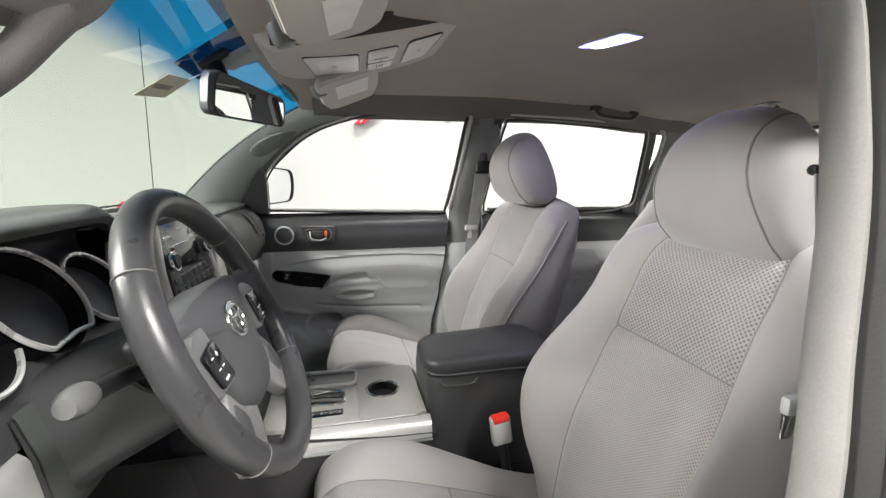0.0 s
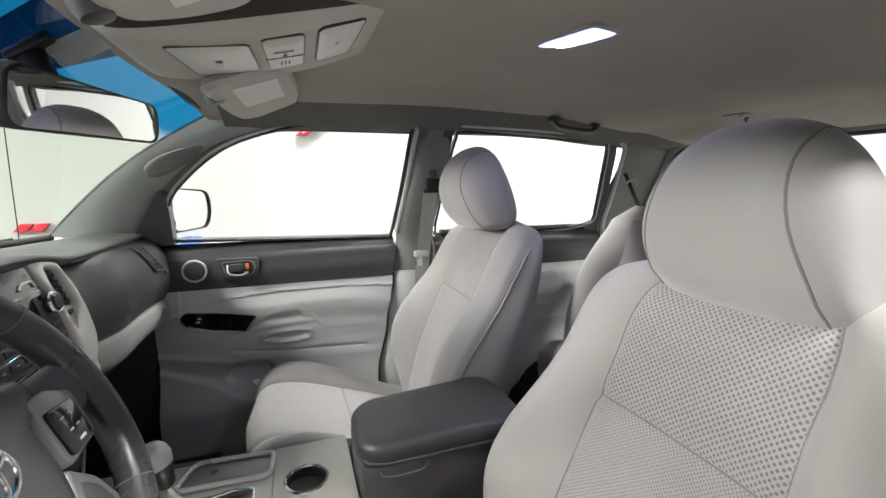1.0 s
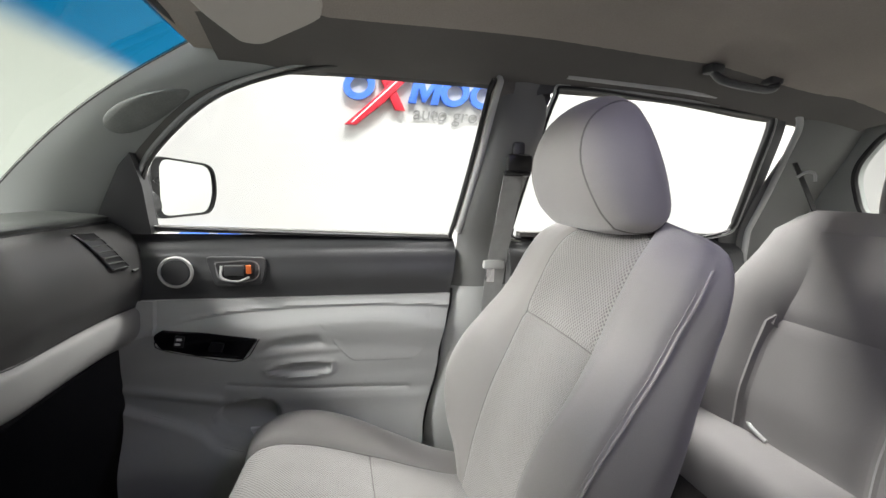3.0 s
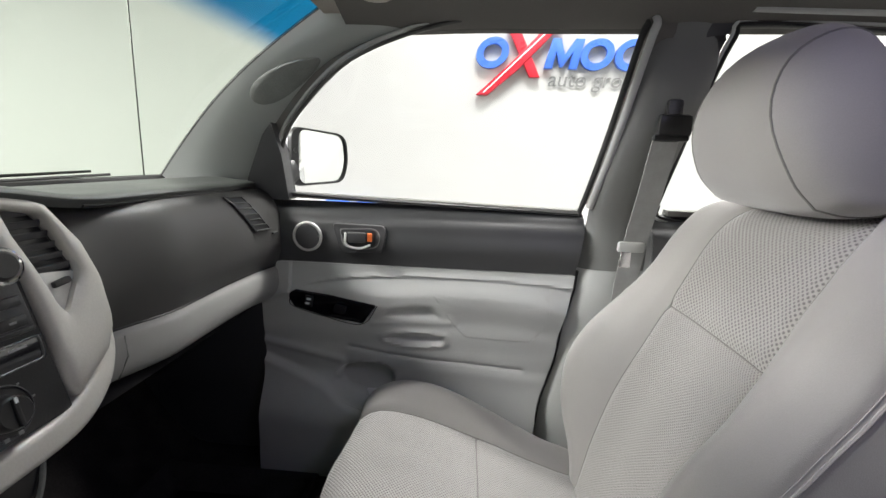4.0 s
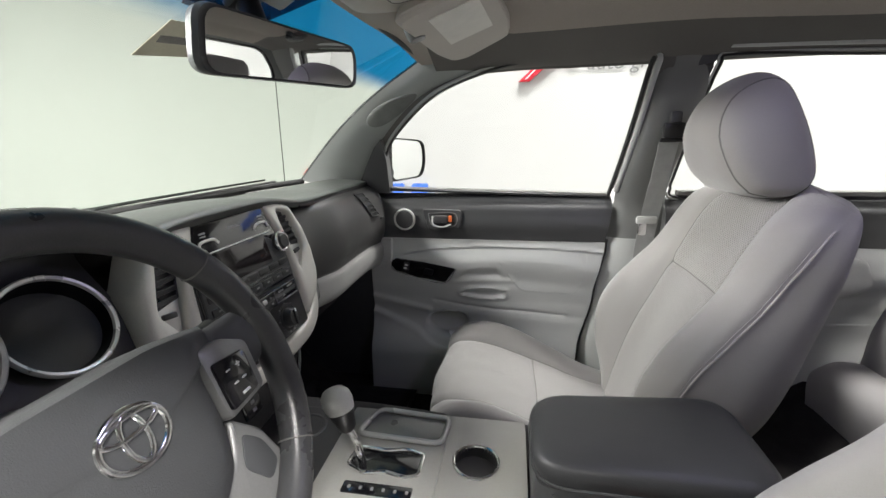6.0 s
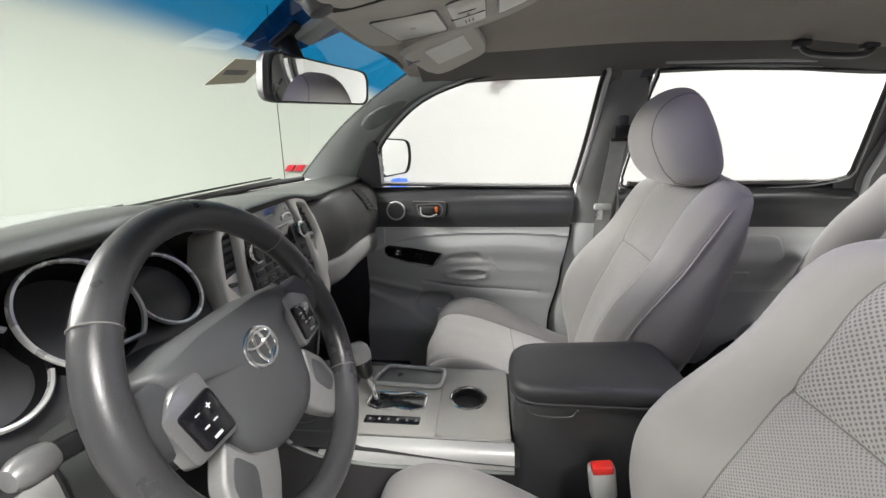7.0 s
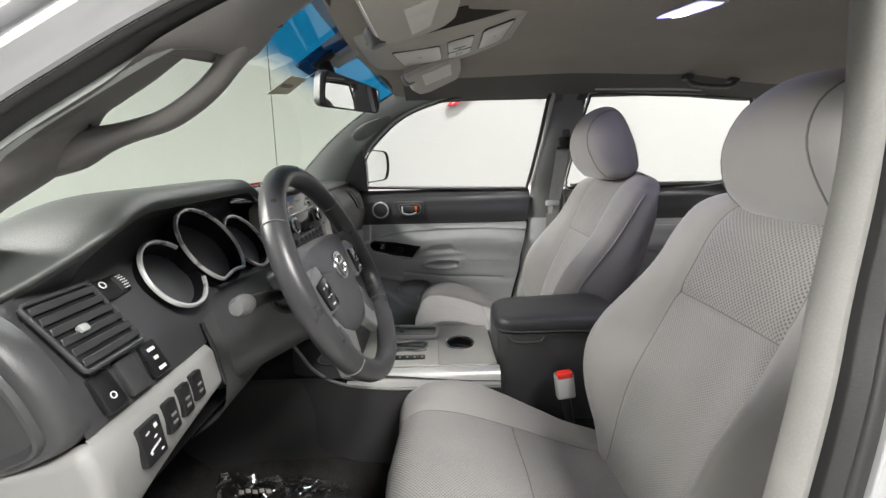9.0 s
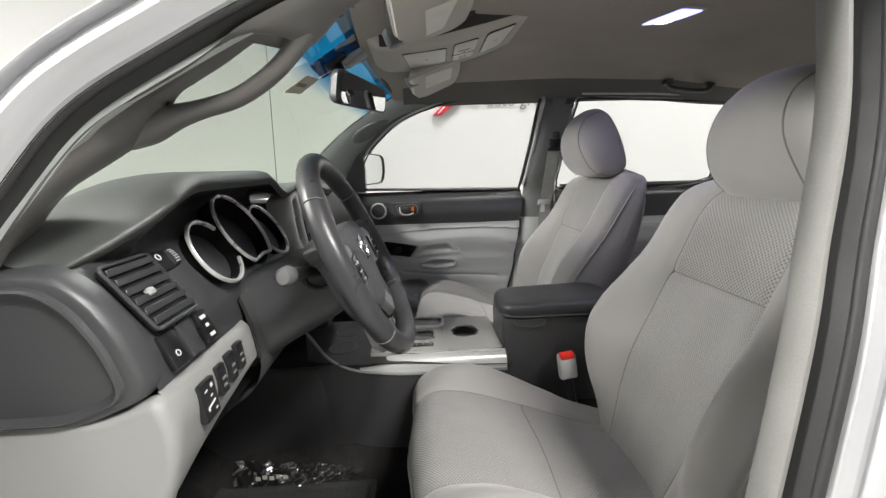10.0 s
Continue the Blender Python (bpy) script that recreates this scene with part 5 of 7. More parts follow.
        pb = part("switch_bezel", prism(pod, WHEEL @ pose(0, 0, -0.012), 0.016, 0.004), M_DARKSILVER, t, "dark satin metal switch surround")
        inner = rounded([(0.090, 0.017), (0.134, 0.012), (0.128, -0.031), (0.086, -0.033)], 0.005, 3)
        inner = [(a * sg, b) for a, b in inner][::sg]
        part("switch_pad", prism(inner, WHEEL @ pose(0, 0, 0.003), 0.005, 0.0015), M_GLOSSBLACK, pb)
        for da, db, w, h in ((-0.008, 0.012, 0.006, 0.0015), (0.007, 0.012, 0.0015, 0.006), (0.007, 0.012, 0.006, 0.0015), (-0.006, -0.003, 0.006, 0.0018), (0.006, -0.003, 0.006, 0.0018), (0.0, -0.016, 0.011, 0.003)):
            part("mark", moved(rbox(0.110 * sg + da, -0.009 + db, 0.0085, w, h, 0.001, 0.0003, 1), WHEEL), M_WHITEMARK, pb)
    # column behind the hub
    col = thing("steering_column", (-0.40, -0.369, 0.88), "dark grey moulded steering column shroud with stalks", "steering column")
    rows = []
    for q, w, h in ((-0.03, 0.050, 0.045), (-0.05, 0.062, 0.060), (-0.10, 0.068, 0.066), (-0.17, 0.075, 0.070), (-0.25, 0.085, 0.08)):
        rows.append([WHEEL @ Vector((w * a, h * b - 0.012, q)) for a, b in rounded([(-1, -1), (1, -1), (1, 1), (-1, 1)], 0.55, 5)])
    part("shroud", loft(rows), M_DARK, col)
    stalk = spline([(-0.335, -0.43, 0.930), (-0.345, -0.49, 0.943), (-0.35, -0.540, 0.952)], 10)
    st = part("indicator_stalk", tube(stalk, lambda q: 0.009 + 0.001 * q, 12), M_BLACK, col)
    part("stalk_end", lathe([(0, 0.032), (0.009, 0.030), (0.0135, 0.022), (0.0145, 0.008), (0.0125, 0.0), (0.0, 0.0)], frame_of((-0.35, -0.537, 0.952), (1, 0, 0), (0, 0.1, 1)), 20), M_DARKSILVER, st, "grey stalk end")
    part("collar", ring(0.024, 0.004, frame_of((-0.335, -0.437, 0.925), (1, 0, 0), (0, 0, 1)), 24, 8), M_BLACK, col)
    part("wiper_stalk", tube(spline([(-0.33, -0.30, 0.945), (-0.335, -0.24, 0.955), (-0.335, -0.19, 0.958)], 10), lambda q: 0.008 + 0.004 * q, 12), M_BLACK, col)


steering_wheel()

# ---- dashboard ----
M_DIALBLACK = material("matt_black_dial", (0.006, 0.006, 0.007), 0.7, var=0.1, shine=0.12)
M_RIM = material("bright_satin_rim", (0.62, 0.62, 0.61), 0.3, metal=0.5, var=0.06, scale=30)
M_DIAL = material("dial_print_grey", (0.16, 0.165, 0.17), 0.6, var=0.35, scale=90)

DASH_Y0, DASH_Y1 = -0.695, 0.725


def hood_k(y):
    return smooth(-0.70, -0.50, y) * smooth(-0.135, -0.225, y)


def lip(y):
    k = hood_k(y)
    left = smooth(-0.57, -0.695, y)
    return Vector((-0.458 - 0.008 * k - 0.078 * left, y, 1.034 + 0.052 * k - 0.030 * left + 0.026 * (1 - k) * math.exp(-((y - 0.03) / 0.20) ** 4)))


def dash_top(u, v):
    y = DASH_Y0 + (DASH_Y1 - DASH_Y0) * u
    a = ws_base(max(-0.69, min(0.69, y))) + Vector((0.012, 0, -0.018))
    a.y = y
    b = lip(y)
    k = hood_k(y)
    crest = b + Vector((-0.035, 0, 0.006 + 0.008 * k))
    mid = a.lerp(crest, 0.55) + Vector((0, 0, 0.012 + 0.010 * k))
    p = spline_at([a, mid, crest, b, b + Vector((-0.006, 0, -0.014))], v)
    return p


def stack_x(z):
    return -0.42 - (z - 0.8) * 0.21


STACK = frame_of((stack_x(0.8), 0.03, 0.8), (0, 1, 0), (-0.21, 0, 1))


def vent(parent, place, w, h, slats, tilt, mat_frame, outline=None, name="air_vent", label="black slatted air vent"):
    """A vent: frame, dark box and slats, in the plane of place, w by h round its middle."""
    o = outline or rounded([(-w / 2, -h / 2), (w / 2, -h / 2), (w / 2, h / 2), (-w / 2, h / 2)], 0.008, 3)
    back = part(name, prism(o, place @ pose(0, 0, -0.003), 0.0045, 0.001), M_BLACK, parent, label)
    pts = [place @ Vector((a, b, 0.003)) for a, b in o]
    nrm = (place.to_3x3() @ Vector((0, 0, 1)))
    part("vent_frame", tube(pts, 0.0026, 8, nrm, True), mat_frame, back)
    lo, hi = min(b for a, b in o), max(b for a, b in o)
    for i in range(slats):
        b = lo + (hi - lo) * (i + 0.7) / (slats + 0.4)
        cross = []
        for (a0, b0), (a1, b1) in zip(o, [*o[1:], o[0]]):
            if (b0 - b) * (b1 - b) < 0:
                cross.append(a0 + (a1 - a0) * (b - b0) / (b1 - b0))
        if len(cross) < 2:
            continue
        x0, x1 = min(cross) + 0.002, max(cross) - 0.002
        part("slat", moved(rbox(0, 0, 0, x1 - x0, 0.0085, 0.0022, 0.0008, 1, tilt), place @ Matrix.Translation(((x0 + x1) / 2, b, 0.006))), M_DARK, back)
    return back


def dashboard():
    d = thing("dashboard", (-0.6, 0.0, 0.62), "two-tone charcoal and light grey moulded dashboard", "dashboard")
    part("top_pad", sheet(dash_top, 90, 26), M_DASHTOP, d, "dark grey grained dash top")

    # passenger side: dark pad and light lower band
    def pface(u, v, knots):
        y = 0.258 + 0.467 * u
        p = at_spline([(a, 0, b) for a, b in knots], v)
        return (p.x + 0.012 * smooth(0.62, 0.725, y) - 0.036 * smooth(0.40, 0.25, y), y, p.z - 0.006 * smooth(0.5, 0.72, y))
    part("passenger_pad", sheet(lambda u, v: pface(u, v, [(-0.466, 1.026), (-0.438, 1.005), (-0.415, 0.95), (-0.410, 0.895), (-0.428, 0.846)]), 30, 26), M_PAD, d, "dark charcoal passenger panel")
    part("passenger_lower", sheet(lambda u, v: pface(u, v, [(-0.430, 0.843), (-0.420, 0.830), (-0.420, 0.795), (-0.435, 0.768), (-0.475, 0.748), (-0.53, 0.735)]), 30, 22), M_LOWDASH, d, "light grey lower panel")
    part("pad_joint", tube([Vector(pface(i / 20, 1, [(-0.43, 0.90), (-0.429, 0.8445)])) for i in range(21)], 0.002, 6), M_BLACK, d)
    part("top_joint", tube([lip(0.275 + 0.44 * i / 20) + Vector((-0.004, 0, -0.011)) for i in range(21)], 0.0028, 6), M_BLACK, d)
    part("glovebox_gap", tube([(-0.4455, 0.295, 0.836), (-0.4425, 0.294, 0.805), (-0.462, 0.293, 0.766)], 0.0012, 6), M_PILLAR_DARK, d)

    # driver side: instrument face, end cap, light switch panel
    def dface(u, v):
        y = -0.692 + 0.530 * u
        k = smooth(-0.60, -0.525, y) * smooth(-0.125, -0.17, y)
        b = lip(y)
        deep = [(b.x - 0.008, b.z - 0.014), (-0.525, 1.062), (-0.538, 1.035), (-0.500, 0.985), (-0.462, 0.925), (-0.452, 0.866)]
        flat = [(b.x - 0.004, b.z - 0.012), (-0.524, 1.002), (-0.508, 0.979), (-0.490, 0.954), (-0.464, 0.915), (-0.452, 0.866)]
        pts = [Vector((q[0] + (p[0] - q[0]) * k, 0, q[1] + (p[1] - q[1]) * k)) for p, q in zip(deep, flat)]
        r = spline_at(pts, v)
        return (r.x, y, r.z)
    part("driver_face", sheet(dface, 70, 34), M_DARK, d, "dark charcoal instrument surround")

    def dlow(u, v):
        y = -0.692 + 0.222 * u
        zb = 0.705 + 0.088 * u
        p = at_spline([(-0.454, 0, 0.865), (-0.442, 0, 0.852), (-0.436, 0, 0.82), (-0.440 - 0.01 * (1 - u), 0, (0.80 + zb) / 2), (-0.475, 0, zb), (-0.54, 0, zb - 0.03)], v)
        return (p.x, y, p.z)
    part("switch_panel", sheet(dlow, 26, 24), M_LOWDASH, d, "light grey lower switch panel")
    rim = rounded([(-0.68, 0.838), (-0.665, 0.955), (-0.60, 1.008), (-0.530, 1.010), (-0.494, 0.982), (-0.466, 0.935), (-0.447, 0.868), (-0.52, 0.838)], 0.025, 5)
    cap = loft([[(-0.58 + (a + 0.58) * k, yy, 0.90 + (b - 0.90) * k) for a, b in rim] for yy, k in ((-0.684, 1.0), (-0.694, 1.0), (-0.704, 0.985), (-0.711, 0.955), (-0.713, 0.925), (-0.7135, 0.86), (-0.719, 0.845), (-0.7205, 0.82), (-0.715, 0.785), (-0.710, 0.74), (-0.709, 0.2))])
    part("end_cap", cap, M_DARK, d, "dark grey dash end cap")
    low = prism(rounded([(-0.68, 0.56), (-0.665, 0.845), (-0.50, 0.845), (-0.446, 0.866), (-0.434, 0.83), (-0.436, 0.785), (-0.462, 0.712), (-0.535, 0.58)], 0.02, 4), Matrix(((1, 0, 0, 0), (0, 0, -1, -0.690), (0, 1, 0, 0), (0, 0, 0, 1))), 0.020, 0.012, 4)
    part("lower_end_cap", low, M_LOWDASH, d, "light grey lower end panel")
    part("top_end", sheet(lambda u, v: Vector(dash_top(0.0, u)) + Vector((0, 0.002 - 0.012 * v, -0.075 * v)), 20, 4), M_DARKTOP, d)
    # knee cover round the column
    part("column_cover", sheet(lambda u, v: (lambda p: (p.x - 0.02 * smooth(0.6, 1, u), -0.470 + 0.27 * u, p.z))(at_spline([(-0.452, 0, 0.905), (-0.440, 0, 0.86), (-0.430, 0, 0.80), (-0.445, 0, 0.745), (-0.50, 0, 0.70)], v)), 14, 20), M_DARKTOP, d)
    part("column_gap", tube([(-0.4525, -0.471, 0.90), (-0.438, -0.472, 0.855), (-0.430, -0.472, 0.80)], 0.003, 6), M_BLACK, d)
    part("underside", sheet(lambda u, v: (-0.47 - 0.50 * v, -0.70 + 1.42 * u, 0.735 - 0.10 * v + 0.06 * math.sin(math.pi * v)), 12, 8), M_BLACK, d)
    part("firewall", sheet(lambda u, v: (-0.95 + 0.04 * v, -0.74 + 1.48 * u, 0.45 + 0.55 * v), 6, 6), M_CARPET, d)

    # gauges
    gp = lambda y, z: frame_of((-0.488 - 0.60 * (z - 0.985), y, z), (0, 1, 0), (-0.52, 0, 0.86))
    DIALS = ((-0.480, 0.053, 0.9745), (-0.369, 0.069, 0.989), (-0.244, 0.057, 0.9745))
    mid_y, mid_r = DIALS[1][0], DIALS[1][1]
    for yc, r, z in DIALS:
        m = gp(yc, z)
        big = r > 0.06
        lift = 0.008 if big else 0.0

        def rim_point(a, grow=0.0):
            """The rim, with the middle dial cut straight at the bottom."""
            x, y = (r + grow) * math.cos(a), (r + grow) * math.sin(a)
            if big:
                y = max(y, -0.054 - grow - 0.10 * abs(x - 0.012))
            return Vector((x, y, 0.010 + lift))
        angles = [2 * math.pi * i / 72 for i in range(72)]
        if not big:
            angles = [a for a in angles if math.hypot(yc + r * math.cos(a) - mid_y, z - DIALS[1][2] + r * math.sin(a) * 0.86) > mid_r + 0.001]
            gap = max(range(len(angles)), key=lambda i: (angles[i] - angles[i - 1]) % (2 * math.pi))
            angles = angles[gap:] + angles[:gap]
        cone = part("gauge", lathe([(r + 0.001, 0.010), (r - 0.003, 0.008), (r - 0.010, -0.028), (0.0, -0.028)], m, 48), M_DIALBLACK, d, "deep black round gauge")
        part("gauge_rim", sweep([m @ rim_point(a) for a in angles], [(-0.0030, -0.002), (0.0030, -0.002), (0.0030, 0.001), (0.0010, 0.003), (-0.0022, 0.002)], m.to_3x3() @ Vector((0, 0, 1)), big), M_RIM, cone, "satin silver gauge rim", 60)
        if big:
            part("gauge_wall", loft([[m @ (rim_point(a) + Vector((0, 0, h))) for a in angles] for h in (0.0, -0.03)], caps=False), M_DIALBLACK, cone)
        for i in range(25):
            a = radians(225 - i * 270 / 24)
            part("tick", moved(rbox(0, 0, 0, 0.0035 if i % 2 else 0.006, 0.0009, 0.0006, 0.0), m @ Matrix.Rotation(a, 4, "Z") @ Matrix.Translation((r - 0.016, 0, -0.0275))), M_DIAL, cone)
        if big:
            part("dial_band", sheet(lambda u, v: m @ Vector(((r - 0.026 + 0.010 * v) * math.cos(radians(200 - 60 * u)), (r - 0.026 + 0.010 * v) * math.sin(radians(200 - 60 * u)), -0.0268)), 30, 3), M_DIAL, cone, "grey number band")
        part("needle", moved(rbox(0.012, 0, 0, 0.026, 0.0015, 0.0012, 0.0), m @ Matrix.Rotation(radians(215), 4, "Z") @ Matrix.Translation((0, 0, -0.025))), M_RED, cone, "red needle")
        part("needle_hub", lathe([(0, 0.004), (0.006, 0.003), (0.007, 0)], m @ pose(0, 0, -0.027), 16), M_DIALBLACK, cone)
    # driver's outer vent, dimmer wheel, switches
    vp = frame_of((-0.489, -0.629, 0.958), (0.0, 1, 0.0), (-0.60, 0, 0.80))
    v = vent(d, vp @ pose(0, 0, 0.006), 0.086, 0.078, 6, 24, M_DARK, rounded([(-0.042, -0.044), (0.042, -0.044), (0.042, 0.045), (-0.042, 0.045)], 0.006, 3))
    part("vent_tab", moved(rbox(-0.012, -0.002, 0.014, 0.012, 0.010, 0.008, 0.003), vp), M_PILLAR, v)
    dm = frame_of((-0.506, -0.560, 0.983), (0.0, 1, 0), (-0.60, 0, 0.80))
    slot = part("dimmer_plate", moved(rbox(0.004, 0.0, 0.002, 0.046, 0.030, 0.006, 0.003), dm), M_BLACK, d)
    part("dimmer_wheel", moved(lathe([(0.0, -0.004), (0.012, -0.004), (0.013, 0.0), (0.012, 0.004), (0.0, 0.004)], Matrix.Rotation(radians(90), 4, "Y"), 20), dm @ Matrix.Translation((0.012, 0, 0.000))), M_DARK, slot)
    for k in range(6):
        part("rib", moved(rbox(0.012, -0.009 + 0.0036 * k, 0.0125 - 0.00004 * (k - 2.5) ** 2 * 8, 0.0085, 0.0010, 0.0012, 0.0), dm), M_WHITEMARK, slot)
    part("dimmer_mark", moved(ring(0.0042, 0.0009, Matrix.Identity(4), 16, 6), dm @ Matrix.Translation((-0.010, 0.006, 0.0055))), M_WHITEMARK, slot)
    sp = frame_of((-0.4585, -0.578, 0.893), (0.0, 1, 0.0), (-0.42, 0, 0.90))
    part("blank_switch", moved(rbox(-0.056, 0.034, 0.003, 0.03, 0.010, 0.008, 0.003), sp), M_DARKTOP, d)
    for i, a in enumerate((-0.076, -0.039, 0.0)):
        bx = part("rocker_switch", moved(rbox(a, 0.002, 0.004, 0.028, 0.045, 0.010, 0.003), sp), M_BLACK if i != 1 else M_DARK, d, "black rocker switch")
        if i == 0:
            part("mark", moved(ring(0.0035, 0.0007, Matrix.Identity(4), 14, 6), sp @ Matrix.Translation((a, -0.004, 0.0095))), M_WHITEMARK, bx)
        if i == 2:
            for b, w in ((0.014, 0.012), (0.002, 0.007), (-0.012, 0.012)):
                part("mark", moved(rbox(a, b, 0.0093, w, 0.0045, 0.0008, 0.0), sp), M_WHITEMARK, bx)
    lp = frame_of((-0.438, -0.575, 0.826), (0.0, 1, 0.0), (-0.10, 0, 1.0))
    for a, b, w, h in ((-0.058, -0.006, 0.036, 0.050), (-0.018, 0.0, 0.022, 0.042), (0.013, 0.003, 0.022, 0.042), (0.043, 0.006, 0.022, 0.040)):
        bx = part("rocker_switch", moved(rbox(a, b, 0.002, w, h, 0.010, 0.003), lp), M_BLACK, d, "black rocker switch")
        if w > 0.03:
            for da, db, mw, mh in ((-0.007, 0.014, 0.006, 0.002), (0.007, 0.016, 0.005, 0.005), (0.0, -0.006, 0.018, 0.0025), (0.003, 0.004, 0.005, 0.0015), (-0.009, -0.010, 0.003, 0.004), (0.008, -0.016, 0.004, 0.002)):
                part("mark", moved(rbox(a + da, b + db, 0.0073, mw, mh, 0.0008, 0.0, rz=12), lp), M_WHITEMARK, bx)
        else:
            for db in (0.002, -0.008):
                part("mark", moved(rbox(a, b + db, 0.0073, 0.009, 0.0035, 0.0008, 0.0), lp), M_SIGNGREY, bx)
    # passenger end vent
    px = lambda z: lerp_table([(0.90, -0.410), (0.935, -0.4118), (0.965, -0.4195), (0.99, -0.4295), (1.006, -0.4385), (1.02, -0.455)], z)
    pe = lambda a, b, c: (lambda y, z: Vector((px(z) + 0.004 + 0.012 * smooth(0.62, 0.725, y) + c, y, z)))(0.558 + 0.054 * a + 0.050 * b, 1.013 - 0.074 * b - 0.003 * a)
    ev = part("air_vent", sheet(lambda u, v: pe(u, v, 0.0), 8, 12, 0.003), M_BLACK, d, "black slatted air vent")
    for i in range(7):
        part("slat", sweep([pe(j / 5, i / 6, 0.001) for j in range(6)], ellipse(0.0016, 0.0025, 6), (1, 0, 0)), M_DARKTOP, ev)
    for a in (0.0, 1.0):
        part("vent_frame", tube([pe(a, j / 8, 0.0) for j in range(9)], 0.002, 6, (1, 0, 0)), M_DARK, ev)
    part("vent_wheel", tube([pe(1.0, 1.16, 0.0), pe(1.35, 1.14, 0.0)], 0.003, 6, (1, 0, 0)), M_DARKTOP, ev)
    return d


dash = dashboard()


def bezel_ring(outer, hole, place, rows, n=64):
    """A moulded frame between an outline and a hole, both star-shaped about the hole's middle; rows: (share from outline to hole, height)."""
    cx, cy = sum(p[0] for p in hole) / len(hole), sum(p[1] for p in hole) / len(hole)

    def meet(poly, ang):
        c, sn = math.cos(ang), math.sin(ang)
        best = 0.0
        for (a, b), (d, e) in zip(poly, [*poly[1:], poly[0]]):
            ux, uy = d - a, e - b
            det = c * uy - sn * ux
            if abs(det) < 1e-9:
                continue
            k = ((a - cx) * uy - (b - cy) * ux) / det
            m = ((a - cx) * sn - (b - cy) * c) / det
            if k > 0 and -1e-6 <= m <= 1 + 1e-6:
                best = max(best, k)
        return (cx + c * best, cy + sn * best)
    rings = []
    for share, h in rows:
        ring_pts = []
        for i in range(n):
            ang = 2 * math.pi * i / n
            p, q = meet(outer, ang), meet(hole, ang)
            ring_pts.append((p[0] + (q[0] - p[0]) * share, p[1] + (q[1] - p[1]) * share, h))
        rings.append(ring_pts)
    return moved(loft(rings, caps=False), place)


def centre_stack():
    t = thing("centre_stack", (-0.45, 0.03, 0.76), "champagne grey centre stack with radio and climate dials", "centre console")
    MID = 0.016
    S = lambda a, b, c=0.0: STACK @ Matrix.Translation((a + MID, b, c))
    FACE = S(0, 0)
    shape = rounded([(-0.10, 0.256), (0.10, 0.256), (0.180, 0.236), (0.212, 0.183), (0.220, 0.129), (0.220, 0.069), (0.170, -0.03), (-0.170, -0.03), (-0.220, 0.069), (-0.220, 0.129), (-0.212, 0.183), (-0.180, 0.236)], 0.02, 4)
    part("backing", prism(shape, S(0, 0, -0.040), 0.028, 0.004, 2), M_DARK, t)
    part("black_panel", prism(rounded([(-0.090, 0.252), (0.090, 0.252), (0.128, 0.165), (0.134, -0.004), (-0.134, -0.004), (-0.128, 0.165)], 0.006, 3), S(0, 0, -0.012), 0.0165, 0.002), M_BLACK, t)
    # moulded cheeks with the vents in them
    for sg in (-1, 1):
        outer = [(0.086, 0.262), (0.130, 0.256), (0.178, 0.240), (0.210, 0.187), (0.222, 0.131), (0.222, 0.070), (0.202, 0.036), (0.134, -0.006), (0.136, 0.080), (0.127, 0.164)]
        hole = rounded([(0.126, 0.238), (0.172, 0.227), (0.197, 0.152), (0.164, 0.102), (0.156, 0.118)], 0.008, 3)
        outer = [(a * sg, b) for a, b in outer][::sg]
        hole = [(a * sg, b) for a, b in hole][::sg]
        cheek = part("vent_cheek", bezel_ring(outer, hole, FACE, ((0.0, -0.045), (0.0, -0.004), (0.06, 0.004), (0.20, 0.010), (0.45, 0.012), (0.75, 0.012), (0.92, 0.010), (1.0, 0.006), (1.0, -0.018))), M_STACK, t, "champagne grey moulded vent surround", 45)
        cx, cb = 0.164 * sg, 0.185
        upper = [(0.124, 0.240), (0.174, 0.229), (0.198, 0.152), (0.147, 0.160)]
        vent(t, S(cx, cb, -0.008), 0, 0, 6, 24, M_DARK, [(a * sg - cx, b - cb) for a, b in upper][::-sg])
        part("vent_plate", prism([(a * sg, b) for a, b in [(0.148, 0.160), (0.198, 0.152), (0.164, 0.100)]][::sg], S(0, 0, -0.012), 0.010, 0.001), M_SILVER, cheek)
        part("vent_wheel", moved(rbox(0.174 * sg, 0.142, 0.0, 0.022, 0.008, 0.008, 0.002, rz=8 * sg), FACE), M_BLACK, cheek)
    # radio
    radio = part("radio", prism(rounded([(-0.088, 0.249), (0.088, 0.249), (0.123, 0.160), (0.126, 0.100), (-0.126, 0.100), (-0.123, 0.160)], 0.005, 3), S(0, 0, 0.003), 0.004, 0.002), M_GLOSSBLACK, t, "gloss black radio face")
    part("lower_frame", prism(rounded([(-0.119, 0.172), (-0.060, 0.200), (-0.052, 0.146), (0.052, 0.146), (0.060, 0.200), (0.119, 0.172), (0.122, 0.106), (-0.122, 0.106)], 0.004, 3), S(0, 0, 0.0065), 0.004, 0.0015), M_DARK, radio, "charcoal button frame")
    part("display", prism(rounded([(-0.066, 0.200), (0.066, 0.200), (0.070, 0.146), (-0.070, 0.146)], 0.004, 3), S(0, 0, 0.0068), 0.0042, 0.0005), M_SCREEN, radio, "dark unlit display")
    part("display_edge", moved(rbox(0, 0.203, 0.0085, 0.19, 0.0018, 0.002, 0.0005, 1), FACE), M_SILVER, radio)
    for sg in (-1, 1):
        k = part("knob", lathe([(0, 0.017), (0.013, 0.017), (0.016, 0.014), (0.018, 0.0), (0.0, 0.0)], S(0.103 * sg, 0.177, 0.009), 28), M_BLACK, radio)
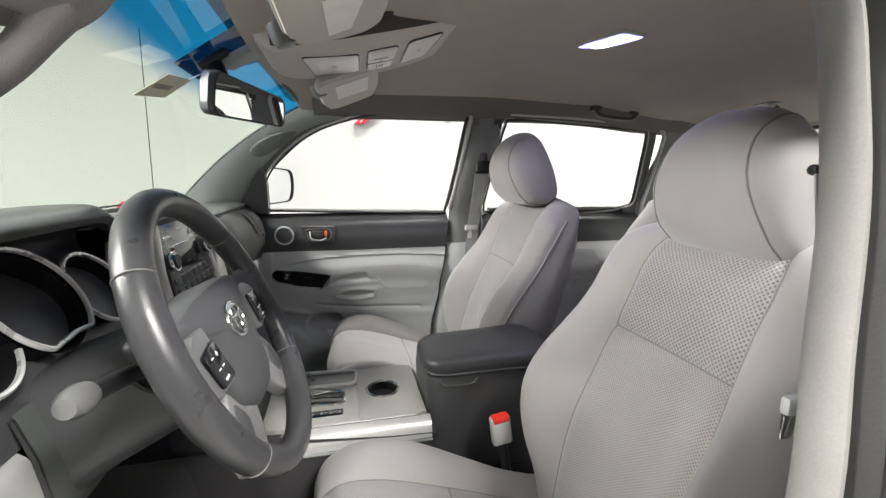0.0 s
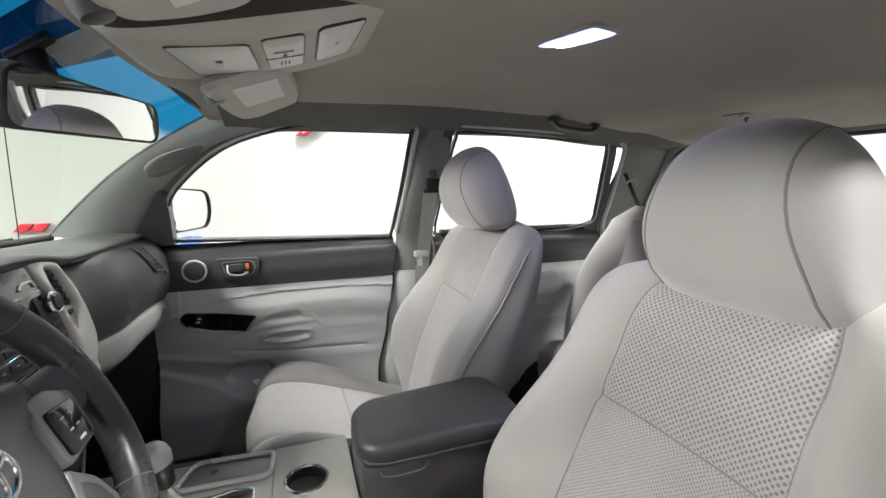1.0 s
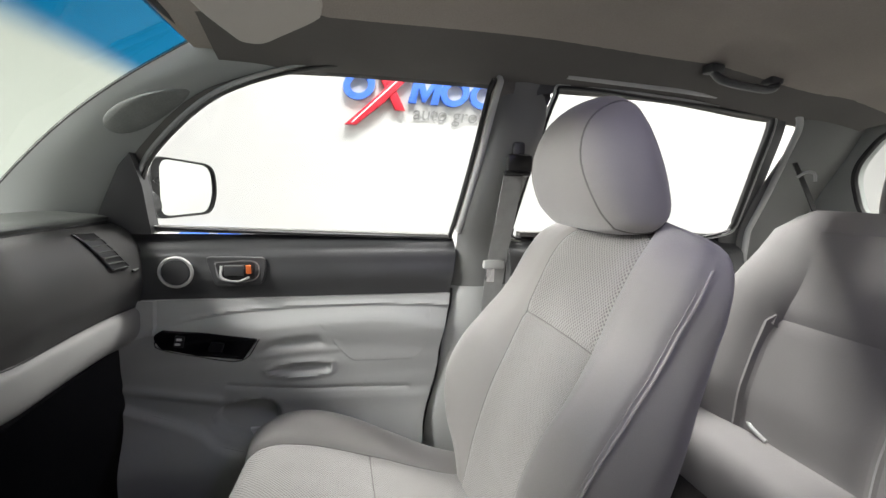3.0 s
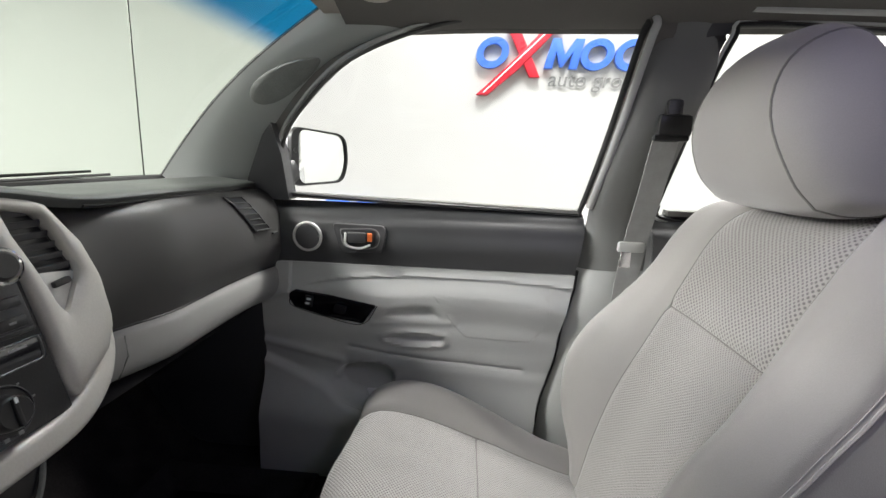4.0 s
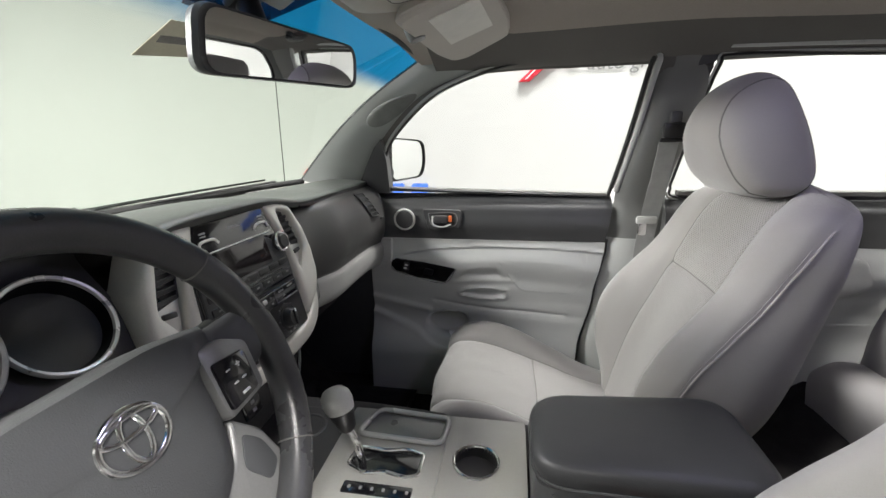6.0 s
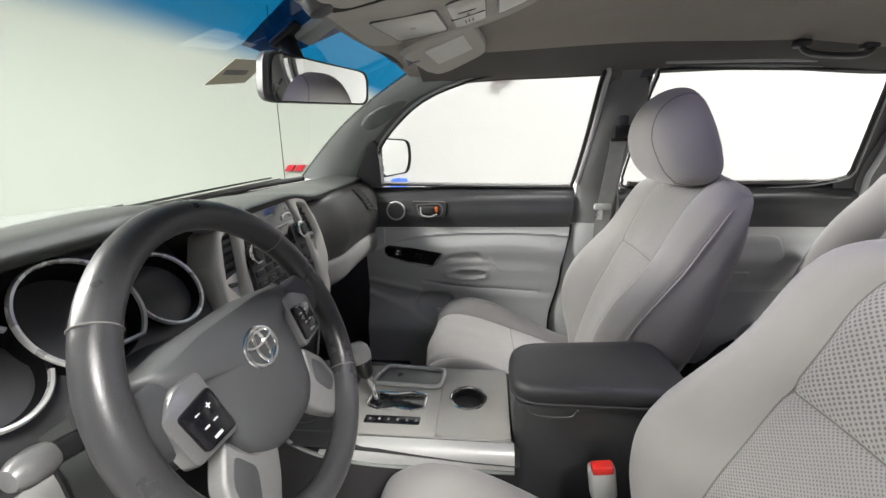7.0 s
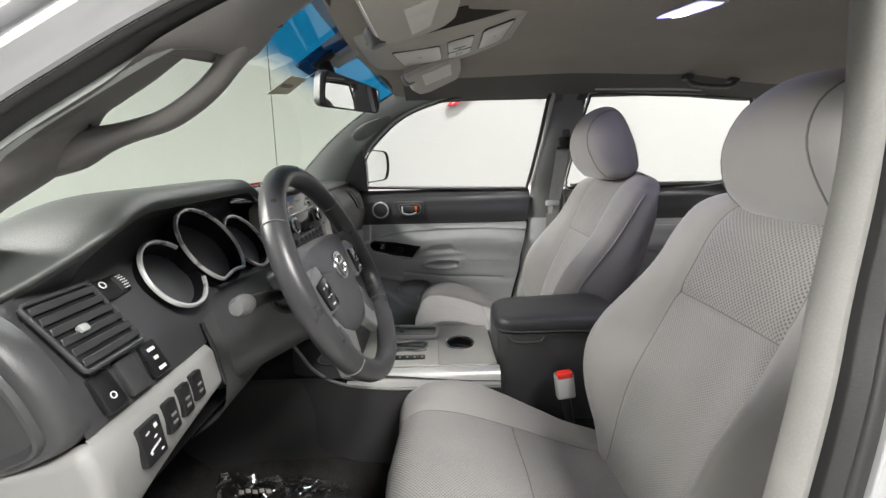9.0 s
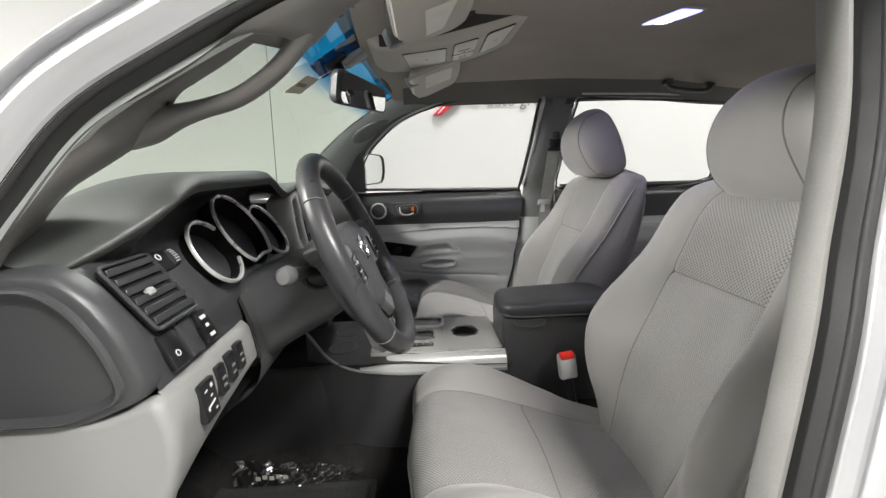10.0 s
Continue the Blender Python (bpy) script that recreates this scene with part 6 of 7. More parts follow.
        part("knob_ring", ring(0.0178, 0.0034, S(0.103 * sg, 0.177, 0.020), 32, 8), M_CHROME, k, "bright ring")
        part("clip_slot", moved(sweep(spline([(0.048 * sg, 0.214, 0), (0.058 * sg, 0.222, 0), (0.085 * sg, 0.222, 0), (0.092 * sg, 0.212, 0)], 14), ellipse(0.0024, 0.0018, 8), (0, 0, 1)), S(0, 0, 0.008)), M_SILVER, radio)
        part("mark", moved(rbox(0.076 * sg, 0.235, 0.0072, 0.014, 0.003, 0.0008, 0.0), FACE), M_SIGNGREY, radio)
        part("mark", moved(rbox(0.076 * sg, 0.230, 0.0072, 0.012, 0.0022, 0.0008, 0.0), FACE), M_SIGNGREY, radio)
    part("mark", moved(rbox(0.0, 0.232, 0.0072, 0.034, 0.004, 0.0008, 0.0), FACE), M_SIGNGREY, radio)
    for i in range(7):
        part("preset_button", moved(rbox(-0.099 + 0.033 * i, 0.1375, 0.011, 0.031, 0.0115, 0.005, 0.0014), FACE), M_BLACK, radio)
        part("preset_button", moved(rbox(-0.099 + 0.033 * i, 0.1155, 0.011, 0.031, 0.0125, 0.005, 0.0014), FACE), M_BLACK, radio)
        part("mark", moved(rbox(-0.099 + 0.033 * i, 0.1160, 0.0137, 0.007, 0.0026, 0.0006, 0.0), FACE), M_SIGNGREY, radio)
    part("slot_line", moved(rbox(0.0, 0.1268, 0.0138, 0.17, 0.0020, 0.002, 0.0004, 1), FACE), M_CHROME, radio, "bright thin line")
    # clock and hazard strip
    strip = part("switch_strip", prism(rounded([(-0.126, 0.095), (0.126, 0.095), (0.124, 0.066), (-0.124, 0.066)], 0.004, 3), S(0, 0, 0.003), 0.006, 0.002), M_GLOSSBLACK, t)
    part("strip_frame", tube([S(0, 0, 0.009) @ Vector((a, b, 0)) for a, b in rounded([(0.044, 0.094), (0.122, 0.094), (0.120, 0.068), (0.044, 0.068)], 0.006, 3)], 0.0014, 6, (1, 0, 0), True), M_DARK, strip)
    # The button's pale grey paints in a whitish reflection on the strip.
    part("hazard_button", moved(rbox(-0.010, 0.081, 0.009, 0.026, 0.017, 0.005, 0.002), FACE), M_SIGNGREY, strip, "square button, pale with a painted-in reflection")
    part("hazard_cap", moved(rbox(0.010, 0.085, 0.009, 0.012, 0.009, 0.005, 0.002), FACE), M_SILVER, strip)
    for a, b, w in ((0.030, 0.086, 0.005), (0.030, 0.074, 0.005), (0.066, 0.087, 0.016), (0.098, 0.088, 0.018), (0.072, 0.076, 0.006)):
        part("mark", moved(rbox(a, b, 0.0092, w, 0.0026, 0.0008, 0.0), FACE), M_SIGNGREY, strip)
    part("clock_window", moved(rbox(-0.075, 0.081, 0.0088, 0.080, 0.020, 0.003, 0.001), FACE), M_SCREEN, strip)
    # climate dials
    for a, r in ((-0.082, 0.026), (-0.006, 0.028), (0.068, 0.025)):
        k = part("climate_dial", lathe([(0, 0.017), (r * 0.62, 0.017), (r * 0.72, 0.014), (r * 0.78, 0.002), (r, 0.002), (r, 0.0), (0, 0.0)], S(a, 0.030, 0.004), 32), M_BLACK, t, "black rotary climate dial")
        part("dial_ring", ring(r * 1.12, 0.0012, S(a, 0.030, 0.0050), 32, 8), M_DARK, k)
        part("dial_bar", moved(rbox(a, 0.030, 0.022, 0.005, r * 1.25, 0.006, 0.002), FACE), M_BLACK, k)
        for q in range(-2, 3):
            aa = radians(90 + 42 * q)
            part("mark", moved(rbox(a + r * 1.22 * math.cos(aa), 0.030 + r * 1.22 * math.sin(aa), 0.0055, 0.003, 0.0022, 0.0008, 0.0), FACE), M_SIGNGREY, k)
        part("mark", moved(rbox(a, 0.030 + r * 0.55, 0.0252, 0.003, 0.006, 0.0008, 0.0), FACE), M_WHITEMARK, k)
        for q in (-1, 1):
            part("mark", moved(rbox(a + 0.007 * q, 0.030 - r * 1.05, 0.0062, 0.005, 0.004, 0.0012, 0.0), FACE), M_SIGNGREY, k)
    part("blue_arc", moved(sweep([(0.030 * math.cos(radians(150 + 60 * i / 10)), 0.030 * math.sin(radians(150 + 60 * i / 10)), 0) for i in range(11)], ellipse(0.0010, 0.0006, 6), (0, 0, 1)), S(-0.006, 0.030, 0.0052)), M_SIGNBLUE, t)
    # light band that runs under the dials and turns up to the passenger panel
    band = spline([(-0.200, 0.010, -0.010), (-0.150, -0.014, 0.0), (-0.05, -0.024, 0.003), (0.06, -0.024, 0.003), (0.130, -0.018, 0.001), (0.176, 0.004, -0.004), (0.205, 0.034, -0.012), (0.221, 0.062, -0.022)], 50)
    part("lower_band", moved(sweep(band, lambda q: rounded([(-0.017, -0.022), (0.017, -0.022), (0.017, 0.006), (-0.017, 0.008)], 0.008, 3), (0, 0, 1)), FACE), M_STACK, t, "champagne grey lower band")
    part("lower_box", prism(rounded([(-0.13, -0.036), (0.112, -0.036), (0.055, -0.118), (-0.10, -0.118)], 0.015, 3), S(0, 0, -0.07), 0.055, 0.01, 3), M_BLACK, t)
    part("box_edge", moved(tube(spline([(0.100, -0.040, -0.014), (0.085, -0.075, -0.014), (0.050, -0.125, -0.018)], 12), 0.003, 6, (0, 0, 1)), FACE), M_PILLAR_DARK, t)
    for a, b in ((-0.008, -0.056), (0.028, -0.054)):
        so = part("power_socket", lathe([(0, 0.004), (0.011, 0.004), (0.012, 0.010), (0.0145, 0.010), (0.0155, 0.0)], S(a, b, -0.016), 22), M_BLACK, t)
        part("socket_lid", moved(rbox(a, b + 0.013, -0.003, 0.010, 0.005, 0.004, 0.001), FACE), M_DARK, so)
    part("toggle_switch", moved(rbox(-0.078, -0.066, -0.014, 0.042, 0.034, 0.010, 0.003), FACE), M_GLOSSBLACK, t)
    for b in (-0.058, -0.072):
        part("mark", moved(rbox(-0.078, b, -0.0085, 0.009, 0.006, 0.0008, 0.0), FACE), M_SIGNGREY, t)


M_SCREEN = material("dark_display_glass", (0.012, 0.009, 0.010), 0.1, var=0.05, rough_var=0.03)
centre_stack()


def plate_with_hole(x0, x1, y0, y1, cx, cy, r, z, thick, n=40):
    rows = []
    for q in (0, 1):
        outer, inner = [], []
        for i in range(n):
            a = 2 * math.pi * i / n
            c, s = math.cos(a), math.sin(a)
            k = min(((x1 - cx) if c > 0 else (x0 - cx)) / c if abs(c) > 1e-6 else 9, ((y1 - cy) if s > 0 else (y0 - cy)) / s if abs(s) > 1e-6 else 9)
            outer.append((cx + c * k, cy + s * k, z - thick * q))
            inner.append((cx + c * r, cy + s * r, z - thick * q))
        rows.append((outer, inner))
    return loft([rows[1][0], rows[0][0], rows[0][1], rows[1][1]], caps=False)


M_LID = material("armrest_vinyl", (0.032, 0.033, 0.035), 0.42, var=0.1, scale=9, grain=0.6, grain_scale=600)


def console():
    t = thing("floor_console", (-0.05, 0.01, FLOOR_Z + 0.1), "dark grey floor console with silver grey shifter plate", "centre console")

    def body(u, v):
        x = -0.90 + 0.96 * u
        top = 0.600 + 0.02 * smooth(0.06, -0.3, x)
        pts = [(-0.150, 0.30), (-0.140, 0.50), (-0.130, top - 0.02), (-0.122, top), (0.142, top), (0.150, top - 0.02), (0.160, 0.5), (0.17, 0.30)]
        p = at_spline([(0, a, b) for a, b in pts], v)
        return (x, p.y, p.z)
    part("body", sheet(body, 12, 40), M_TUNNEL, t)
    top = part("shifter_plate", plate_with_hole(-0.10, 0.045, -0.110, 0.130, -0.041, 0.014, 0.037, 0.6275, 0.012), M_PLATE, t, "champagne grey top plate")
    part("front_plate", prism(rounded([(-0.30, -0.110), (-0.1005, -0.110), (-0.1005, 0.130), (-0.30, 0.130)], 0.004, 2), pose(0, 0, 0.617), 0.012, 0.002), M_PLATE, t)
    part("cup_holder", lathe([(0.037, 0.0), (0.036, -0.07), (0.0, -0.07)], pose(-0.041, 0.014, 0.627), 36), M_BLACK, top, "dark round cup well")
    part("cup_ring", ring(0.0385, 0.0032, pose(-0.041, 0.014, 0.628), 40, 8), M_CHROME, top, "bright ring")
    part("cup_insert", rbox(-0.030, 0.022, 0.575, 0.03, 0.02, 0.03, 0.006), M_RED, top, "red object in the cup well")
    # shift gate, tray and gear display
    gate = part("gate", prism(rounded([(-0.255, -0.025), (-0.225, -0.038), (-0.19, -0.030), (-0.155, -0.038), (-0.135, -0.03), (-0.135, 0.012), (-0.165, 0.020), (-0.20, 0.012), (-0.25, 0.015)], 0.008, 3), pose(0, 0, 0.627), 0.0035, 0.001), M_GLOSSBLACK, t, "gloss black shift gate")
    part("gate_rim", tube([(a, b, 0.631) for a, b in rounded([(-0.258, -0.027), (-0.225, -0.041), (-0.19, -0.033), (-0.155, -0.041), (-0.132, -0.033), (-0.132, 0.014), (-0.165, 0.023), (-0.20, 0.015), (-0.253, 0.018)], 0.008, 3)], 0.0034, 8, (0, 0, 1), True), M_CHROME, gate)
    part("gear_display", prism(rounded([(-0.25, -0.082), (-0.135, -0.082), (-0.135, -0.058), (-0.25, -0.058)], 0.004, 2), pose(0, 0, 0.627), 0.003, 0.0008), M_GLOSSBLACK, t)
    for i in range(6):
        part("mark", rbox(-0.238 + 0.019 * i, -0.070, 0.6305, 0.0045, 0.006, 0.001, 0.0), M_SIGNGREY, gate)
    tray = part("tray", prism(rounded([(-0.26, 0.055), (-0.112, 0.048), (-0.108, 0.105), (-0.24, 0.115)], 0.015, 4), pose(0, 0, 0.6292), 0.002, 0.0005), M_DARKSILVER, t)
    part("tray_rim", tube([(a, b, 0.634) for a, b in rounded([(-0.268, 0.048), (-0.106, 0.041), (-0.100, 0.112), (-0.245, 0.124)], 0.018, 4)], 0.005, 8, (0, 0, 1), True), M_SILVER, tray)
    # side trims
    def trim(u, v):
        x = -0.325 + 0.375 * u
        low = 0.587 + 0.012 * smooth(-0.24, -0.325, x)
        high = low + 0.003 + (0.622 - low) * smooth(-0.325, -0.235, x)
        return (x, -0.142 + 0.030 * v ** 2.2, low + (high - low) * math.sin(v * math.pi / 2) ** 0.8)
    part("side_trim", sheet(trim, 40, 10), M_SILVER, t, "satin silver side trim")
    lip = spline([(-0.455, -0.118, 0.700), (-0.436, -0.125, 0.676), (-0.400, -0.133, 0.631), (-0.336, -0.140, 0.600), (-0.236, -0.143, 0.586), (-0.135, -0.143, 0.583), (0.05, -0.142, 0.583)], 50)
    part("side_wing", sheet(lambda u, v: (at_spline(lip, u) + Vector((0, -0.012 * v, -0.20 * v)))[:], 50, 6, 0.004), M_TUNNEL, t)
    part("trim_lip", sweep(lip, ellipse(0.0045, 0.0035, 8), (0, 0, 1)), M_PILLAR_DARK, t, "satin grey lip")
    part("trim_line", tube([(-0.25 + 0.10 * k, -0.113, 0.6245) for k in range(4)], 0.0022, 6), M_CHROME, t)
    # front cup holders ahead of the shifter
    well = part("front_well", prism(rounded([(-0.45, -0.10), (-0.31, -0.10), (-0.31, 0.12), (-0.45, 0.12)], 0.02, 4), pose(0, 0, 0.612), 0.004, 0.001), M_BLACK, t)
    part("well_rim", tube([(a, b, 0.618) for a, b in rounded([(-0.455, -0.105), (-0.305, -0.105), (-0.305, 0.125), (-0.455, 0.125)], 0.02, 4)], 0.004, 8, (0, 0, 1), True), M_DARKTOP, well)
    for yy in (-0.05, 0.065):
        part("cup_ring", ring(0.036, 0.004, pose(-0.38, yy, 0.620), 30, 8), M_DARK, well)
    # armrest box
    box = thing("armrest_box", (0.20, 0.008, FLOOR_Z + 0.1), "dark charcoal console box with padded armrest lid", "armrest")
    rows = []
    for z, a in ((0.31, 0.0), (0.50, 0.0), (0.68, 0.004), (0.698, 0.0)):
        rows.append([(x, y, z) for x, y in rounded([(0.052 - a, -0.098 - a), (0.355 + a, -0.098 - a), (0.355 + a, 0.088 + a), (0.052 - a, 0.066 + a)], 0.025, 5)])
    part("box", loft(rows), M_DARK, box)
    rows = []
    for z, k in ((0.700, 0.985), (0.704, 1.0), (0.718, 1.01), (0.727, 0.995), (0.733, 0.95), (0.736, 0.85), (0.738, 0.6), (0.739, 0.3)):
        rows.append([(0.203 + (x - 0.203) * k, 0.008 + (y - 0.008) * k, z + 0.004 * math.cos((x - 0.2) * 6)) for x, y in rounded([(0.047, -0.104), (0.372, -0.106), (0.372, 0.100), (0.047, 0.066)], 0.055, 8)])
    lid = part("lid", loft(rows), M_LID, box, "padded dark grey armrest lid")
    part("lid_edge", tube([(0.203 + (x - 0.203) * 1.004, 0.008 + (y - 0.008) * 1.004, 0.706) for x, y in rounded([(0.047, -0.104), (0.372, -0.106), (0.372, 0.100), (0.047, 0.066)], 0.055, 8)], 0.0024, 6, (0, 0, 1), True), M_DARK, lid)
    part("latch", sweep(spline([(0.075, -0.102, 0.692), (0.09, -0.1045, 0.680), (0.15, -0.1045, 0.679), (0.165, -0.103, 0.694)], 12), ellipse(0.003, 0.002, 8), (0, 1, 0)), M_DARKTOP, box)
    # shifter
    s = thing("gear_shifter", (-0.25, -0.012, 0.63), "chrome gear lever with grey and black rounded knob", "gear lever")
    part("lever", tube(spline([(-0.235, -0.014, 0.625), (-0.245, -0.014, 0.67), (-0.258, -0.016, 0.70)], 10), 0.007, 12, (1, 0, 0)), M_CHROME, s)
    rows = []
    ax = Vector((-0.30, -0.03, 1)).normalized()
    m = frame_of((-0.255, -0.016, 0.692), (1, 0, 0.3), (0, 1, 0))
    for h, r in ((0.0, 0.010), (0.006, 0.015), (0.02, 0.0175), (0.04, 0.021), (0.055, 0.0235), (0.068, 0.022), (0.077, 0.016), (0.081, 0.006)):
        rows.append([m @ Vector((r * math.cos(2 * math.pi * i / 24) * (1.15 if h > 0.03 else 1.0), r * math.sin(2 * math.pi * i / 24), h)) for i in range(24)])
    part("knob", loft(rows[:4], caps=True), M_BLACK, s)
    part("knob_top", loft(rows[3:], caps=True), M_SILVER, s, "satin silver knob top")


console()

# ---- overhead parts ----


def visor(x, y, z, s, label):
    """A sun visor folded up under the roof lining; s = 1 or -1 for the side."""
    t = thing("sun_visor", (x, y, z - 0.02), label, "sun visor", "sun visors")
    c = frame_of((x, y, z), (1, 0, 0.36), (0, 1, 0.02 * s))
    if s > 0:
        o = rounded([(-0.080, -0.25), (0.065, -0.25), (0.092, 0.02), (0.092, 0.17), (0.062, 0.215), (-0.02, 0.228), (-0.052, 0.19), (-0.070, 0.06)], 0.03, 5)
        lab = [(-0.037, -0.205), (0.044, -0.205), (0.058, 0.0), (-0.030, 0.004)]
    else:
        o = rounded([(0.083, 0.05), (0.078, 0.115), (0.055, 0.140), (0.0, 0.137), (-0.055, 0.116), (-0.068, 0.066), (-0.072, -0.24), (0.080, -0.24)], 0.02, 5)[::-1]
        lab = [(-0.009, 0.098), (-0.014, -0.030), (0.045, -0.030), (0.026, 0.092)][::-1]
    o = o[::-1] if sum(a * d - b * e for (a, b), (e, d) in zip(o, [*o[1:], o[0]])) < 0 else o
    rows = [[c @ Vector((a * k, b * (1 - (1 - k) * 0.5), h)) for a, b in o] for h, k in ((0.011, 0.88), (0.010, 0.96), (0.003, 1.0), (-0.006, 1.0), (-0.011, 0.965), (-0.012, 0.88))]
    body = part("panel", loft(rows), M_VISOR, t)
    lab = lab[::-1] if sum(a * d - b * e for (a, b), (e, d) in zip(lab, [*lab[1:], lab[0]])) < 0 else lab
    part("label", prism(lab, c @ pose(0, 0, -0.0142), 0.0018, 0.0), M_PAPER, body, "pale warning label")
    part("edge_piping", tube([c @ Vector((a, b, -0.002)) for a, b in o], 0.0035, 8, (0, 0, 1), True), M_VISOR, body)
    part("hinge_clip", lathe([(0.0, -0.016), (0.014, -0.014), (0.018, -0.004), (0.018, 0.016)], c @ Matrix.Translation((-0.072, -0.13 if s > 0 else 0.085, 0)), 20), M_DARK, t, "dark round visor clip")
    part("clip_arm", tube([c @ Vector((-0.072, -0.13 if s > 0 else 0.085, 0.006)), c @ Vector((-0.070, 0.03 if s > 0 else -0.08, 0.004))], 0.005, 8), M_DARK, t)
    return t


visor(-0.098, 0.318, 1.372, 1, "beige-grey vinyl sun visor folded up with a label")
visor(-0.130, -0.345, 1.366, -1, "beige-grey vinyl sun visor above the steering wheel")


def overhead_console():
    """A long console under the middle of the roof: map lamp, switch block, map lamp from front to rear."""
    t = thing("overhead_console", (-0.05, 0.0, 1.34), "beige-grey overhead console with two lamp lenses and switch", "overhead console")
    keel = [(-0.262, 0, 1.375), (-0.225, 0, 1.357), (-0.13, 0, 1.361), (-0.035, 0, 1.378), (0.05, 0, 1.404), (0.115, 0, 1.432), (0.16, 0, 1.452)]

    def under(x, y, drop=0.0):
        s = 0.0
        for i in range(41):
            if at_spline(keel, i / 40).x <= x:
                s = i / 40
        a, b = at_spline(keel, s), at_spline(keel, min(1, s + 0.025))
        f = (x - a.x) / max(1e-6, b.x - a.x) if b.x > a.x else 0
        z = a.z + (b.z - a.z) * max(0, min(1, f))
        return Vector((x, y, z + 0.045 * smooth(0.105, 0.145, abs(y - 0.004)) - drop))

    def body(u, v):
        k = at_spline(keel, u)
        w = 0.148 - 0.03 * smooth(0.7, 1.0, u)
        y = 0.004 + (2 * v - 1) * w
        return under(k.x, y)
    part("housing", sheet(body, 44, 34, -0.004), M_VISOR, t)

    # Dark sheet that paints in shade on the console's driver side.
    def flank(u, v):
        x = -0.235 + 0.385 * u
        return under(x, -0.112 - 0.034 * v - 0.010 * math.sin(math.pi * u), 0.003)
    part("flank_shade", sheet(flank, 40, 8, -0.002), M_FLANK, t, "dark sheet painting the shade on the driver's flank")

    def plate(name, poly, mat, drop, label=""):
        c = (sum(p[0] for p in poly) / len(poly), sum(p[1] for p in poly) / len(poly))
        rows = [[under(c[0] + (x - c[0]) * k, c[1] + (y - c[1]) * k, d) for x, y in poly] for k, d in ((1.0, 0.0), (1.0, drop * 0.7), (0.97, drop), (0.5, drop), (0.1, drop))]
        return part(name, loft(rows, caps=False), mat, t, label)

    def gap(poly, parent, r=0.0022):
        part("gap", tube([under(x, y, 0.0005) for x, y in poly], r, 6, (0, 0, 1), True), M_BLACK, parent)
    front = rounded([(-0.186, -0.080), (-0.082, -0.086), (-0.074, 0.052), (-0.168, 0.066)], 0.012, 4)
    gap(front, plate("lamp_lens", front, M_LENSPALE, 0.0025, "pale frosted lamp lens"))
    rear = rounded([(0.012, -0.105), (0.080, -0.10), (0.072, 0.055), (0.016, 0.058)], 0.012, 4)
    gap(rear, plate("lamp_lens", rear, M_LENSPALE, 0.0025, "pale frosted lamp lens"))
    block = rounded([(-0.064, -0.098), (-0.008, -0.10), (-0.006, 0.042), (-0.058, 0.044)], 0.010, 4)
    sw = plate("switch_block", block, M_LENSPALE, 0.005, "pale two-part switch block")
    gap(block, sw, 0.0018)
    part("gap", tube([under(-0.062, -0.016, 0.005), under(-0.008, -0.016, 0.005)], 0.0015, 6), M_BLACK, sw)
    for i in (-1, 0, 1):
        part("mark", tube([under(-0.034 + 0.006 * i, 0.006, 0.0055), under(-0.034 + 0.006 * i, 0.022, 0.0055)], 0.0012, 5), M_INK, sw)
    part("mark", tube([under(-0.050, -0.046, 0.0055), under(-0.022, -0.046, 0.0055)], 0.0014, 5), M_INK, sw)


M_FLANK = material("flank_shade_brown", (0.055, 0.05, 0.046), 0.95, var=0.1, scale=8, grain=0.6, grain_scale=400, shine=0.12)
M_LENSPALE = material("frosted_lens_plastic", (0.62, 0.605, 0.56), 0.4, var=0.05, scale=20)
overhead_console()


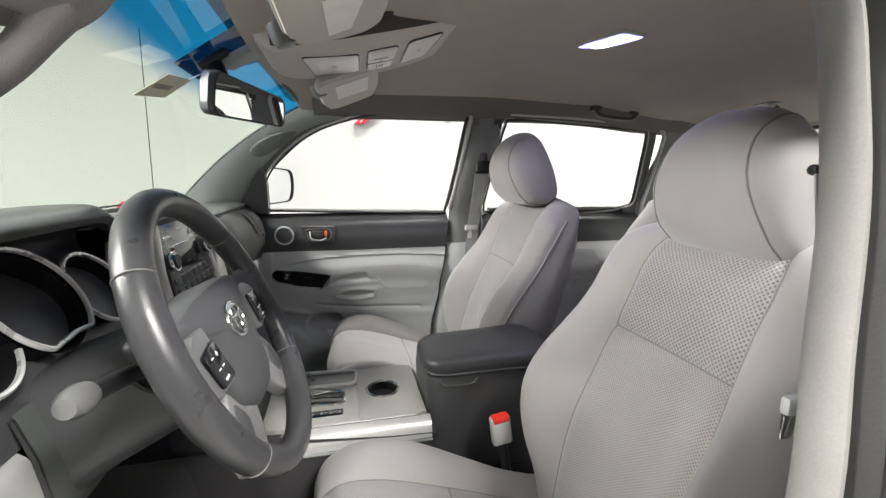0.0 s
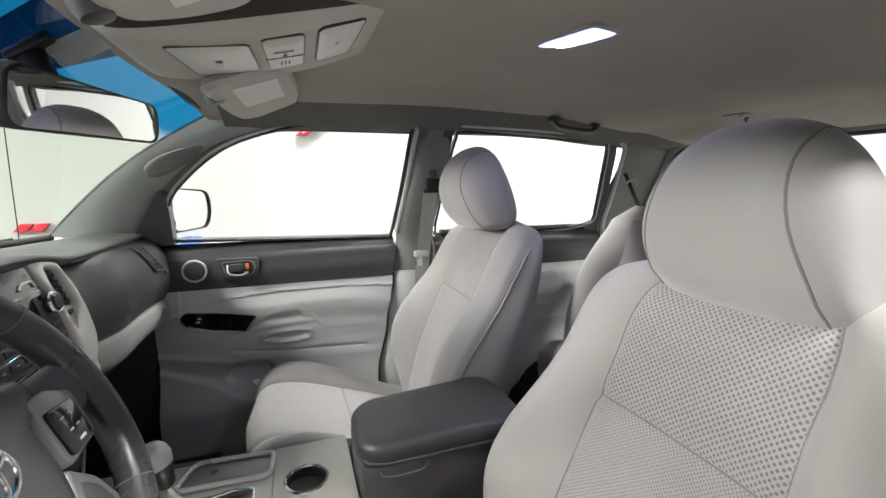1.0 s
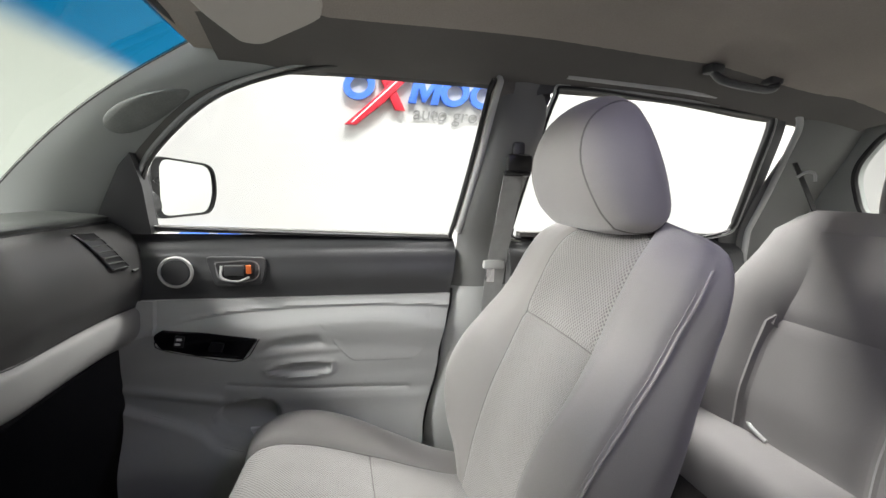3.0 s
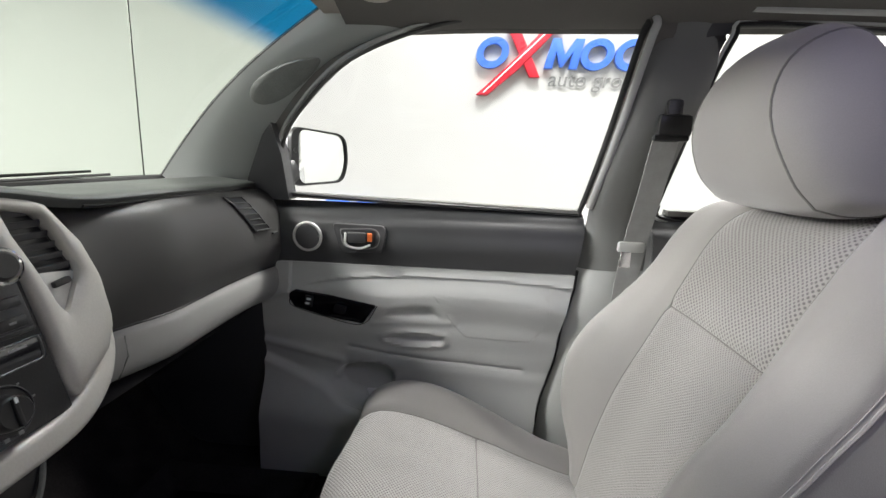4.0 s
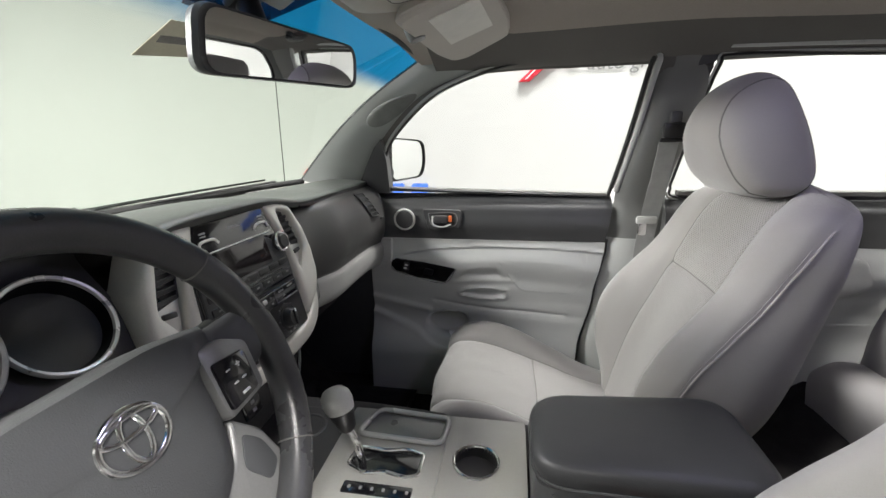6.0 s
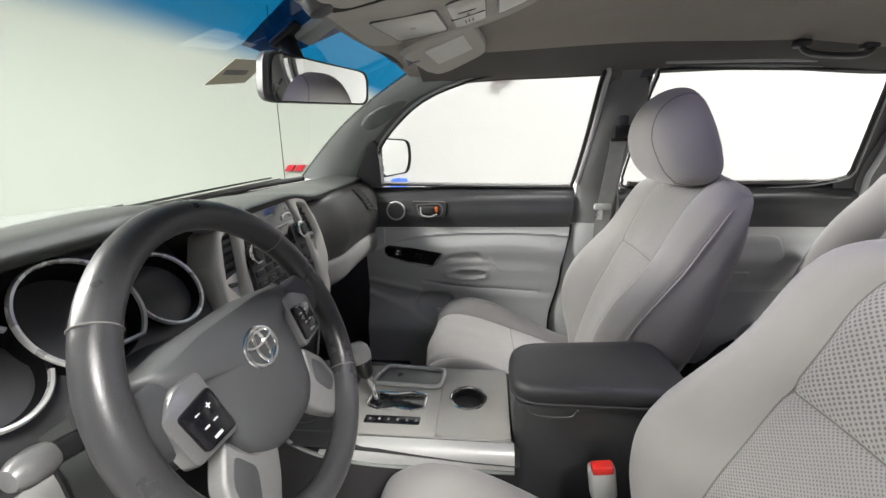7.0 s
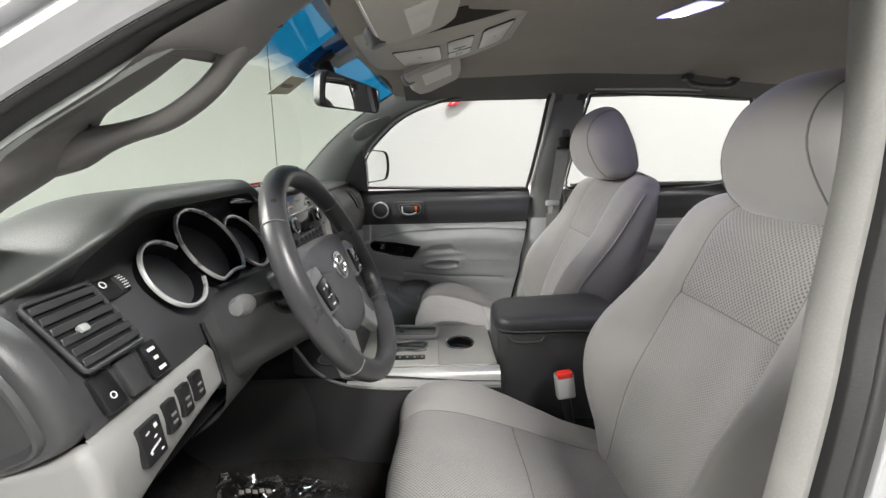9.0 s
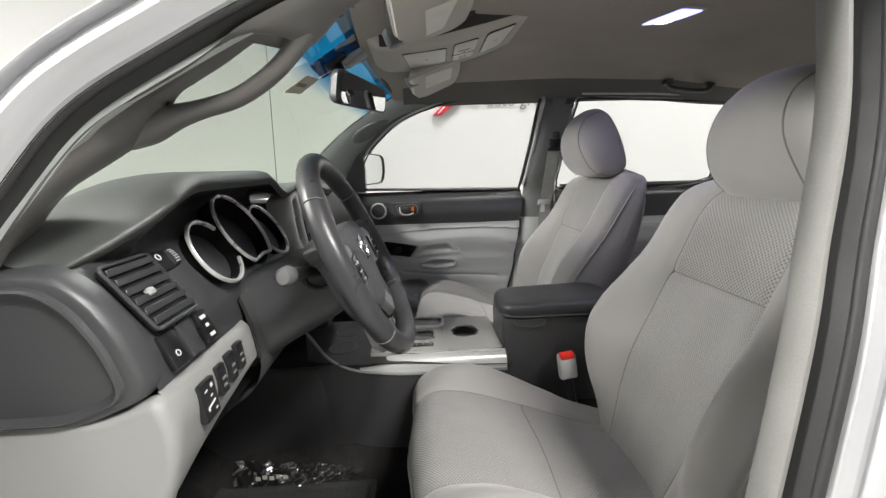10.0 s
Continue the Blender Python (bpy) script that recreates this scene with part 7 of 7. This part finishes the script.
def rear_mirror():
    t = thing("rear_view_mirror", (-0.30, -0.03, 1.235), "dark grey interior rear-view mirror on a stalk", "mirror")
    m = frame_of((-0.290, -0.030, 1.277), (0.33, 0.94, 0.0), (0.11, 0.0, 1))
    o = rounded([(-0.128, -0.036), (0.130, -0.030), (0.126, 0.030), (-0.124, 0.037)], 0.022, 6)
    sgn = 1 if (m.to_3x3() @ Vector((0, 0, 1))).x > 0 else -1
    rows = [[m @ Vector((a * k, b * k, h * sgn)) for a, b in o] for h, k in ((0.008, 0.96), (0.010, 1.0), (0.004, 1.03), (-0.012, 1.0), (-0.024, 0.88), (-0.030, 0.6))]
    h = part("housing", loft(rows), M_DARK, t)
    part("mirror_glass", prism([(a * 0.94, b * 0.92) for a, b in o], m @ pose(0, 0, 0.0088 * sgn - (0.0015 if sgn < 0 else 0)), 0.0015, 0.0), M_MIRROR, h, "mirror glass")
    part("stalk", tube(spline([m @ Vector((0, 0.005, -0.028 * sgn)), (-0.335, -0.015, 1.318), (-0.352, -0.008, 1.350)], 10), lambda q: 0.011 + 0.006 * q, 12, (0, 1, 0)), M_BLACK, t)
    part("mount", rbox(-0.350, -0.005, 1.358, 0.06, 0.045, 0.014, 0.005, 2, 0, -33), M_BLACK, t)
    part("sensor_cover", rbox(-0.305, 0.018, 1.374, 0.075, 0.06, 0.018, 0.008, 2, 0, -30), M_PILLAR, t, "grey sensor cover")
    tag = thing("paper_tag", (-0.44, -0.05, 1.27), "yellowish paper stock tag hanging behind the mirror", "tag")
    tm = frame_of((-0.428, -0.048, 1.298), (0.10, 0.95, 0.10), (0.42, 0.10, 0.30))
    part("card", prism([(-0.055, -0.032), (0.045, -0.028), (0.055, 0.030), (-0.035, 0.032)], tm, 0.0012, 0.0), M_TAG, tag)
    part("print_bar", moved(rbox(-0.005, 0.0, 0.0013, 0.06, 0.012, 0.0006, 0.0), tm), M_INK, tag)
    part("print_bar", moved(rbox(-0.005, 0.0, -0.0004, 0.06, 0.012, 0.0006, 0.0), tm), M_INK, tag)
    part("string", tube([tm @ Vector((0.04, 0.02, 0)), (-0.36, 0.0, 1.342)], 0.0008, 5), M_PAPER, tag)


M_TAG = material("manila_card", (0.60, 0.57, 0.44), 0.75, var=0.06, scale=25)
rear_mirror()


def dome_light():
    t = thing("dome_light", (0.466, -0.045, 1.44), "rectangular roof lamp glowing violet-white", "dome light")
    m = frame_of((0.466, -0.045, 1.4445), (0.18, -1, -0.065), (1, 0.18, 0.0))
    o = rounded([(-0.088, -0.034), (0.088, -0.034), (0.088, 0.034), (-0.088, 0.034)], 0.012, 4)
    dn = -1 if (m.to_3x3() @ Vector((0, 0, 1))).z > 0 else 1
    part("housing", tube([m @ Vector((a, b, 0.003 * dn)) for a, b in o], 0.005, 8, (0, 0, 1), True), M_PILLAR, t)
    rows = [[m @ Vector((a * k, b * k, h * dn)) for a, b in o] for h, k in ((0.0, 0.97), (0.006, 0.95), (0.0085, 0.85), (0.009, 0.5))]
    part("lens", loft(rows), M_DOME, t, "glowing violet lens")
    rows = [[m @ Vector((a * k - 0.004, b * k, h * dn)) for a, b in ellipse(0.03, 0.018, 20)] for h, k in ((0.0085, 1.0), (0.0105, 0.9), (0.0115, 0.6))]
    part("bulb_glow", loft(rows), M_DOMECORE, t, "bright white bulb spot")
    data = bpy.data.lights.new("dome_lamp", "AREA")
    data.shape, data.size, data.size_y, data.energy, data.color = "RECTANGLE", 0.06, 0.16, 0.21, (0.66, 0.62, 1.0)
    lamp = new("dome_lamp", data)
    lamp.location = (0.466, -0.045, 1.43)


dome_light()


def assist_grip(x, s):
    t = thing("assist_grip", (x, 0.44 * s, 1.38), "dark moulded roof grip above the door", "grab handle", "roof grips")
    part("bar", sweep(spline([(x - 0.085, 0.480 * s, 1.385), (x - 0.065, 0.470 * s, 1.362), (x, 0.463 * s, 1.352), (x + 0.065, 0.468 * s, 1.353), (x + 0.085, 0.478 * s, 1.375)], 20), ellipse(0.012, 0.008, 10), (0, 0, 1)), M_DARK, t)
    for k in (-1, 1):
        part("end_cap", rbox(x + 0.08 * k, 0.480 * s, 1.380 - 0.005 * k, 0.035, 0.03, 0.02, 0.006), M_DARK, t)


assist_grip(0.875, 1)
hk = thing("coat_hook", (1.177, 0.128, 1.355), "black coat hook plate with a pale button on the roof lining", "hook")
part("base", prism(rounded([(-0.040, -0.034), (0.030, -0.038), (0.044, 0.030), (-0.034, 0.036)], 0.012, 4), pose(1.177, 0.128, 1.364), 0.016, 0.004), M_BLACK, hk)
part("button", lathe([(0, -0.008), (0.008, -0.007), (0.011, -0.002), (0.011, 0.004)], pose(1.170, 0.122, 1.362), 20), M_LIGHTTRIM, hk, "pale round button")
part("arm", sweep(spline([(1.215, 0.135, 1.366), (1.210, 0.133, 1.358), (1.198, 0.130, 1.356), (1.186, 0.128, 1.359)], 12), ellipse(0.010, 0.003, 10), (1, 0, 0)), M_BLACK, hk)

# ---- floor mats and loose film ----
mat_d = thing("floor_mat", (-0.38, -0.38, FLOOR_Z + 0.005), "black ribbed rubber floor mat", "floor mat", "floor mats")


def mat_sheet(yc):
    def f(u, v):
        x, y = -0.66 + 0.37 * u, yc - 0.21 + 0.42 * v
        z = FLOOR_Z + 0.020 + 0.36 * smooth(-0.62, -0.98, x) ** 1.2
        edge = max(abs(u - 0.5), abs(v - 0.5)) * 2
        return (x, y, z + 0.045 * smooth(0.82, 0.97, edge))
    return sheet(f, 40, 34, 0.006)


part("mat", mat_sheet(-0.435), M_MAT, mat_d)
for i in range(7):
    part("rib", rbox(-0.36 - 0.035 * i, -0.435, FLOOR_Z + 0.024, 0.008, 0.30, 0.006, 0.002, 1), M_RUBBER, mat_d)
mat_p = thing("floor_mat", (-0.38, 0.38, FLOOR_Z + 0.005), "black carpet floor mat in the passenger footwell", "floor mat", "floor mats")
part("mat", mat_sheet(0.40), M_MAT, mat_p)
film = thing("plastic_film", (-0.48, -0.21, FLOOR_Z + 0.05), "crumpled clear plastic film over the floor mat", "plastic film")


def crumple(u, v):
    low, top = 0.350 + 0.012 * u, 0.404 - 0.036 * u ** 1.5
    x = -0.635 + 0.31 * u
    n = abs(noise.noise(Vector((x * 26, v * 2.2, 0.3)))) * 0.026 + abs(noise.noise(Vector((x * 45, v * 4, 4.3)))) * 0.012 * smooth(-0.62, -0.5, x)
    return (x + 0.008 * noise.noise(Vector((v * 3, 1.7, x * 20))), -0.213 + 0.026 * v - n, low + (top - low) * v + 0.006 * noise.noise(Vector((x * 40, 0.2, 3))))


part("sheet", sheet(crumple, 110, 50), M_WRAP, film, "glossy crumpled film", 12)
for i in range(5):
    part("print_bar", rbox(-0.57 + 0.016 * i, -0.222, 0.375 + 0.003 * (i % 2), 0.011, 0.0008, 0.010, 0.0), M_INK, film)

# ---- outside parts of the truck ----


def side_mirror():
    t = thing("side_mirror", (-0.41, 0.86, 1.0), "silver door mirror with a black rim, reflecting the shop", "side mirror")
    m = frame_of((-0.372, 0.90, 1.092), (0.70, 1, 0.0), (0.03, 0.0, 1))
    sgn = 1 if (m.to_3x3() @ Vector((0, 0, 1))).x > 0 else -1
    o = rounded([(-0.094, -0.074), (0.070, -0.066), (0.088, -0.012), (0.080, 0.068), (-0.094, 0.080)], 0.034, 6)
    pane = rounded([(-0.070, -0.066), (0.062, -0.059), (0.079, -0.010), (0.071, 0.061), (-0.070, 0.073)], 0.030, 6)
    rows = [[m @ Vector((a * k, b * k, h * sgn)) for a, b in o] for h, k in ((-0.004, 0.99), (-0.03, 1.01), (-0.065, 0.94), (-0.095, 0.7), (-0.105, 0.35))]
    h = part("housing", loft(rows), M_BODY, t)
    rim = [[m @ Vector((a * k, b * k, d * sgn)) for a, b in q] for q, k, d in ((o, 0.985, -0.006), (o, 1.0, 0.006), (o, 0.975, 0.013), (pane, 1.03, 0.012), (pane, 1.0, 0.004))]
    part("bezel", loft(rim, caps=False), M_BLACK, h, "rounded black plastic rim")
    part("mirror_glass", prism([(a * 1.01, b * 1.01) for a, b in pane], m @ pose(0, 0, 0.0045 * sgn), 0.0015, 0.0), M_MIRROR, h, "mirror glass")
    part("arm", sweep(spline([(-0.43, 0.765, 1.045), (-0.42, 0.79, 1.05), (-0.415, 0.82, 1.06)], 8), ellipse(0.02, 0.03, 12), (0, 0, 1)), M_BLACK, t)


side_mirror()


def bonnet():
    t = thing("truck_bonnet", (-1.4, 0, 0.7), "silver painted bonnet and wings ahead of the windshield", "bonnet", kind="structure")

    def f(u, v):
        y = -0.80 + 1.6 * v
        x = -0.90 + 0.30 * y * y - 1.15 * u
        z = 0.985 - 0.02 * u - 0.14 * u * u - 0.045 * (y / 0.8) ** 4 + 0.03 * math.exp(-((abs(y) - 0.30) / 0.14) ** 2) * smooth(0.0, 0.25, u)
        return (x, y, z)
    part("panel", sheet(f, 30, 40, -0.004), M_BODY, t)
    part("cowl", sheet(lambda u, v: (lambda p: (p.x - 0.12 * u, p.y, p.z - 0.02 - 0.035 * u))(ws_base(-0.70 + 1.4 * v)), 6, 24, -0.004), M_BLACK, t)
    for s in (-1, 1):
        part("wing", sheet(lambda u, v: (-0.62 - 1.4 * u, (0.79 + 0.06 * math.sin(math.pi * v * 0.5)) * s, 0.955 - 0.10 * u * u - 0.42 * v), 16, 10, 0.004), M_BODY, t)
        part("washer_jet", rbox(-0.985, 0.29 * s, 1.005, 0.03, 0.022, 0.014, 0.005), M_BLACK, t)
    for y0, y1 in ((-0.42, 0.10), (0.02, 0.56)):
        w = thing("wiper", ((-0.84), (y0 + y1) / 2, 1.03), "black wiper arm resting on the windshield base", "wiper", "wipers")
        pts = [ws_base(y0 + (y1 - y0) * i / 16) + Vector((-0.03 + 0.045 * i / 16, 0, 0.0 + 0.016 * i / 16)) for i in range(17)]
        part("arm", tube(pts, lambda q: 0.0045 - 0.002 * q, 8), M_BLACK, w)
        part("blade", tube([p + Vector((0.022, 0.02, -0.006)) for p in pts[4:]], 0.003, 6), M_RUBBER, w)
    a = thing("antenna", (-0.762, 0.7615, 0.95), "thin black antenna mast on the wing", "antenna")
    part("mast", tube([(-0.772, 0.7615, 0.93), (-0.757, 0.7615, 1.62)], 0.0016, 8, (1, 0, 0)), M_BLACK, a)
    part("foot", lathe([(0.013, 0), (0.011, 0.012), (0.004, 0.02), (0.0, 0.02)], pose(-0.772, 0.7615, 0.925), 16), M_BLACK, a)


bonnet()
sticker = thing("door_jamb_label", (0.345, -0.785, 0.80), "white printed label on the silver door jamb", "label")
part("paper", rbox(0.345, -0.792, 0.83, 0.05, 0.0012, 0.09, 0.0), M_PAPER, sticker)
for i in range(6):
    part("print_bar", rbox(0.345, -0.7930, 0.80 + 0.012 * i, 0.036, 0.0008, 0.004, 0.0), M_INK, sticker)
